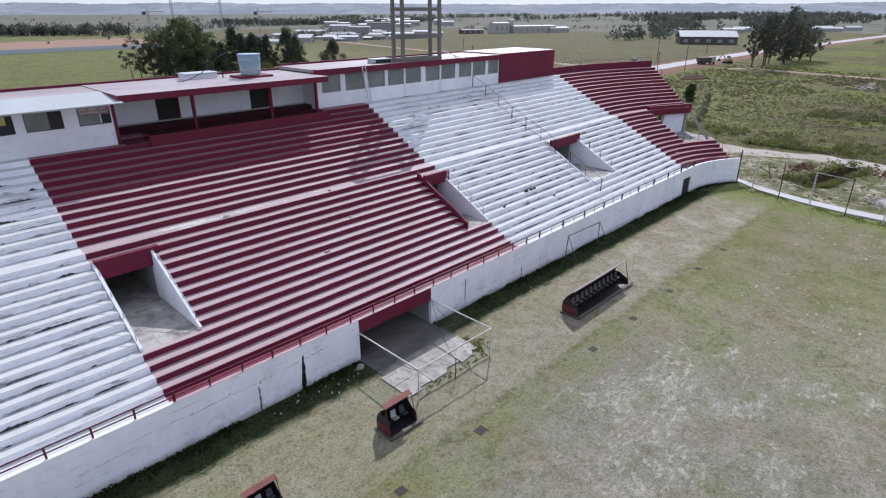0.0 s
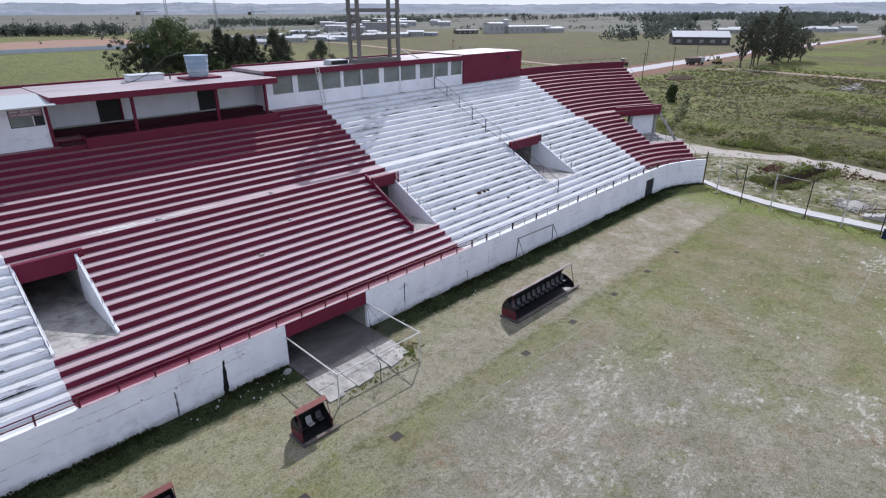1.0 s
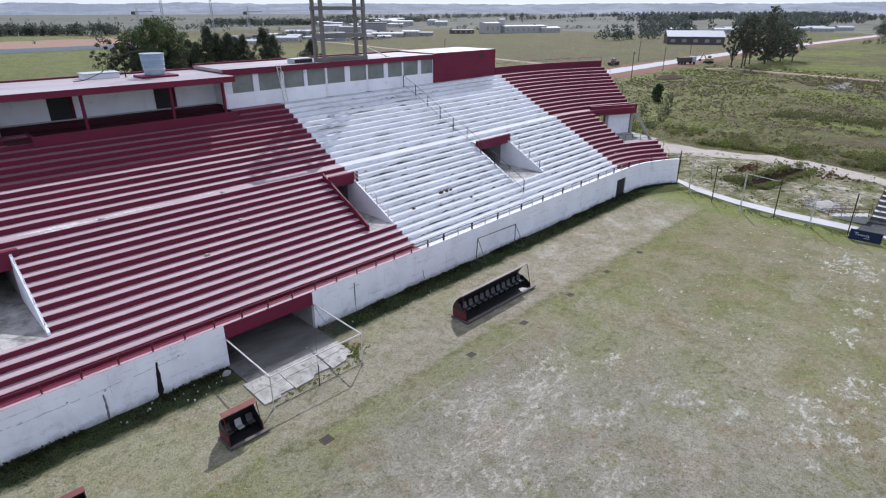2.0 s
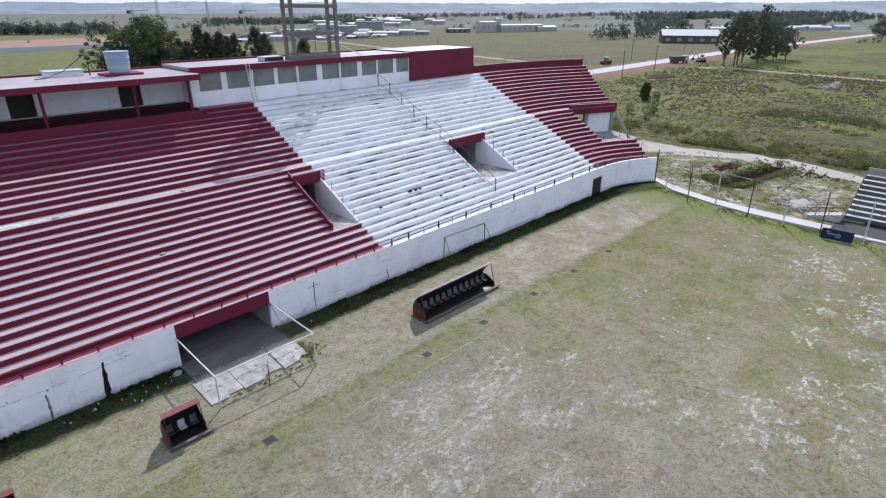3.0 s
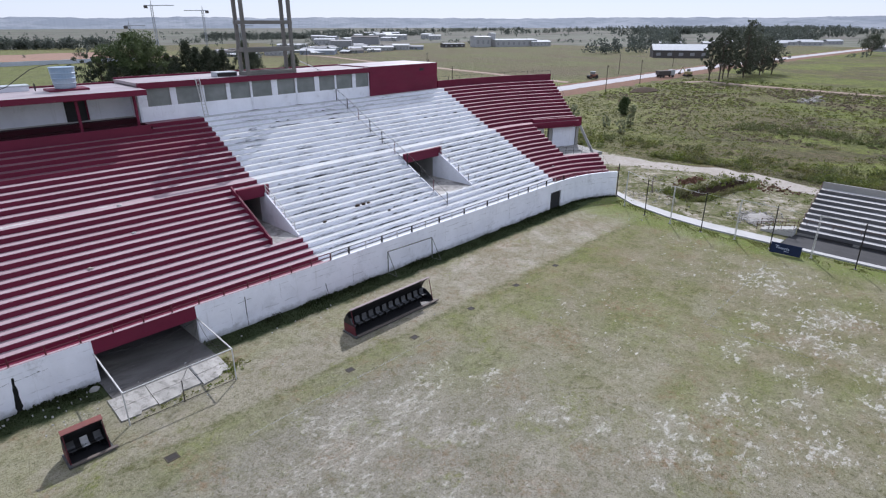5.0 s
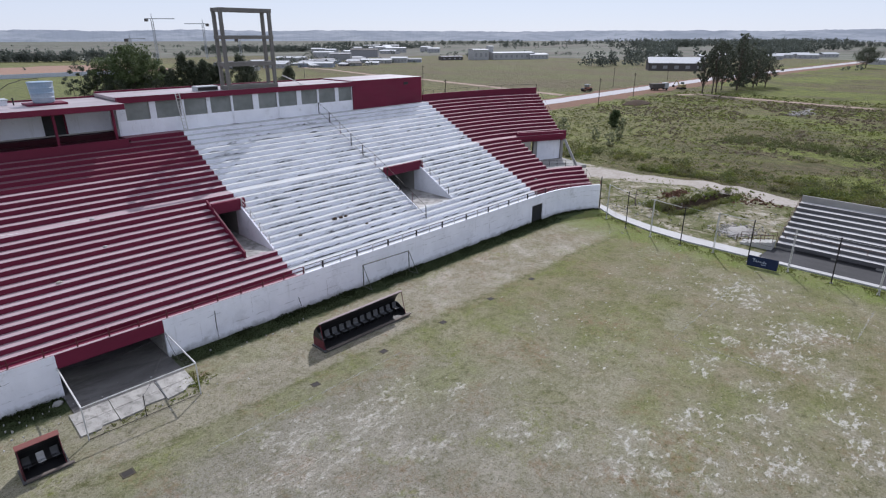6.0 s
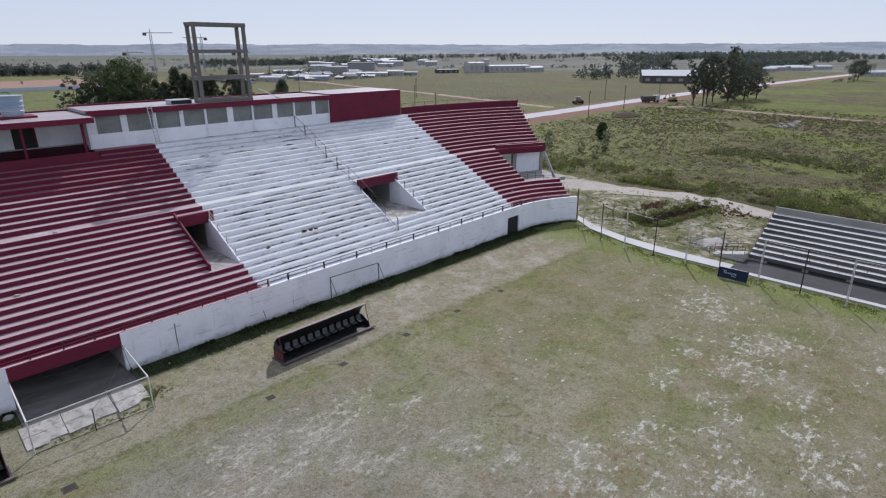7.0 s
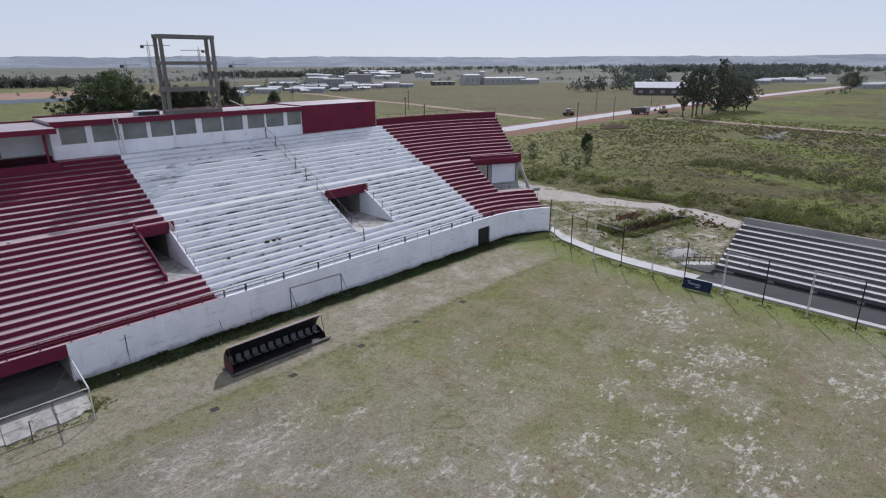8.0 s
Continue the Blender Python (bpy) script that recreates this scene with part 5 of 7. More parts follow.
cord((-6.8, -0.05, 2.1), (PL[0], PL[1], 2.2), 0.45).make("cord", M_STEEL_D, cage)
cord((0.0, -0.05, 2.1), (-3.8, -6.1, 1.5), 0.6).make("cord", M_STEEL_D, cage)


# ---- dugouts ----
def seat(ob, x, mat):
    g = Geo()
    prof = [(-0.62, 0.56), (-0.60, 0.60), (-0.28, 0.58), (-0.20, 0.66), (-0.13, 1.02), (-0.10, 1.02), (-0.16, 0.62), (-0.26, 0.53)]
    rings = []
    for i, (dx, f) in enumerate(((-0.22, 0.93), (-0.19, 1.0), (0.0, 1.0), (0.19, 1.0), (0.22, 0.93))):
        dip = 0.03 if i in (1, 2, 3) else 0.0
        rings.append([(x + dx, y - (0.02 if i in (0, 4) and z > 0.9 else 0), 0.56 + (z - 0.56) * f - dip * (y < -0.25)) for y, z in prof])
    g.loft(rings, [0] * 8)
    s = g.make("seat", mat, ob)
    Geo().box(x - 0.03, x + 0.03, -0.42, -0.34, 0.18, 0.56).make("bracket", M_STEEL_D, s)


def dugout(length, seats, label, mats):
    ob = thing("dugout", label, "dugout", group="team dugouts")
    Geo().box(-0.15, length + 0.15, -1.55, 0.2, 0.0, 0.14, 0).make("platform", M_CONC_D, ob, "dusty concrete base", 0.02)
    shell = [(0.10, 0.14), (0.16, 0.55), (0.12, 0.98), (-0.08, 1.40), (-0.30, 1.68), (-0.54, 1.92), (-0.80, 2.14)]
    n = 8
    rings = []
    for i in range(n + 1):
        x = length * i / n
        rings.append([(x, y, z) for y, z in shell] + [(x, y - 0.02 if z < 1.6 else y, z - 0.025) for y, z in reversed(shell)])
    k = len(shell)
    Geo().loft(rings, [0] * (k - 1) + [1] + [1] * (k - 1) + [0]).make("shell", [M_RUST, M_BLACK], ob, "curved sheet shell, rusty maroon outside")
    for x in (0.0, length - 0.03):
        if x > 0 and length > 5:
            pts = [(y, z) for y, z in shell if z < 1.0] + [(-0.35, 0.95), (-1.2, 0.5), (-1.25, 0.14)]
        else:
            pts = shell[:4] + [(-0.28, 1.66), (-0.5, 1.35), (-0.9, 1.0), (-1.25, 0.85), (-1.3, 0.14)]
        Geo().loft([[(xx, y, z) for y, z in pts] for xx in (x, x + 0.03)], [0] * len(pts)).make("side_panel", M_BLACK, ob)
        if x == 0:
            Geo().box(-0.03, -0.002, -1.28, 0.08, 0.14, 0.82).make("kick_panel", M_STEEL_R, ob, "maroon lower side sheet")
    for x in (0.04, length - 0.05):
        Geo().tube((x, -1.3, 0.14), (x, -0.82, 2.12), 0.028, None, 6).make("front_post", M_STEEL_R, ob)
    Geo().tube((0.0, -0.82, 2.13), (length, -0.82, 2.13), 0.03, None, 6).make("front_pipe", M_STEEL_R if length < 5 else M_STEEL_D, ob)
    e = 0.40 if length < 5 else 0.12
    Geo().hexa([(-0.03, -0.86, 2.14), (length + 0.03, -0.86, 2.14), (length + 0.03, -0.80, 2.14), (-0.03, -0.80, 2.14), (-0.03, -0.86 + e * 0.9, 2.16 + e * 0.3), (length + 0.03, -0.86 + e * 0.9, 2.16 + e * 0.3), (length + 0.03, -0.80 + e * 0.9, 2.16 + e * 0.3), (-0.03, -0.80 + e * 0.9, 2.16 + e * 0.3)]).make("roof_edge", M_RUST if length < 5 else M_EDGE, ob, "faded rusty roof edge" if length < 5 else "bleached pinkish roof edge")
    Geo().box(0.05, length + 0.35, -1.62, -1.38, 0.14, 0.22).make("plank", M_WOOD, ob, "weathered footboard")
    Geo().box(0.03, length - 0.03, -1.3, 0.05, 0.14, 0.165).make("floor_sheet", M_BLACK, ob)
    Geo().box(0.1, length - 0.1, -0.45, -0.3, 0.44, 0.50).make("seat_bar", M_STEEL_D, ob)
    for i in range(seats):
        seat(ob, length * (i + 0.5) / seats, mats[i % len(mats)])
    return ob


M_RUST = worn("rusty_maroon_sheet", (0.22, 0.07, 0.055), (0.16, 0.045, 0.04), (0.10, 0.05, 0.035), 0.5, 1.8, (1, 1, 1), 0.7, 0.2)
M_EDGE = worn("bleached_sheet", (0.34, 0.27, 0.27), (0.27, 0.20, 0.20), (0.14, 0.09, 0.08), 0.4, 2.0, (0.4, 1, 1), 0.6, 0.1)
M_SEAT_G = plain("grey_seat_plastic", (0.088, 0.09, 0.097), 0.5)
M_SEAT_D = plain("dark_seat_plastic", (0.035, 0.036, 0.04), 0.5)
M_SEAT_W = plain("white_seat_plastic", (0.42, 0.42, 0.42), 0.5)
d1 = dugout(8.35, 12, "long black dugout with a dozen grey bucket seats", [M_SEAT_G])
d1.matrix_basis = pose(8.65, -6.25, 0.0, 0, 0, 0.4)
d2 = dugout(2.35, 3, "small rusty maroon dugout with three seats", [M_SEAT_D, M_SEAT_W, M_SEAT_G])
SMALL = Matrix.Scale(0.86, 4)
d2.matrix_basis = pose(-10.50, -6.35, 0.0, 0, 0, 0) @ SMALL
d3 = copy_thing(d2, pose(-19.0, -6.4, 0.0, 0, 0, 0) @ SMALL)

# ---- loose goal against the wall ----
goal = thing("goal_frame", "old green-grey steel goal frame pushed against the white wall", "goal", (21, -0.8, 0))
M_GOAL = worn("goal_steel", (0.13, 0.14, 0.12), (0.09, 0.10, 0.085), (0.10, 0.06, 0.04), 0.5, 3, (1, 1, 1), 0.6, 0.1)
GA, GB = Vector((17.95, -0.5, 2.4)), Vector((23.75, -0.48, 2.28))
Geo().tube(GA, GB, 0.05).make("crossbar", M_GOAL, goal)
for top, f1, f2 in ((GA, (18.2, -0.15, 0.03), (18.25, -1.35, 0.03)), (GB, (23.8, -0.45, 0.03), (24.05, -1.45, 0.03))):
    Geo().tube(f1, top, 0.05).make("post", M_GOAL, goal)
    Geo().tube(f2, top, 0.03).make("stay", M_GOAL, goal)
    Geo().tube(f1, f2, 0.035).make("foot", M_GOAL, goal)

# ---- inspection covers along the touchline ----
M_TRACKD = plain("dull_mortar", (0.085, 0.074, 0.056), 0.9)
rail("bay_railing", "thin dark pipe railing along the open bay", [(55.0, 5.7, 4.9), (57.6, 4.9, 4.75), (60.2, 3.6, 4.6)], 0.95, M_STEEL_D, M_STEEL_D, 1.3, (1.0, 0.5), 0.025)
cover = thing("manhole", "small square concrete inspection cover sunk in the grass", "manhole", group="inspection covers")
Geo().box(-0.42, 0.42, -0.36, -0.26, -0.1, 0.025).box(-0.42, 0.42, 0.26, 0.36, -0.1, 0.025).box(-0.42, -0.32, -0.26, 0.26, -0.1, 0.024).box(0.32, 0.42, -0.26, 0.26, -0.1, 0.024).make("rim", M_TRACKD, cover)
Geo().box(-0.32, 0.32, -0.26, 0.26, -0.1, 0.015).make("lid", plain("rusty_lid", (0.026, 0.021, 0.017), 0.8), cover)
SHRINK = Matrix.Scale(0.84, 4)
cover.matrix_basis = pose(-6.38, -10.62, 0.0, 0, 0, 2) @ SHRINK
for x, y, a in ((5.70, -10.74, -3), (11.83, -10.70, 4), (18.36, -10.64, 1), (24.65, -10.55, -5), (31.0, -10.5, 3), (-12.6, -10.7, 0)):
    copy_thing(cover, pose(x, y, 0, 0, 0, a) @ SHRINK)

# ---- path round the end of the pitch ----
OUT = [(57.5, -2.7), (55.0, -6.3), (53.1, -12.0), (52.3, -17.0), (52.25, -21.0), (52.2, -24.6)]
INN = [(59.2, -1.9), (56.7, -5.9), (55.0, -11.6), (54.3, -16.7), (54.2, -21.0), (54.2, -24.6)]
g = Geo()
g.strip([(x, y, 0.16) for x, y in OUT], [(x, y, 0.17) for x, y in INN])
g.strip([(x, y, -0.3) for x, y in OUT], [(x, y, 0.16) for x, y in OUT])
g.strip([(x, y, -0.3) for x, y in INN], [(x, y, 0.17) for x, y in INN])
g.box(52.2, 52.9, -62, -24.6, -0.3, 0.165)
tagged(g.make("path", M_CONC_W), "pale concrete path round the end of the pitch", "path", kind="structure")
g = Geo().box(52.9, 57.4, -62, -24.604, -0.3, 0.06)
M_APRON = worn("black_stained_concrete", (0.042, 0.042, 0.045), (0.028, 0.028, 0.030), (0.075, 0.074, 0.072), 0.5, 0.8, (1, 0.5, 1), 0.9, 0.3)
tagged(g.make("apron", M_APRON), "dark stained concrete apron in front of the small terrace", "path", kind="structure")


# ---- ball fence behind the goal line ----
def fence_post(white):
    ob = thing("fence_post", "tall white pipe fence post" if white else "tall thin black steel fence post", "fence post", group="ball fence posts")
    if white:
        for dy in (-0.055, 0.055):
            Geo().tube((0, dy, -0.2), (0.02, dy, 4.6), 0.036).make("shaft", M_STEEL_W, ob)
        for z in (0.5, 1.5, 2.5, 3.5, 4.5):
            Geo().tube((0.01, -0.055, z), (0.01, 0.055, z), 0.02, None, 6).make("rung", M_STEEL_W, ob)
        Geo().tube((0.02, 0, 4.58), (0.02, -3.7, 4.50), 0.024, None, 6).make("top_bar", M_STEEL_W, ob)
    else:
        Geo().tube((0, 0, -0.2), (0.0, 0.03, 4.7), 0.055).make("shaft", M_STEEL_D, ob)
    Geo().box(-0.14, 0.14, -0.14, 0.14, -0.2, 0.06).make("footing", M_CONC, ob)
    return ob


post_w, post_b = fence_post(True), fence_post(False)
POSTS = [(54.0, -5.7), (52.2, -9.4), (51.2, -13.1), (50.8, -16.9), (50.9, -20.55), (50.7, -24.2), (50.75, -28.05), (50.6, -31.9), (50.5, -35.7), (50.25, -39.5), (50.1, -43.3), (50.0, -47.1), (49.9, -50.9)]
post_w.matrix_basis = pose(*POSTS[0], 0, 0, 0.6, -26)
post_b.matrix_basis = pose(*POSTS[1], 0, 0, -0.5, 0)
for i, (x, y) in enumerate(POSTS[2:]):
    copy_thing(post_b if i % 2 else post_w, pose(x, y, 0, rng.uniform(-1.2, 1.2), rng.uniform(-1, 1), (-14 if i == 0 else rng.uniform(-4, 4))))
wires = thing("fence_wires", "thin sagging wires strung between the fence posts", "wire", (51, -28, 0))
for z in (4.55, 2.3, 0.4):
    for (x0, y0), (x1, y1) in zip(POSTS, POSTS[1:]):
        cord((x0, y0, z), (x1, y1, z), 0.06, 0.012, 4).make("wire", M_STEEL_W if z > 4 else M_STEEL_D, wires)

# ---- advertising board (its lettering cannot be read) ----
board = thing("advertising_board", "navy blue advertising board with pale unreadable script", "board", (50.0, -25.8, 0))
M_NAVY = plain("navy_panel", (0.004, 0.014, 0.050), 0.85)
Geo().hexa([(49.85, -27.25, 0.08), (49.95, -27.25, 0.08), (49.75, -24.45, 0.08), (49.65, -24.45, 0.08), (50.15, -27.25, 1.12), (50.2, -27.25, 1.12), (50.0, -24.45, 1.12), (49.95, -24.45, 1.12)]).make("panel", M_NAVY, board)
M_SCRIPT = plain("pale_script", (0.36, 0.41, 0.50), 0.5)
for a, b, z0, z1 in ((-25.0, -25.07, 0.58, 0.86), (-25.18, -25.30, 0.58, 0.72), (-25.38, -25.48, 0.57, 0.72), (-25.56, -25.66, 0.56, 0.71), (-25.74, -25.84, 0.55, 0.70), (-25.92, -26.00, 0.54, 0.78), (-26.08, -26.18, 0.54, 0.68), (-24.85, -25.2, 0.84, 0.88), (-25.75, -26.2, 0.38, 0.42)):
    fx = lambda y, z: 49.64 + (z - 0.08) * 0.295 + (-24.45 - y) * 0.0715 - 0.012
    Geo().hexa([(fx(b, z0) - 0.01, b, z0), (fx(b, z0) + 0.02, b, z0), (fx(a, z0) + 0.02, a, z0), (fx(a, z0) - 0.01, a, z0), (fx(b, z1) - 0.01, b, z1), (fx(b, z1) + 0.02, b, z1), (fx(a, z1) + 0.02, a, z1), (fx(a, z1) - 0.01, a, z1)]).make("script_bar", M_SCRIPT, board)

# ---- small terrace: front, stairs, rails ----
Geo().box(57.45, 57.6, -62, -25.0, -0.2, 0.4).make("front_wall", M_CONC, stand2)
for i in range(9):
    y = -27.0 - i * 4.0
    # dark boxes on the face put the shaded gaps under the step into colour
    Geo().box(57.36, 57.46, y - 3.4, y, 0.062, 0.30).make("shade_gap", M_DARK, stand2)
Geo().loft([[(57.4, y, -0.2), (64.9, y, -0.2), (64.9, y, 4.0), (57.4, y, 0.35)] for y in (-25.02, -25.2)], [0, 0, 0, 0]).make("side_wall", M_CONC, stand2)
for i in range(6):
    Geo().box(56.2, 57.6, -21.6 - 0.55 * (i + 1), -21.6 - 0.55 * i, 0.0, 0.12 + 0.13 * (i + 1)).make("stair_step", M_CONC_L, stand2, "", 0.01)
M_BROWN = plain("rust_brown_steel", (0.13, 0.07, 0.05), 0.6)
rail("stair_railing", "rust brown pipe railing beside the stairs", [(57.65, -21.2, 0.1), (57.65, -24.9, 0.9)], 0.95, M_BROWN, M_BROWN, 1.2, (1.0, 0.55), 0.028, "small terrace railings")
rail("stair_railing", "rust brown pipe railing beside the stairs", [(56.15, -21.2, 0.1), (56.15, -24.9, 0.9)], 0.95, M_BROWN, M_BROWN, 1.2, (1.0, 0.55), 0.028, "small terrace railings")
rail("terrace_railing", "thin brown railing on the lower steps", [(58.3, -25.6, 0.72), (58.3, -61.5, 0.72)], 0.95, M_BROWN, M_BROWN, 2.6, (1.0,), 0.024, "small terrace railings")
rail("terrace_railing", "rust brown side railing up the steps", [(57.5 + 0.83 * i, -25.1, 0.72 + 0.41 * i) for i in range(9)], 0.8, M_BROWN, M_BROWN, 1.9, (1.0, 0.5), 0.028, "small terrace railings")

# ---- roof top things ----
tank = thing("water_tank", "pale blue plastic water tank on a maroon slab", "tank", (1.0, 25.6, 16.38))
g = Geo()
prof = [(0.86, 16.62), (0.9, 16.75), (0.93, 17.02), (0.97, 17.05), (0.97, 17.12), (0.94, 17.15), (0.97, 17.45), (1.01, 17.48), (1.01, 17.55), (0.98, 17.58), (1.0, 17.9), (1.04, 17.93), (1.04, 18.0), (1.01, 18.03), (1.04, 18.4), (1.08, 18.44), (1.08, 18.52)]
rings = [[(1.0 + r * math.cos(a * math.pi / 12), 25.6 + r * math.sin(a * math.pi / 12), z) for a in range(24)] for r, z in prof]
g.loft(rings, [0] * 24).make("body", M_TANK, tank)
Geo().box(-0.6, 2.7, 24.4, 26.8, 16.38, 16.60).make("plinth", M_RED, tank, "maroon slab", 0.02)
g = Geo()
rings = [[(1.0 + r * math.cos(a * math.pi / 12), 25.6 + r * math.sin(a * math.pi / 12), z) for a in range(24)] for r, z in ((1.02, 18.46), (1.02, 18.50), (0.6, 18.54), (0.2, 18.55))]
g.loft(rings, [0] * 24).make("lid", M_TANK, tank)
hatch = thing("roof_hatch", "whitewashed low box on the roof", "hatch", (-3, 28, 16.38))
Geo().box(-4.6, -1.6, 27.2, 28.8, 16.38, 16.85).make("body", M_WHITE, hatch, "", 0.02)
Geo().box(-4.7, -1.5, 27.1, 28.9, 16.854, 16.95).make("lid", M_TIN, hatch, "", 0.01)
Geo().tube((-1.2, 26.9, 16.3), (-1.2, 26.9, 17.1), 0.06).make("vent_pipe", M_STEEL_D, hatch)
plant = thing("roof_unit", "white air handling box on the roof", "roof unit", (16.2, 25, 16.8))
Geo().box(15.2, 17.6, 24.2, 25.6, 16.8, 17.3).make("casing", M_TIN, plant, "", 0.02)
Geo().box(15.3, 17.5, 24.17, 24.2, 16.85, 17.2).make("grille", M_STEEL_D, plant)
mast = thing("roof_pole", "white pipe lying askew on the roof", "pole", (27.5, 25.5, 16.8))
Geo().tube((27.0, 26.2, 17.9), (28.6, 24.4, 16.84), 0.06).make("shaft", M_STEEL_W, mast)
Geo().box(28.4, 28.8, 24.2, 24.6, 16.8, 16.86).make("foot", M_CONC, mast)
ladder = thing("ladder", "grey metal ladder leaning on the white wall", "ladder", (12.5, 22.4, 13.06))
La, Lb = Vector((12.25, 21.95, 13.07)), Vector((12.15, 22.7, 17.0))
for dx in (0.0, 0.42):
    Geo().tube(La + Vector((dx, 0, 0)), Lb + Vector((dx, 0, 0)), 0.045, None, 6).make("stile", M_STEEL_W, ladder)
for i in range(11):
    p = La.lerp(Lb, (i + 0.7) / 11.6)
    Geo().tube(p, p + Vector((0.42, 0, 0)), 0.03, None, 6).make("rung", M_STEEL_W, ladder)
Geo().box(-12.5, 6.5, 29.75, 30.0, 16.384, 16.58).make("roof_curb", M_RED, rooms)
Geo().box(6.5, 35.3, 29.75, 30.0, 16.804, 16.98).make("roof_curb", M_RED, rooms)

cable = thing("roof_cable", "stiff black cable arching from the roof hatch", "cable", (-4.8, 27.0, 16.38))
g = Geo()
pts = [Vector((-5.6, 26.2, 16.40)), Vector((-4.6, 26.4, 16.55)), Vector((-3.4, 26.6, 16.95)), Vector((-2.2, 26.9, 17.7)), Vector((-1.2, 27.3, 18.3)), Vector((0.0, 27.8, 18.6)), Vector((1.4, 28.4, 18.65)), Vector((2.2, 28.8, 17.6)), Vector((2.4, 29.0, 16.4))]
for p, q in zip(pts, pts[1:]):
    g.tube(p, q, 0.032, None, 6)
g.make("cord", M_STEEL_D, cable)
Geo().box(-5.75, -5.45, 26.05, 26.35, 16.38, 16.5).make("anchor", M_CONC, cable)

# ---- rubble on the terraces ----
def lump(name, label, x, y, z, s, mat):
    g = Geo()
    r = random.Random(int(x * 31 + y * 7))
    rings = []
    for zz, f in ((0.0, 1.0), (0.5, 0.95), (0.9, 0.6)):
        rings.append([(x + s * f * r.uniform(0.75, 1.1) * math.cos(a * math.pi / 3.5), y + 0.7 * s * f * r.uniform(0.75, 1.1) * math.sin(a * math.pi / 3.5), z + zz * s * 0.7) for a in range(7)])
    g.loft(rings, [0] * 7)
    tagged(g.make(name, mat), label, "rubble", group="rubble on the steps")


def on_row(k, x, dy=0.3):
    y, z = ROWS_YZ[k]
    return lift(x, y + dy, z)


for k, x, s, m in ((13, -0.3, 0.22, M_CONC_W), (13, -9.5, 0.26, M_CONC_W), (9, -0.5, 0.2, M_CONC_W), (6, -4.5, 0.24, M_TRACK), (5, 19.5, 0.3, M_BANK), (5, 20.3, 0.26, M_BANK), (5, 20.9, 0.22, M_BANK), (4, 15.0, 0.2, M_BANK), (3, 22.4, 0.2, M_BANK), (2, 51.0, 0.25, M_CONC)):
    lump("rubble", "lump of broken masonry on a step", *on_row(k, x), s, m)
lump("rubble", "broken brick beside the white wall", -7.4, -0.7, 0.0, 0.35, M_CONC)


# ---- planting ----
def leaf_cloud(g, centre, radius, count, size, r, squash=0.8):
    for _ in range(count):
        d = Vector((r.gauss(0, 1), r.gauss(0, 1), r.gauss(0, 1)))
        d = d.normalized() * radius * (r.random() ** 0.45)
        c = Vector(centre) + Vector((d.x, d.y, d.z * squash))
        n = Vector((r.uniform(-1, 1), r.uniform(-1, 1), r.uniform(0.0, 1))).normalized()
        a = n.cross(Vector((r.uniform(-1, 1), r.uniform(-1, 1), 0.1))).normalized() * size * r.uniform(0.6, 1.3)
        b = n.cross(a).normalized() * size * r.uniform(0.5, 0.9)
        g.face([c - a, c - b * 0.8, c + a, c + b])


def tree(x, y, height, spread, trunk, clumps, leaf, seed, label, mat, group="trees on the plain", crown_from=0.35, puff=1.0, cone=False):
    r = random.Random(seed)
    z0 = ground_z(x, y) - 0.3
    ob = thing("tree", label, "tree", (x, y, z0), group)
    g = Geo()
    top = Vector((x + r.uniform(-0.5, 0.5), y + r.uniform(-0.5, 0.5), z0 + height * 0.8))
    base = Vector((x, y, z0))
    bits = 5
    for i in range(bits):
        a, b = base.lerp(top, i / bits), base.lerp(top, (i + 1) / bits)
        g.tube(a, b, trunk * (1 - 0.75 * i / bits), trunk * (1 - 0.75 * (i + 1) / bits), 7)
    crown = Geo()
    for i in range(clumps):
        f = crown_from + (1 - crown_from) * (i + r.random()) / clumps
        ang = i * 2.4 + r.uniform(-0.5, 0.5)
        shape = math.sin(math.pi * min(1, max(0.08, (f - crown_from) / (1.04 - crown_from) * 0.9 + 0.1))) ** 0.6
        if cone:
            shape = max(0.10, 1.06 - f)
        reach = spread * shape * r.choice((0.45, 0.7, 0.9, 1.12)) * r.uniform(0.9, 1.1)
        start = base.lerp(top, min(0.97, max(0.15, f - 0.22)))
        tip = Vector((x + reach * math.cos(ang), y + reach * math.sin(ang), z0 + height * f * 0.93))
        g.tube(start, tip, trunk * 0.3 * (1.1 - f), 0.03, 5)
        rad = spread * r.choice((0.20, 0.30, 0.38, 0.55)) * r.uniform(0.85, 1.15) * puff
        leaf_cloud(crown, tip, rad, int(leaf * (0.5 + rad / spread / puff * 1.6)), 0.14 + 0.011 * height, r)
    g.make("trunk", M_BARK, ob)
    crown.make("crown", mat, ob)
    return ob


T = "broad leafy tree behind the stand"
for i, (x, y, h, s, c, lv, m) in enumerate(((62, 189, 20.5, 8.6, 100, 84, M_LEAF), (67, 193, 17.0, 7.0, 60, 80, M_LEAF), (54.5, 191, 16.0, 6.0, 60, 80, M_LEAF), (50, 189, 12.0, 5.0, 36, 70, M_LEAF_D), (55, 184, 9.0, 5.5, 36, 80, M_LEAF_D), (66, 185, 9.5, 5.5, 36, 80, M_LEAF_D))):
    tree(x, y, h, s, 0.32, c, lv, 10 + i, T, m, crown_from=0.14, puff=0.62)
tree(46, 190, 14.0, 4.5, 0.2, 18, 60, 31, "sparse half bare tree behind the stand", M_LEAF_D, crown_from=0.4, puff=0.6)
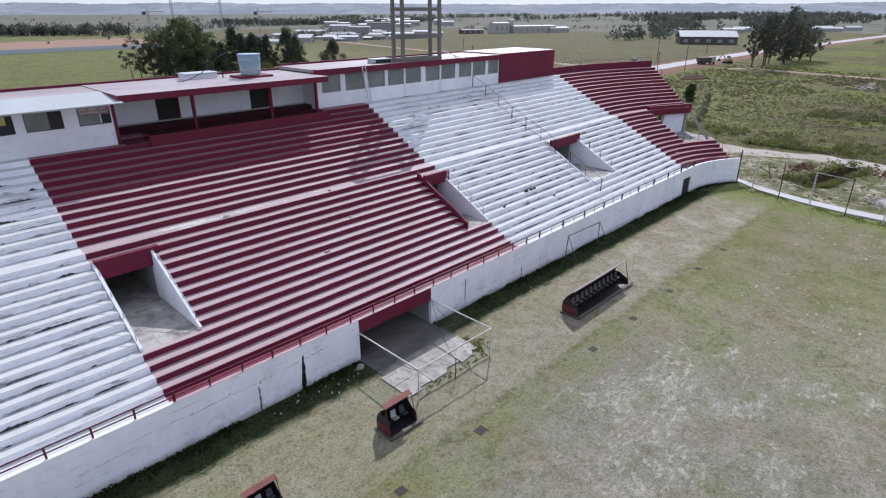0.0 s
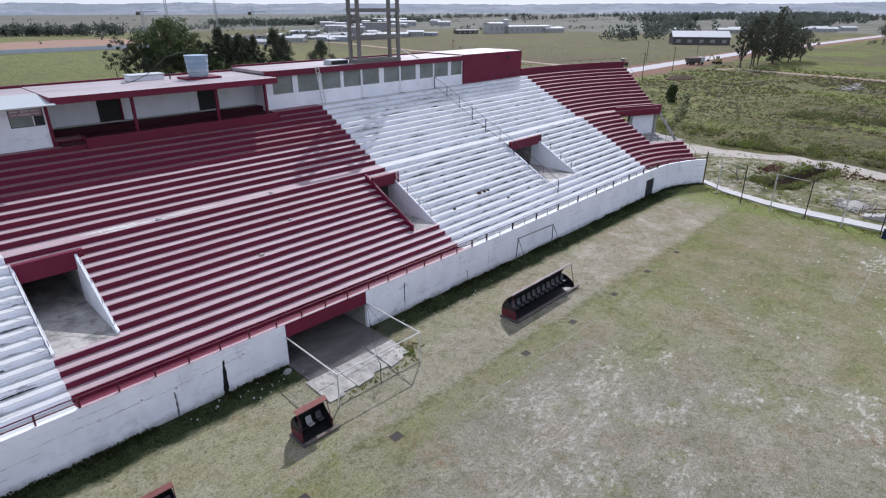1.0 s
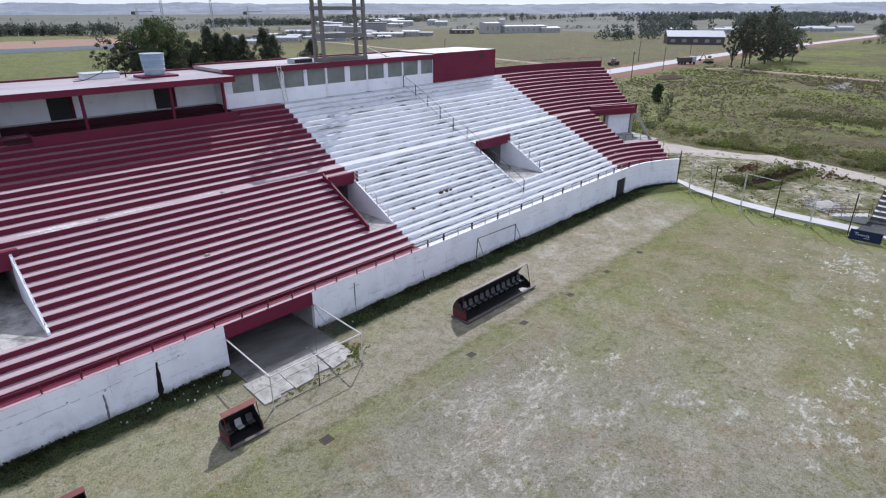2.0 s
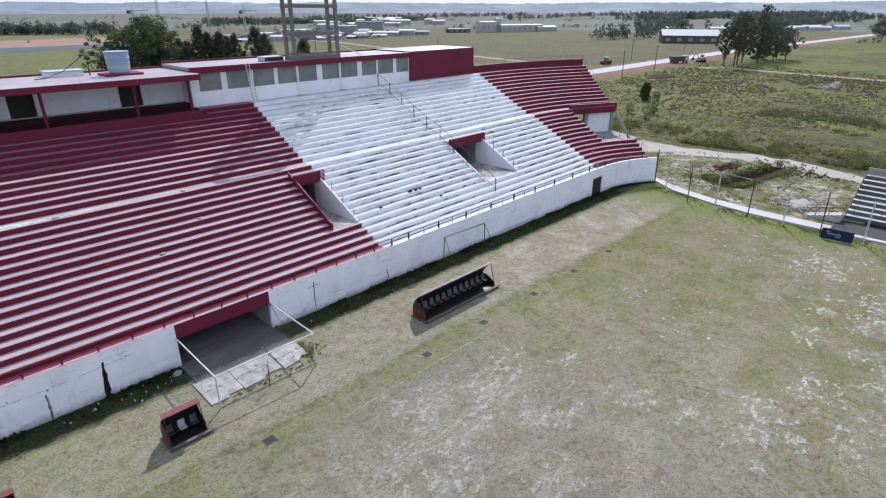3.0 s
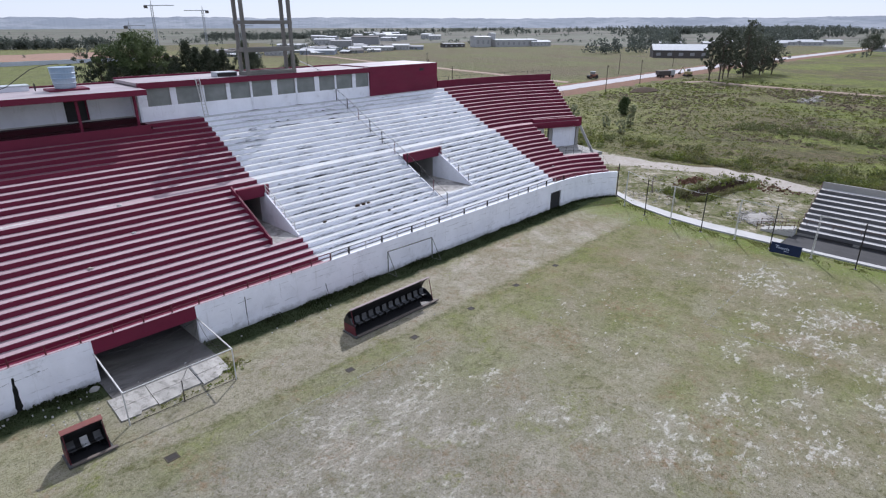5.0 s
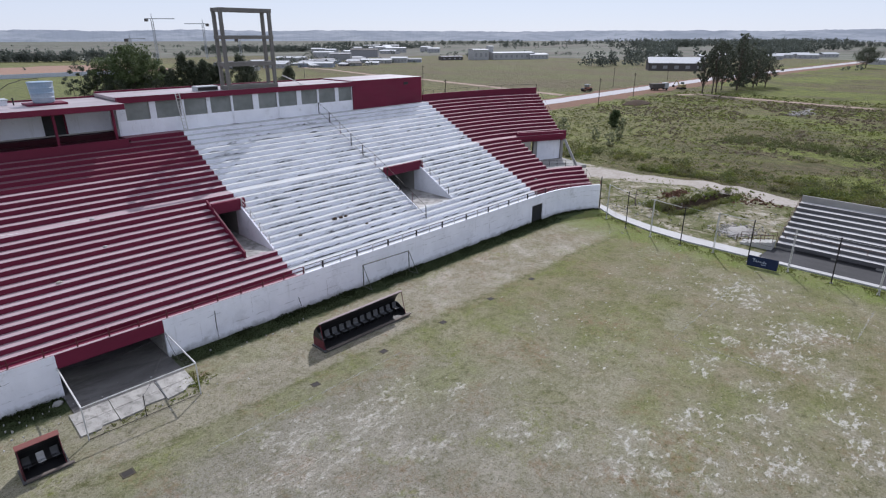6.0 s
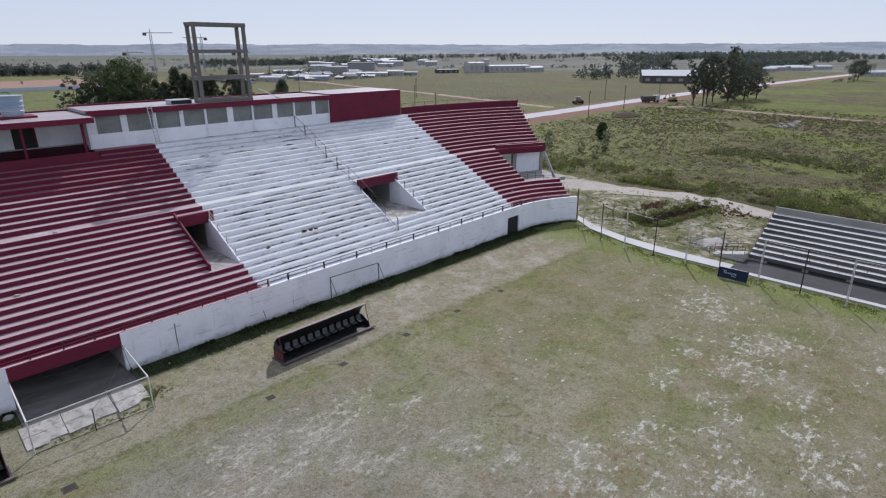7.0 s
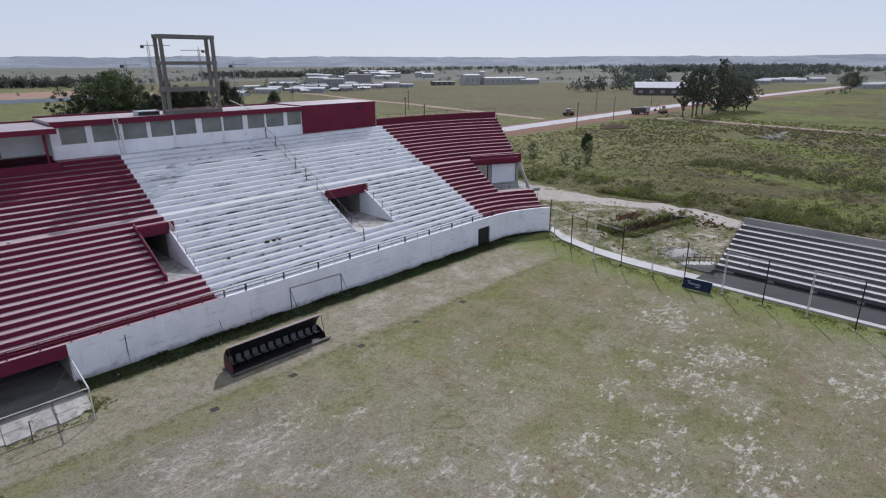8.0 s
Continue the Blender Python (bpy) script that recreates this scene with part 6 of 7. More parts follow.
tree(42.5, 188, 10.0, 3.2, 0.16, 12, 50, 32, "sparse half bare tree behind the stand", M_LEAF_D, crown_from=0.4, puff=0.6)
for i, (x, y, h, s) in enumerate(((73, 190, 12.5, 3.4), (77, 193, 11.0, 3.0), (80.6, 190, 17.0, 3.6), (84.5, 191, 14.5, 3.6), (88.6, 190, 14.5, 3.8), (92, 192, 13.0, 3.2), (96, 193, 13.5, 3.2), (103.5, 190, 16.0, 4.4), (108, 191, 13.0, 4.0), (126, 190, 10.5, 4.2))):
    tree(x, y, h, s * 1.55, 0.22, 64, 70, 50 + i, "dark narrow tree behind the stand", M_LEAF_D, crown_from=0.08, puff=0.6, cone=True)
for i, (x, y, h, s) in enumerate(((57.5, 183, 5.0, 3.0), (75.5, 184, 6.0, 4.0), (82, 184, 4.5, 3.4), (90, 184, 3.6, 4.0))):
    tree(x, y, h, s, 0.12, 20, 36, 150 + i, "low round bush behind the stand", M_SCRUB if i in (0, 3) else M_LEAF, crown_from=0.05)
for i, (x, y, h, s, low) in enumerate(((239, 54.5, 18, 3.6, 0.30), (237, 49.8, 20.5, 3.8, 0.40), (247, 52, 22, 4.2, 0.34), (259, 54, 20.5, 4.4, 0.26), (263, 49, 25, 5.0, 0.10), (271, 51.5, 21.5, 5.4, 0.08), (281, 48, 16.5, 5.6, 0.16), (296, 51, 17.5, 4.6, 0.30), (290, 45.5, 14.5, 5.0, 0.28), (284, 53, 19.5, 4.4, 0.20))):
    tree(x, y, h, s, 0.30, 70, 30, 80 + i, "tall dark eucalyptus beside the road", M_EUC, "roadside eucalyptus", low, 0.46)
tree(127.5, 33.5, 4.9, 1.25, 0.12, 46, 120, 120, "small dense dark tree in the scrub", M_LEAF, crown_from=0.08)
for i, (x, y, h, sp, n) in enumerate(((110.5, 22.8, 5.6, 0.95, 22), (101.5, 20.5, 3.4, 0.9, 14), (104, 34.0, 5.2, 1.0, 20), (106.5, 27.0, 3.2, 0.9, 12))):
    tree(x, y, h, sp, 0.05, n, 34, 121 + i, "thin pale sapling in the scrub", M_PALELEAF, "saplings in the scrub", 0.15)
tree(515, 45, 15, 7.0, 0.35, 44, 110, 122, "round tree on the far side of the road", M_LEAF_D)

# scrub on the field, one sheet of low clumps and one of darker bushes
g, gb = Geo(), Geo()
r = random.Random(5)
for _ in range(9000):
    x, y = 84 + 160 * r.random() ** 1.35, r.uniform(-80, 64)
    n = noise.noise((x * 0.03, y * 0.03, 4))
    if n < -0.45 or abs(x - 224) < 4:
        continue
    s = r.uniform(0.2, 0.7) * (1.0 + 0.9 * max(0, n))
    leaf_cloud(gb if r.random() < 0.15 + 0.5 * max(0, n) else g, (x, y, ground_z(x, y) + s * 0.15), s, 11, 0.12 + 0.0009 * (x - 84), r, 0.4)
# thicker growth beside the track and in belts across the field
for _ in range(900):
    x, y = 85 + 12 * r.random() ** 1.6, r.uniform(-66, 28)
    if noise.noise((x * 0.12, y * 0.12, 9)) < -0.15:
        continue
    s = r.uniform(0.35, 1.3) * (1.25 if noise.noise((x * 0.3, y * 0.3, 2)) > 0.1 else 0.8)
    leaf_cloud(gb if r.random() < 0.55 else g, (x, y, ground_z(x, y) + s * 0.35), s, int(30 + 30 * s), 0.15, r, 0.7)
for _ in range(260):
    t = r.random()
    x, y = 128 - 6 * t * t + r.gauss(0, 3.5), 6 - 52 * t
    s = r.uniform(0.4, 1.4)
    leaf_cloud(gb, (x, y, ground_z(x, y) + s * 0.35), s, 36, 0.19, r, 0.65)
for _ in range(520):
    x, y = r.uniform(96, 225), r.uniform(-75, 58)
    if noise.noise((x * 0.05, y * 0.05, 12)) < 0.1:
        continue
    s = r.uniform(0.4, 1.2)
    leaf_cloud(gb if r.random() < 0.5 else g, (x, y, ground_z(x, y) + s * 0.25), s, 24, 0.20, r, 0.5)
# dry brown brush in drifts
gd = Geo()
for _ in range(5200):
    x, y = r.uniform(98, 222), r.uniform(-85, 60)
    drift = noise.noise((x * 0.028, y * 0.05, 15)) + 0.5 * noise.noise((x * 0.11, y * 0.14, 3)) + 0.004 * (x - 120) - 0.004 * y
    if drift < 0.12:
        continue
    s = r.uniform(0.2, 0.75)
    leaf_cloud(gd, (x, y, ground_z(x, y) + s * 0.2), s, 13, 0.13 + 0.0009 * (x - 84), r, 0.5)
tagged(gd.make("dry_brush", M_DRYBRUSH), "dry brown brush in drifts over the field", "brush", kind="stuff")
# overgrown near end of the ditch
for _ in range(90):
    t = r.random()
    x, y = 62.2 + 3.8 * t + r.gauss(0, 0.6), -7.6 - 3.0 * t + r.gauss(0, 0.6)
    s = r.uniform(0.3, 0.8)
    leaf_cloud(gb if r.random() < 0.6 else g, (x, y, ground_z(x, y) + s * 0.4), s, 34, 0.11, r, 0.8)
# grass hanging over the rims of the ditch
for _ in range(240):
    t, side = r.random(), r.choice((-1.75, -1.6, -1.9, 1.7))
    x, y = 63.0 + 14.6 * t + side * 0.18, -10.3 - 2.6 * t + side + r.gauss(0, 0.25)
    s = r.uniform(0.25, 0.6) * (1.2 if side < 0 else 0.7)
    leaf_cloud(gb if r.random() < 0.35 else g, (x, y, ground_z(x, y) + s * 0.4), s, 26, 0.11, r, 0.7)
for i in range(520):
    x, y = r.uniform(56, 80), r.uniform(-25, 4)
    if noise.noise((x * 0.25, y * 0.25, 6)) < -0.05:
        continue
    leaf_cloud(g, (x, y, ground_z(x, y) + 0.06), r.uniform(0.12, 0.5), 10, 0.10, r, 0.4)
for i in range(200):
    t = r.random()
    x, y = 62.0 + 18.5 * t + r.gauss(0, 1.5), -9.3 - 3.9 * t + r.gauss(0, 1.8)
    if ground_z(x, y) < -0.2:
        continue
    leaf_cloud(g if r.random() < 0.6 else gb, (x, y, ground_z(x, y) + 0.12), r.uniform(0.2, 0.55), 12, 0.14, r, 0.6)
tagged(g.make("scrub", M_SCRUB), "low tangled scrub and reeds over the field", "scrub", kind="stuff")
tagged(gb.make("bushes", M_BUSH), "dark low bushes in belts over the field", "bushes", kind="stuff")

# pale stones strewn in the scrub
g = Geo()
r = random.Random(71)
for i in range(150):
    t = r.random()
    x, y = 186 + 21 * t + r.gauss(0, 1.2), 5.6 + 1.2 * t + r.gauss(0, 1.0 + 0.8 * math.sin(6 * t))
    z, a, s = ground_z(x, y), r.uniform(0, 6.3), r.uniform(0.2, 0.75)
    c0, s0 = math.cos(a) * s, math.sin(a) * s
    base = [(x + c0, y + s0), (x - s0 * 0.7, y + c0 * 0.7), (x - c0, y - s0 * 0.9), (x + s0 * 0.6, y - c0 * 0.7)]
    g.hexa([(u, v, z - 0.1) for u, v in base] + [(u, v, z + r.uniform(0.1, 0.35)) for u, v in base])
tagged(g.make("field_stones", M_RUBBLE), "strewn pale stones in the scrub field", "stones", kind="stuff")

# weeds along the foot of the wall and by the ditch
g = Geo()
r = random.Random(6)
for i in range(1500):
    x = r.uniform(-32, 57)
    if -7 < x < 0.2:
        continue
    y = lift(x, 0, 0)[1] if x < X_WING else None
    if y is None:
        s = (x - X_WING) / 9.0
        x, y = wall_line(min(1, s))
    if noise.noise((x * 0.35, 0.3, 1)) < -0.15:
        continue
    s = r.uniform(0.08, 0.30) * r.random() ** 0.5 + 0.04
    leaf_cloud(g, (x, y - 0.06 - r.random() ** 2 * 0.7, s * 0.35), s, 12, 0.085, r, 0.7)
tagged(g.make("weeds", M_WEED), "ragged green weeds at the foot of walls", "weeds", kind="stuff")

# bright weeds in the broken edge of the slab
g = Geo()
for i in range(70):
    x, y = r.gauss(0.15, 0.45), r.gauss(-4.6, 0.55)
    leaf_cloud(g, (x, y, 0.05), 0.16, 12, 0.06, r, 0.6)
for i in range(60):
    x, y = r.uniform(-7.0, 0.0), -5.45 - abs(r.gauss(0, 0.25))
    leaf_cloud(g, (x, y, 0.03), 0.11, 9, 0.05, r, 0.6)
tagged(g.make("slab_weeds", M_SCRUB), "yellow green weeds round the broken slab edge", "weeds", kind="stuff")

# uncut grass in a band along the wall, its colour holding the wall's shade
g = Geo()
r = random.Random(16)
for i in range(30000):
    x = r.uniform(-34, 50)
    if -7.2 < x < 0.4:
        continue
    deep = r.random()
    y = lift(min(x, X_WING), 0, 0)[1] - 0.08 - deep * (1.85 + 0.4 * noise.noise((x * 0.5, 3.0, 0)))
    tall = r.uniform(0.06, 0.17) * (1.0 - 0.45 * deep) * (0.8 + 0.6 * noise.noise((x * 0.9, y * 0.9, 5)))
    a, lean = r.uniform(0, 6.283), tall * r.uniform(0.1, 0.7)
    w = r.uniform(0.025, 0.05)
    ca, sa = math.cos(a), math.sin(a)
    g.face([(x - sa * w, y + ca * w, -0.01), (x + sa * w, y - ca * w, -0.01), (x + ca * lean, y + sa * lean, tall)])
tagged(g.make("long_grass", M_WEED), "uncut grass along the wall foot, wall shadow in its dark green", "grass", kind="stuff")

# short dry tussocks all over the pitch
M_TURF = leaf_material("turf_blades", (0.16, 0.165, 0.07), (0.34, 0.31, 0.20), (0.24, 0.235, 0.12))
g = Geo()
r = random.Random(23)
for i in range(22000):
    x = -30 + 82 * r.random()
    y = -2.4 - 45 * r.random()
    if noise.noise((x * 0.22, y * 0.22, 8)) + 0.6 * noise.noise((x * 0.8, y * 0.8, 2)) < -0.15 or (-7.4 < x < 0.3 and y > -5.6):
        continue
    s = r.uniform(0.025, 0.075)
    for _ in range(3):
        a, tall = r.uniform(0, 6.283), s * r.uniform(0.4, 0.9)
        ca, sa = math.cos(a), math.sin(a)
        bx, by = x + ca * s * 0.4, y + sa * s * 0.4
        w = s * 0.45
        g.face([(bx - sa * w, by + ca * w, -0.01), (bx + sa * w, by - ca * w, -0.01), (bx + ca * s * 0.8, by + sa * s * 0.8, tall)])
tagged(g.make("tussocks", M_TURF), "short dry grass tussocks scattered over the worn pitch", "grass", kind="stuff")

# longer green grass along the path behind the goal line
g = Geo()
r = random.Random(61)
for i in range(9000):
    y = r.uniform(-48, -4)
    base = 51.9 if y < -17 else 51.9 + (y + 17) * 0.33
    x = base - 0.1 - abs(r.gauss(0, 1.0))
    if noise.noise((x * 0.6, y * 0.6, 4)) < -0.12:
        continue
    tall, a = r.uniform(0.06, 0.2), r.uniform(0, 6.283)
    w, lean = r.uniform(0.02, 0.045), tall * r.uniform(0.2, 0.8)
    ca, sa = math.cos(a), math.sin(a)
    g.face([(x - sa * w, y + ca * w, -0.01), (x + sa * w, y - ca * w, -0.01), (x + ca * lean, y + sa * lean, tall)])
tagged(g.make("verge_grass", M_SCRUB), "longer bright green grass along the concrete path", "grass", kind="stuff")

# litter on the grass
g = Geo()
r = random.Random(41)
for cx, cy, sx, sy, count in ((-8.5, -2.4, 1.6, 1.0, 20), (-2.5, -5.9, 2.4, 0.6, 14), (50.5, -9.5, 1.6, 2.4, 26), (6.0, -2.0, 6.0, 0.5, 16), (20.0, -14.0, 12.0, 5.0, 12), (-11.0, -1.1, 2.5, 0.5, 14)):
    for _ in range(count):
        x, y, s, a = r.gauss(cx, sx), r.gauss(cy, sy), r.uniform(0.02, 0.08), r.uniform(0, 6.3)
        if y > -0.3:
            continue
        c0, s0 = math.cos(a) * s, math.sin(a) * s
        base = [(x + c0, y + s0), (x - s0 * 0.6, y + c0 * 0.6), (x - c0, y - s0), (x + s0 * 0.6, y - c0 * 0.6)]
        rest = 0.10 if y > -2.2 else 0.03
        g.hexa([(u, v, -0.02) for u, v in base] + [(u, v, rest + r.uniform(0, 0.04)) for u, v in base])
tagged(g.make("litter", M_CONC_W), "scraps of pale litter lying in the grass", "litter", kind="stuff")

# pale rubble heap by the stairs
g = Geo()
r = random.Random(12)
for cx, cy, sx, sy, count in ((67.0, -9.0, 6.0, 6.0, 200), (63.9, -6.3, 0.9, 0.7, 60), (75.5, -8.6, 1.2, 0.6, 30), (59.5, -4.5, 1.5, 2.0, 60)):
    for _ in range(count):
        x, y = r.gauss(cx, sx), r.gauss(cy, sy)
        z, a, s = ground_z(x, y), r.uniform(0, 6.3), r.uniform(0.04, 0.16)
        if x < 57.5 or z < -0.2:
            continue
        c0, s0 = math.cos(a) * s, math.sin(a) * s
        base = [(x + c0, y + s0), (x - s0 * 0.7, y + c0 * 0.7), (x - c0, y - s0 * 0.9), (x + s0 * 0.6, y - c0 * 0.7)]
        g.hexa([(u, v, z - 0.06) for u, v in base] + [(u, v, z + r.uniform(0.03, 0.1)) for u, v in base])
for _ in range(420):
    x, y = r.gauss(60.6, 1.5), r.gauss(-19.9, 1.1)
    z, a, s = ground_z(x, y), r.uniform(0, 6.3), r.uniform(0.05, 0.2)
    c0, s0 = math.cos(a) * s, math.sin(a) * s
    t0 = r.uniform(0.03, 0.12)
    base = [(x + c0, y + s0), (x - s0 * 0.7, y + c0 * 0.7), (x - c0, y - s0 * 0.9), (x + s0 * 0.6, y - c0 * 0.7)]
    g.hexa([(px_, py_, z - 0.1) for px_, py_ in base] + [(px_, py_, z + t0 + r.uniform(0, 0.08)) for px_, py_ in base])
tagged(g.make("rubble_scatter", M_RUBBLE), "pale broken rubble strewn on the rough ground", "rubble", kind="stuff")

# low spread heap of pale sand under the rubble
g = Geo()
r = random.Random(52)
rings = []
for zz, f in ((-0.1, 1.0), (0.05, 0.86), (0.13, 0.6), (0.18, 0.25)):
    rings.append([(61.0 + 2.6 * f * r.uniform(0.75, 1.2) * math.cos(a * math.pi / 9), -19.8 + 1.7 * f * r.uniform(0.75, 1.2) * math.sin(a * math.pi / 9), ground_z(61.0, -19.8) + zz) for a in range(18)])
g.loft(rings, [0] * 18)
tagged(g.make("sand_heap", M_RUBBLE, smooth=True), "low spread heap of pale sand and mortar rubble", "heap", kind="stuff")

# dead branch and red spoil lumps on the rough ground
branch = thing("dead_branch", "bare twisted dead branch lying on rough ground", "branch", (63.5, -5.0, 0))
zb = ground_z(63.5, -5.0)
g = Geo()
for p, q, r0, r1 in (((62.4, -5.6, zb), (63.3, -5.0, zb + 0.7), 0.12, 0.09), ((63.3, -5.0, zb + 0.7), (65.2, -4.2, zb + 1.6), 0.09, 0.05), ((63.3, -5.0, zb + 0.7), (62.6, -3.9, zb + 1.3), 0.07, 0.03), ((64.2, -4.6, zb + 1.15), (65.6, -5.4, zb + 1.2), 0.06, 0.02), ((65.2, -4.2, zb + 1.6), (66.6, -3.9, zb + 1.5), 0.05, 0.02), ((62.6, -3.9, zb + 1.3), (61.6, -3.6, zb + 1.1), 0.03, 0.015)):
    g.tube(p, q, r0, r1, 6)
g.make("limb", M_BARK, branch)
g = Geo()
for _ in range(90):
    x, y = r.gauss(76.0, 1.6), r.gauss(-17.2, 1.6)
    s = r.uniform(0.06, 0.26)
    leaf_cloud(g, (x, y, ground_z(x, y) + 0.05), s, 5, s, r, 0.4)
for _ in range(160):
    x, y = r.gauss(71.5, 1.5), r.gauss(-7.2, 0.7)
    s = r.uniform(0.08, 0.3)
    leaf_cloud(g, (x, y, ground_z(x, y) + 0.08), s, 5, s, r, 0.5)
tagged(g.make("spoil", M_REDSOIL), "clods of dug red earth beside the ditch", "soil", kind="stuff")

# far belts of trees
g = Geo()
r = random.Random(8)
BELTS = [(60, 640, 165, 560, 11, 190), (170, 600, 330, 700, 7, 60), (330, 700, 760, 800, 9, 130), (250, 420, 330, 470, 6, 30), (392, 200, 458, 181, 11, 30), (550, 214, 610, 205, 15, 10), (1025, 295, 1045, 280, 22, 6), (1060, 255, 1080, 240, 20, 8), (1095, 218, 1135, 172, 12, 22), (470, 52, 485, 50, 5, 6), (560, 150, 980, 190, 13, 140), (760, 230, 1500, 330, 16, 240), (900, 70, 1500, 60, 15, 160)]
WOODS = [(1000, 520, 1900, 300, 13, 260), (1300, 250, 2200, -100, 13, 260), (700, 950, 1500, 1100, 11, 200), (1500, 820, 2300, 400, 15, 300), (380, 845, 490, 715, 10, 240), (490, 715, 800, 800, 8, 220), (640, 260, 1000, 420, 13, 110), (900, 420, 1700, 560, 15, 170), (500, 232, 680, 262, 12, 40), (460, 420, 700, 330, 5, 50), (900, 700, 1700, 900, 12, 120), (600, 900, 1000, 1300, 10, 80), (-40, 590, 60, 640, 11, 60)]
for x0, y0, x1, y1, h, n in BELTS + WOODS:
    for i in range(n):
        t = r.random()
        x, y = x0 + (x1 - x0) * t + r.gauss(0, 6), y0 + (y1 - y0) * t + r.gauss(0, 6)
        hh = h * r.uniform(0.55, 1.1)
        for q in range(3):
            leaf_cloud(g, (x + r.gauss(0, hh * 0.12), y + r.gauss(0, hh * 0.12), hh * (0.35 + 0.22 * q) - 0.6), hh * 0.3, 12, hh * 0.11, r, 0.9)
for _ in range(150):
    x, y = r.uniform(175, 350), r.uniform(330, 430)
    hh = r.uniform(2.5, 6)
    leaf_cloud(g, (x, y, hh * 0.4 - 0.6), hh * 0.5, 16, hh * 0.13, r, 0.8)
for _ in range(420):
    x, y = r.uniform(-60, 1500), r.uniform(330, 1500)
    if x + y < 520 or noise.noise((x * 0.006, y * 0.006, 2)) < 0.0:
        continue
    hh = r.uniform(3, 9)
    for q in range(2):
        leaf_cloud(g, (x + r.gauss(0, hh * 0.3), y + r.gauss(0, hh * 0.3), hh * (0.3 + 0.25 * q) - 0.6), hh * 0.35, 10, hh * 0.13, r, 0.8)
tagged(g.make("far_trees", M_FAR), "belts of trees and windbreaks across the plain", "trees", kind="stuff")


# ---- buildings on the plain ----
M_FARWHITE = plain("pale_render", (0.46, 0.46, 0.46), 0.8)
M_FARROOF = plain("white_sheet_roof", (0.50, 0.52, 0.54), 0.7)
M_FARDARK = plain("dark_wall", (0.10, 0.09, 0.085), 0.8)
M_FARBLUE = plain("blue_grey_wall", (0.34, 0.38, 0.45), 0.8)
M_FARGREY = plain("grey_wall", (0.32, 0.32, 0.33), 0.8)


def house(name, label, x, y, w, d, h, rot, wall, roof, rise=1.2, wins=4):
    ob = thing(name, label, "building", group="buildings on the plain")
    Geo().box(-w / 2, w / 2, -d / 2, d / 2, -1.5, h).make("shell", wall, ob)
    e = 0.4
    prof = [(-d / 2 - e, h), (0, h + rise), (d / 2 + e, h), (d / 2 + e, h - 0.25), (0, h + rise - 0.25), (-d / 2 - e, h - 0.25)]
    Geo().loft([[(xx, yy, zz) for yy, zz in prof] for xx in (-w / 2 - e, w / 2 + e)], [0] * 6).make("roof", roof, ob)
    for i in range(wins):
        cx = -w / 2 + w * (i + 0.5) / wins
        Geo().box(cx - w / wins * 0.2, cx + w / wins * 0.2, -d / 2 - 0.06, -d / 2 - 0.01, h * 0.35, h * 0.7).make("window", M_FARGREY, ob)
    ob.matrix_basis = pose(x, y, -0.6, 0, 0, rot)
    return ob


house("shed", "long dark shed with a white sheet roof", 395, 135, 36, 18, 5.6, -58, M_FARDARK, M_FARROOF, 3.6, 5)
house("factory", "white flat factory on the plain", 470, 338, 46, 18, 7, -25, M_FARWHITE, M_FARROOF, 0.8, 8)
house("factory_hall", "white factory hall with a raised end", 437, 352, 16, 14, 10, -25, M_FARWHITE, M_FARROOF, 0.8, 3)
house("factory_tower", "narrow pale silo block of the factory", 452, 350, 5, 6, 13, -25, M_FARWHITE, M_FARROOF, 0.5, 2)
house("factory_store", "low white store beside the factory", 492, 322, 22, 12, 5, -20, M_FARWHITE, M_FARROOF, 1.4, 5)
house("factory_annex", "low grey annex beside the factory", 412, 366, 22, 9, 4, -25, M_FARDARK, M_FARGREY, 0.6, 4)
rb = random.Random(77)
for x, y, w, d, h, wall, roof in ((216, 357, 16, 9, 3.6, M_FARWHITE, M_FARROOF), (287, 451, 26, 12, 4.0, M_FARWHITE, M_FARROOF), (245, 347, 26, 11, 3.6, M_FARBLUE, M_FARROOF), (368, 516, 22, 12, 6.0, M_FARWHITE, M_FARROOF), (337, 443, 20, 12, 6.5, M_FARGREY, M_FARGREY), (405, 492, 30, 14, 8.5, M_FARGREY, M_FARDARK), (319, 366, 26, 10, 3.4, M_FARWHITE, M_FARROOF), (340, 360, 14, 10, 4.6, M_FARWHITE, M_FARROOF), (355, 357, 13, 9, 3.2, M_FARBLUE, M_FARGREY), (660, 770, 60, 20, 7.0, M_FARWHITE, M_FARROOF), (575, 665, 40, 18, 6.0, M_FARWHITE, M_FARROOF)):
    house("warehouse", "low pale warehouse on the plain", x, y, w, d, h, -46, wall, roof, 1.0, 5)
for i in range(30):
    t = i / 29
    x, y = 180 + 165 * t + rb.uniform(-14, 14), 360 + rb.uniform(-24, 62)
    house("warehouse", "low pale warehouse on the plain", x, y, rb.uniform(6, 17), rb.uniform(6, 10), rb.choice((2.2, 2.6, 3.0, 3.6)), -40 + rb.uniform(-50, 50), rb.choice([M_FARWHITE, M_FARGREY, M_FARGREY, M_FARBLUE, M_FARDARK]), rb.choice([M_FARROOF, M_FARROOF, M_FARGREY, M_FARDARK]), rb.uniform(0.5, 1.6), 3)
for i in range(14):
    x, y = 430 + rb.uniform(0, 200), 600 + rb.uniform(-60, 120)
    house("warehouse", "low pale warehouse on the plain", x, y, rb.uniform(10, 30), 12, rb.uniform(4, 7), -40 + rb.uniform(-40, 40), M_FARWHITE, M_FARROOF, 1.2, 4)
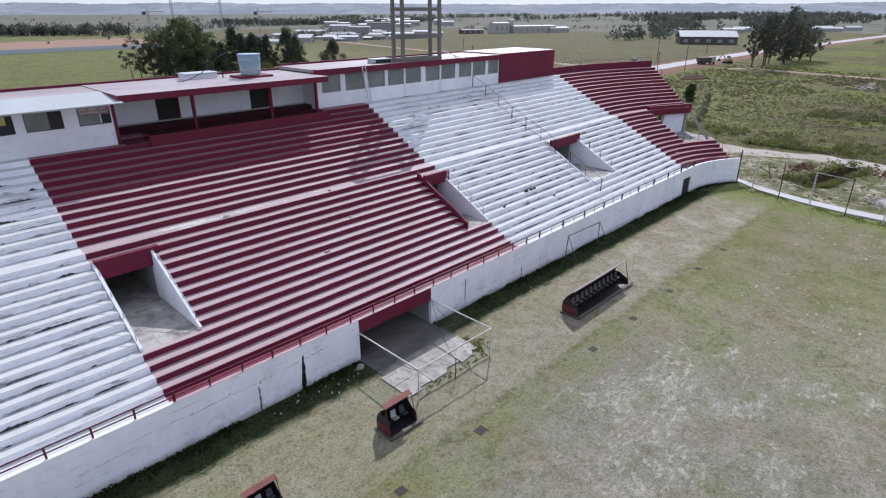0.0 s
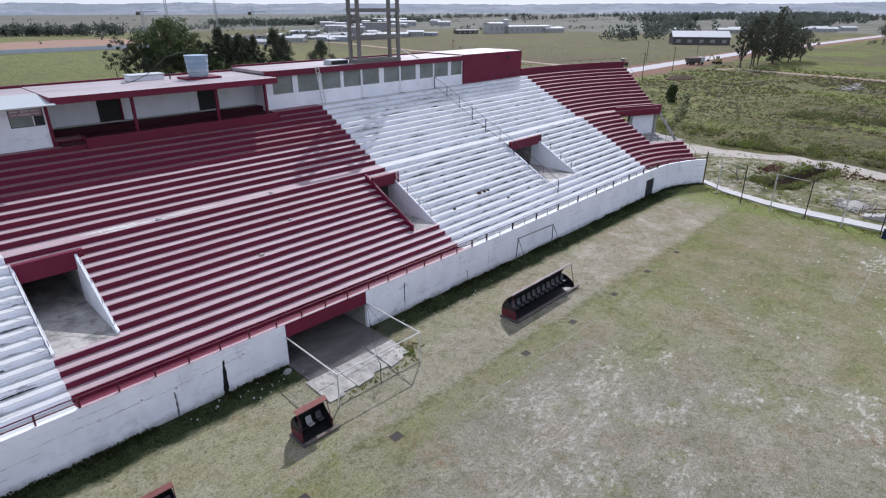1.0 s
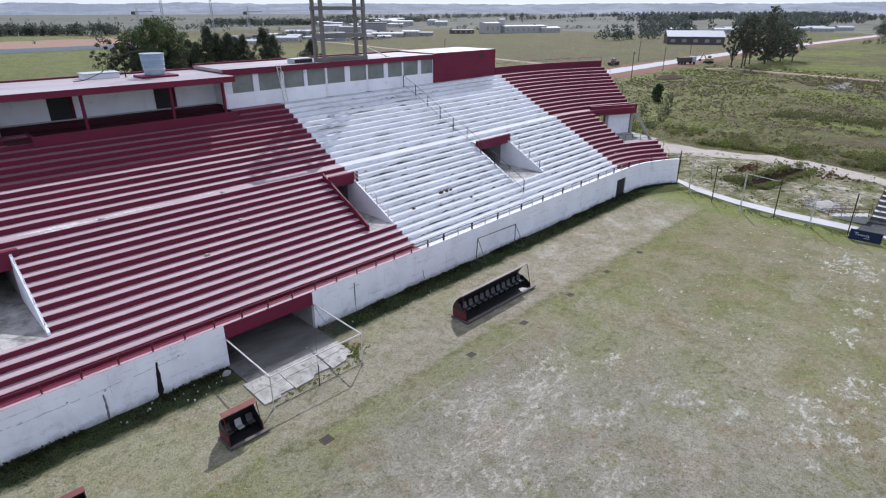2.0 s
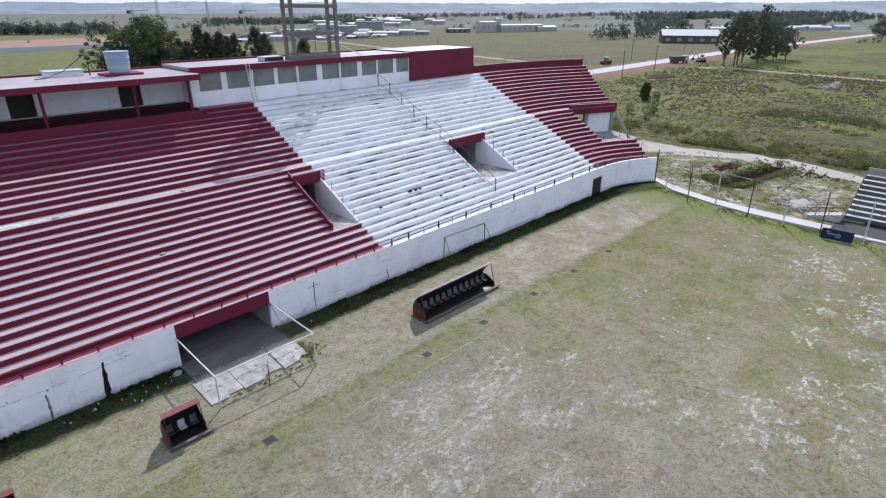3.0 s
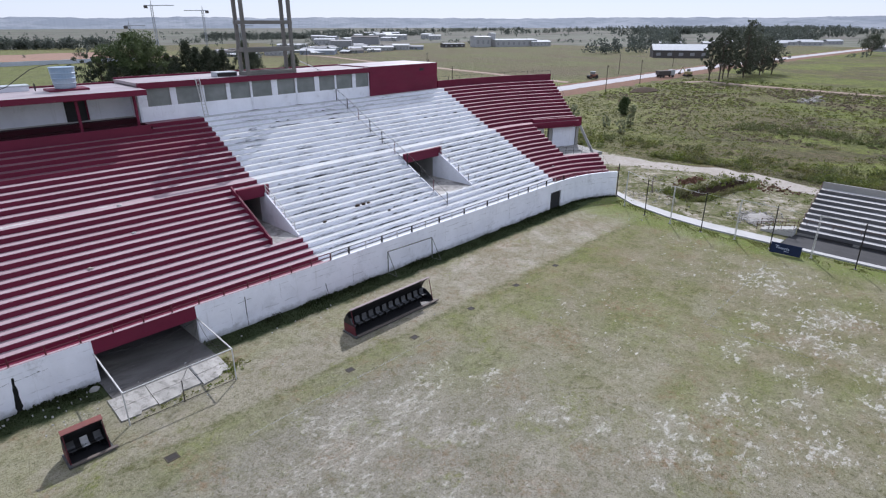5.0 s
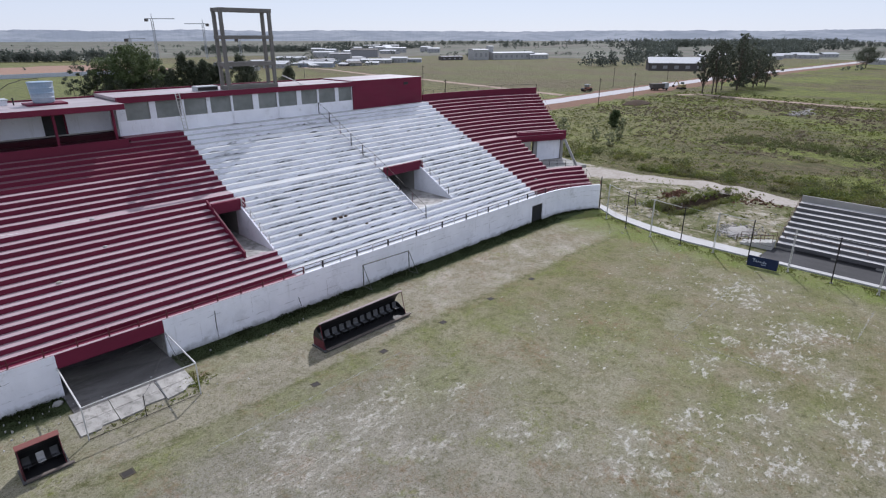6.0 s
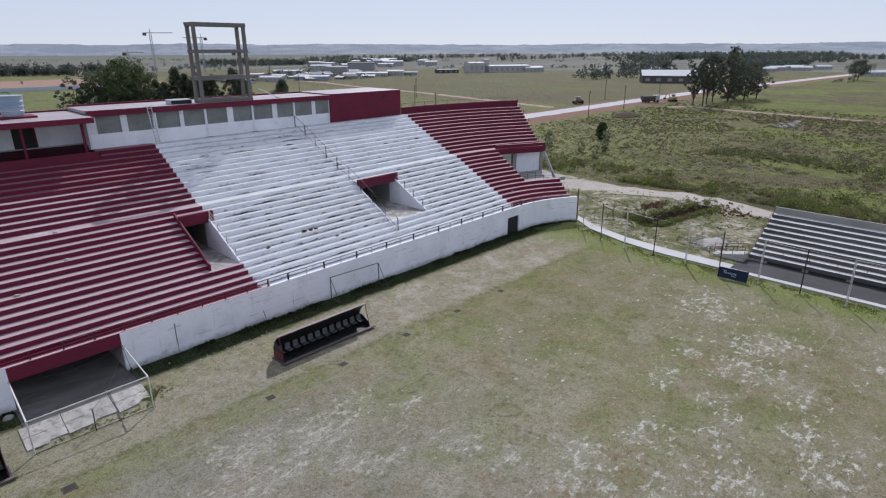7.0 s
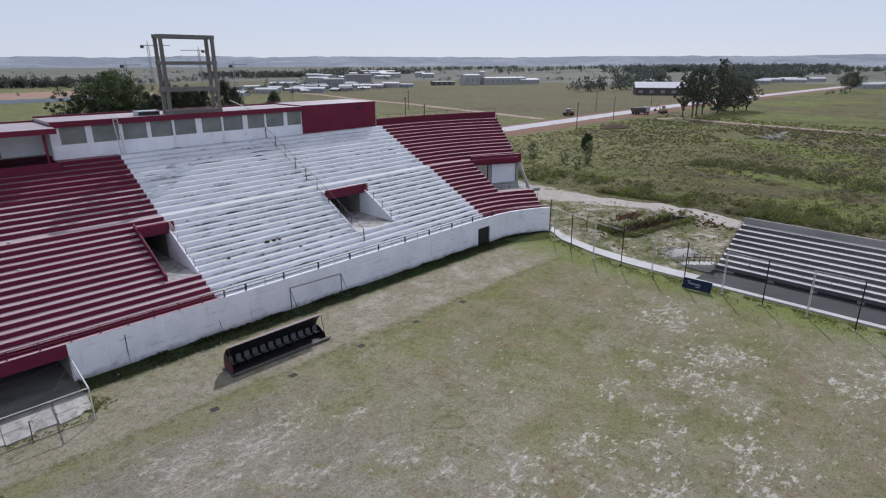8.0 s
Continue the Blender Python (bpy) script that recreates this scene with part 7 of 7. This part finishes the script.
for i, (x, y) in enumerate(((644, 146), (690, 150), (735, 144), (756, 121), (700, 128), (600, 190), (640, 195), (598, 48), (575, 222), (620, 40))):
    house("farmhouse", "small pale house among far trees", x, y, 20, 9, 4.2, -60 + 9 * (i % 4), M_FARWHITE, M_FARROOF, 1.4, 4)
wall_far = thing("wall_far", "long blue-grey boundary wall across the field", "wall", (60, 358, 0), kind="structure")
for i in range(9):
    x0 = -60 + i * 20
    Geo().box(x0, x0 + 19.9, 355 + i * 1.1, 355.4 + i * 1.1, -1.5, 2.3).make("panel", plain("blue_grey_render", (0.56, 0.60, 0.68), 0.8) if i == 0 else bpy.data.materials["blue_grey_render"], wall_far)
ribbon("bare_field", [(-90, 440), (60, 436), (150, 452)], 125, 0.2, M_BARE, "bare orange earth field", "field", 6.0, 12)


# steel lightened to blue-grey for the haze at that distance
M_CRANE = plain("pale_crane_steel", (0.40, 0.42, 0.45), 0.6)


def crane(x, y, h, jib, rot):
    ob = thing("tower_crane", "slim tower crane on a distant building site", "crane", group="distant tower cranes")
    g = Geo()
    for dx in (-0.8, 0.8):
        for dy in (-0.8, 0.8):
            g.tube((dx, dy, -1), (dx, dy, h), 0.16, None, 4)
    for i in range(int(h / 2)):
        s = 1 if i % 2 else -1
        g.tube((-0.8 * s, -0.8, i * 2), (0.8 * s, -0.8, i * 2 + 2), 0.09, None, 4)
        g.tube((0.8, -0.8 * s, i * 2), (0.8, 0.8 * s, i * 2 + 2), 0.09, None, 4)
    g.make("mast", M_CRANE, ob)
    Geo().box(-jib * 0.3, jib, -0.4, 0.4, h, h + 0.65).make("jib", M_CRANE, ob)
    Geo().box(-jib * 0.3 - 0.5, -jib * 0.3 + 2.5, -0.9, 0.9, h - 2.2, h + 0.2).make("counterweight", M_FARDARK, ob)
    Geo().tube((0, 0, h), (0, 0, h + 5), 0.5, 0.1, 4).make("apex", M_CRANE, ob)
    ob.matrix_basis = pose(x, y, -0.6, 0, 0, rot)


crane(182, 551, 20, 14, -40)
crane(206, 556, 37.5, 20, -35)
crane(262, 574, 34, 18, 140)
crane(252, 480, 20, 12, -30)


def utility_pole(x, y, h):
    ob = thing("utility_pole", "wooden utility pole with a crossarm", "utility pole", (x, y, 0), "utility poles")
    Geo().tube((x, y, -1), (x, y, h), 0.16, 0.11, 6).make("shaft", M_BARK, ob)
    Geo().box(x - 0.9, x + 0.9, y - 0.06, y + 0.06, h - 0.7, h - 0.55).make("crossarm", M_BARK, ob)


for x, y in ((170, 63), (205, 68), (188, 170), (240, 96), (150, 130), (128, 96), (300, 97), (172, 250)):
    utility_pole(x, y, 9.0)


# ---- lorry and digger on the verge ----
lorry = thing("lorry", "white cab lorry with a dark tipper body on the verge", "lorry")
Geo().box(2.2, 4.2, -1.2, 1.2, 0.8, 3.1, 0).make("cab", M_FARROOF, lorry, "white lorry cab", 0.15)
Geo().box(4.16, 4.24, -1.0, 1.0, 1.9, 2.8).make("windscreen", M_GLASS, lorry)
Geo().hexa([(-3.8, -1.25, 1.1), (2.0, -1.25, 1.1), (2.0, 1.25, 1.1), (-3.8, 1.25, 1.1), (-4.1, -1.3, 2.8), (2.0, -1.3, 2.8), (2.0, 1.3, 2.8), (-4.1, 1.3, 2.8)]).make("tipper_body", M_FARDARK, lorry)
Geo().box(-3.8, 4.0, -0.5, 0.5, 0.7, 1.1).make("chassis", M_STEEL_D, lorry)
for x in (3.2, -1.4, -2.8):
    for y in (-1.1, 1.1):
        Geo().tube((x, y - 0.18, 0.5), (x, y + 0.18, 0.5), 0.5, None, 14).make("wheel", M_BLACK, lorry)
lorry.matrix_basis = pose(238, 73, ground_z(238, 73) + 0.14, 0, 0, -30)
digger = thing("digger", "pale yellow excavator on the red verge", "excavator")
M_YEL = plain("faded_yellow", (0.42, 0.33, 0.16), 0.6)
for y in (-1.1, 1.1):
    Geo().box(-1.8, 1.8, y - 0.3, y + 0.3, 0, 0.8).make("track", M_STEEL_D, digger, "", 0.15)
Geo().box(-1.6, 1.2, -1.2, 1.2, 0.9, 2.0).make("house", M_YEL, digger, "", 0.1)
Geo().box(0.0, 1.2, -1.2, -0.1, 2.0, 3.0).make("cab", M_GLASS, digger, "", 0.08)
Geo().tube((1.2, 0.3, 1.6), (3.6, 0.3, 3.8), 0.25, 0.2, 6).make("boom", M_YEL, digger)
Geo().tube((3.6, 0.3, 3.8), (5.4, 0.3, 1.2), 0.2, 0.15, 6).make("stick", M_YEL, digger)
Geo().box(5.0, 5.8, -0.2, 0.8, 0.5, 1.3).make("bucket", M_STEEL_D, digger, "", 0.1)
digger.matrix_basis = pose(250, 68, ground_z(250, 68) + 0.14, 0, 0, 60)

roller = thing("road_roller", "dusty red road roller working beside the new road", "roller")
M_RUSTY = plain("dusty_red_paint", (0.26, 0.11, 0.07), 0.7)
Geo().tube((1.6, -1.0, 0.75), (1.6, 1.0, 0.75), 0.75, None, 18).make("drum", M_STEEL_D, roller, "smooth steel drum")
Geo().box(-2.2, 0.9, -0.9, 0.9, 0.9, 1.8).make("body", M_RUSTY, roller, "", 0.1)
Geo().box(0.7, 2.4, -1.14, -1.02, 0.6, 0.95).make("drum_arm", M_RUSTY, roller)
Geo().box(0.7, 2.4, 1.02, 1.14, 0.6, 0.95).make("drum_arm", M_RUSTY, roller)
Geo().box(-0.7, 0.7, -0.8, 0.8, 1.8, 2.8).make("cab", M_GLASS, roller, "", 0.05)
Geo().box(-0.9, 0.9, -0.95, 0.95, 2.8, 2.92).make("canopy", M_FARROOF, roller, "pale cab roof")
for y in (-0.85, 0.85):
    Geo().tube((-1.5, y - 0.25, 0.7), (-1.5, y + 0.25, 0.7), 0.7, None, 16).make("wheel", M_BLACK, roller)
roller.matrix_basis = pose(211, 92.5, ground_z(211, 92.5) + 0.12, 0, 0, 160)

# heap of soil by the road
g = Geo()
r = random.Random(3)
rings = []
for zz, f in ((-0.4, 1.0), (0.5, 0.8), (1.1, 0.5), (1.45, 0.2)):
    rings.append([(182 + 8.5 * f * r.uniform(0.85, 1.15) * math.cos(a * math.pi / 7), 55 + 4.5 * f * r.uniform(0.85, 1.15) * math.sin(a * math.pi / 7), zz - 0.2) for a in range(14)])
g.loft(rings, [0] * 14)
tagged(g.make("soil_heap", M_BANK), "heap of dark red soil beside the road", "heap", kind="stuff")
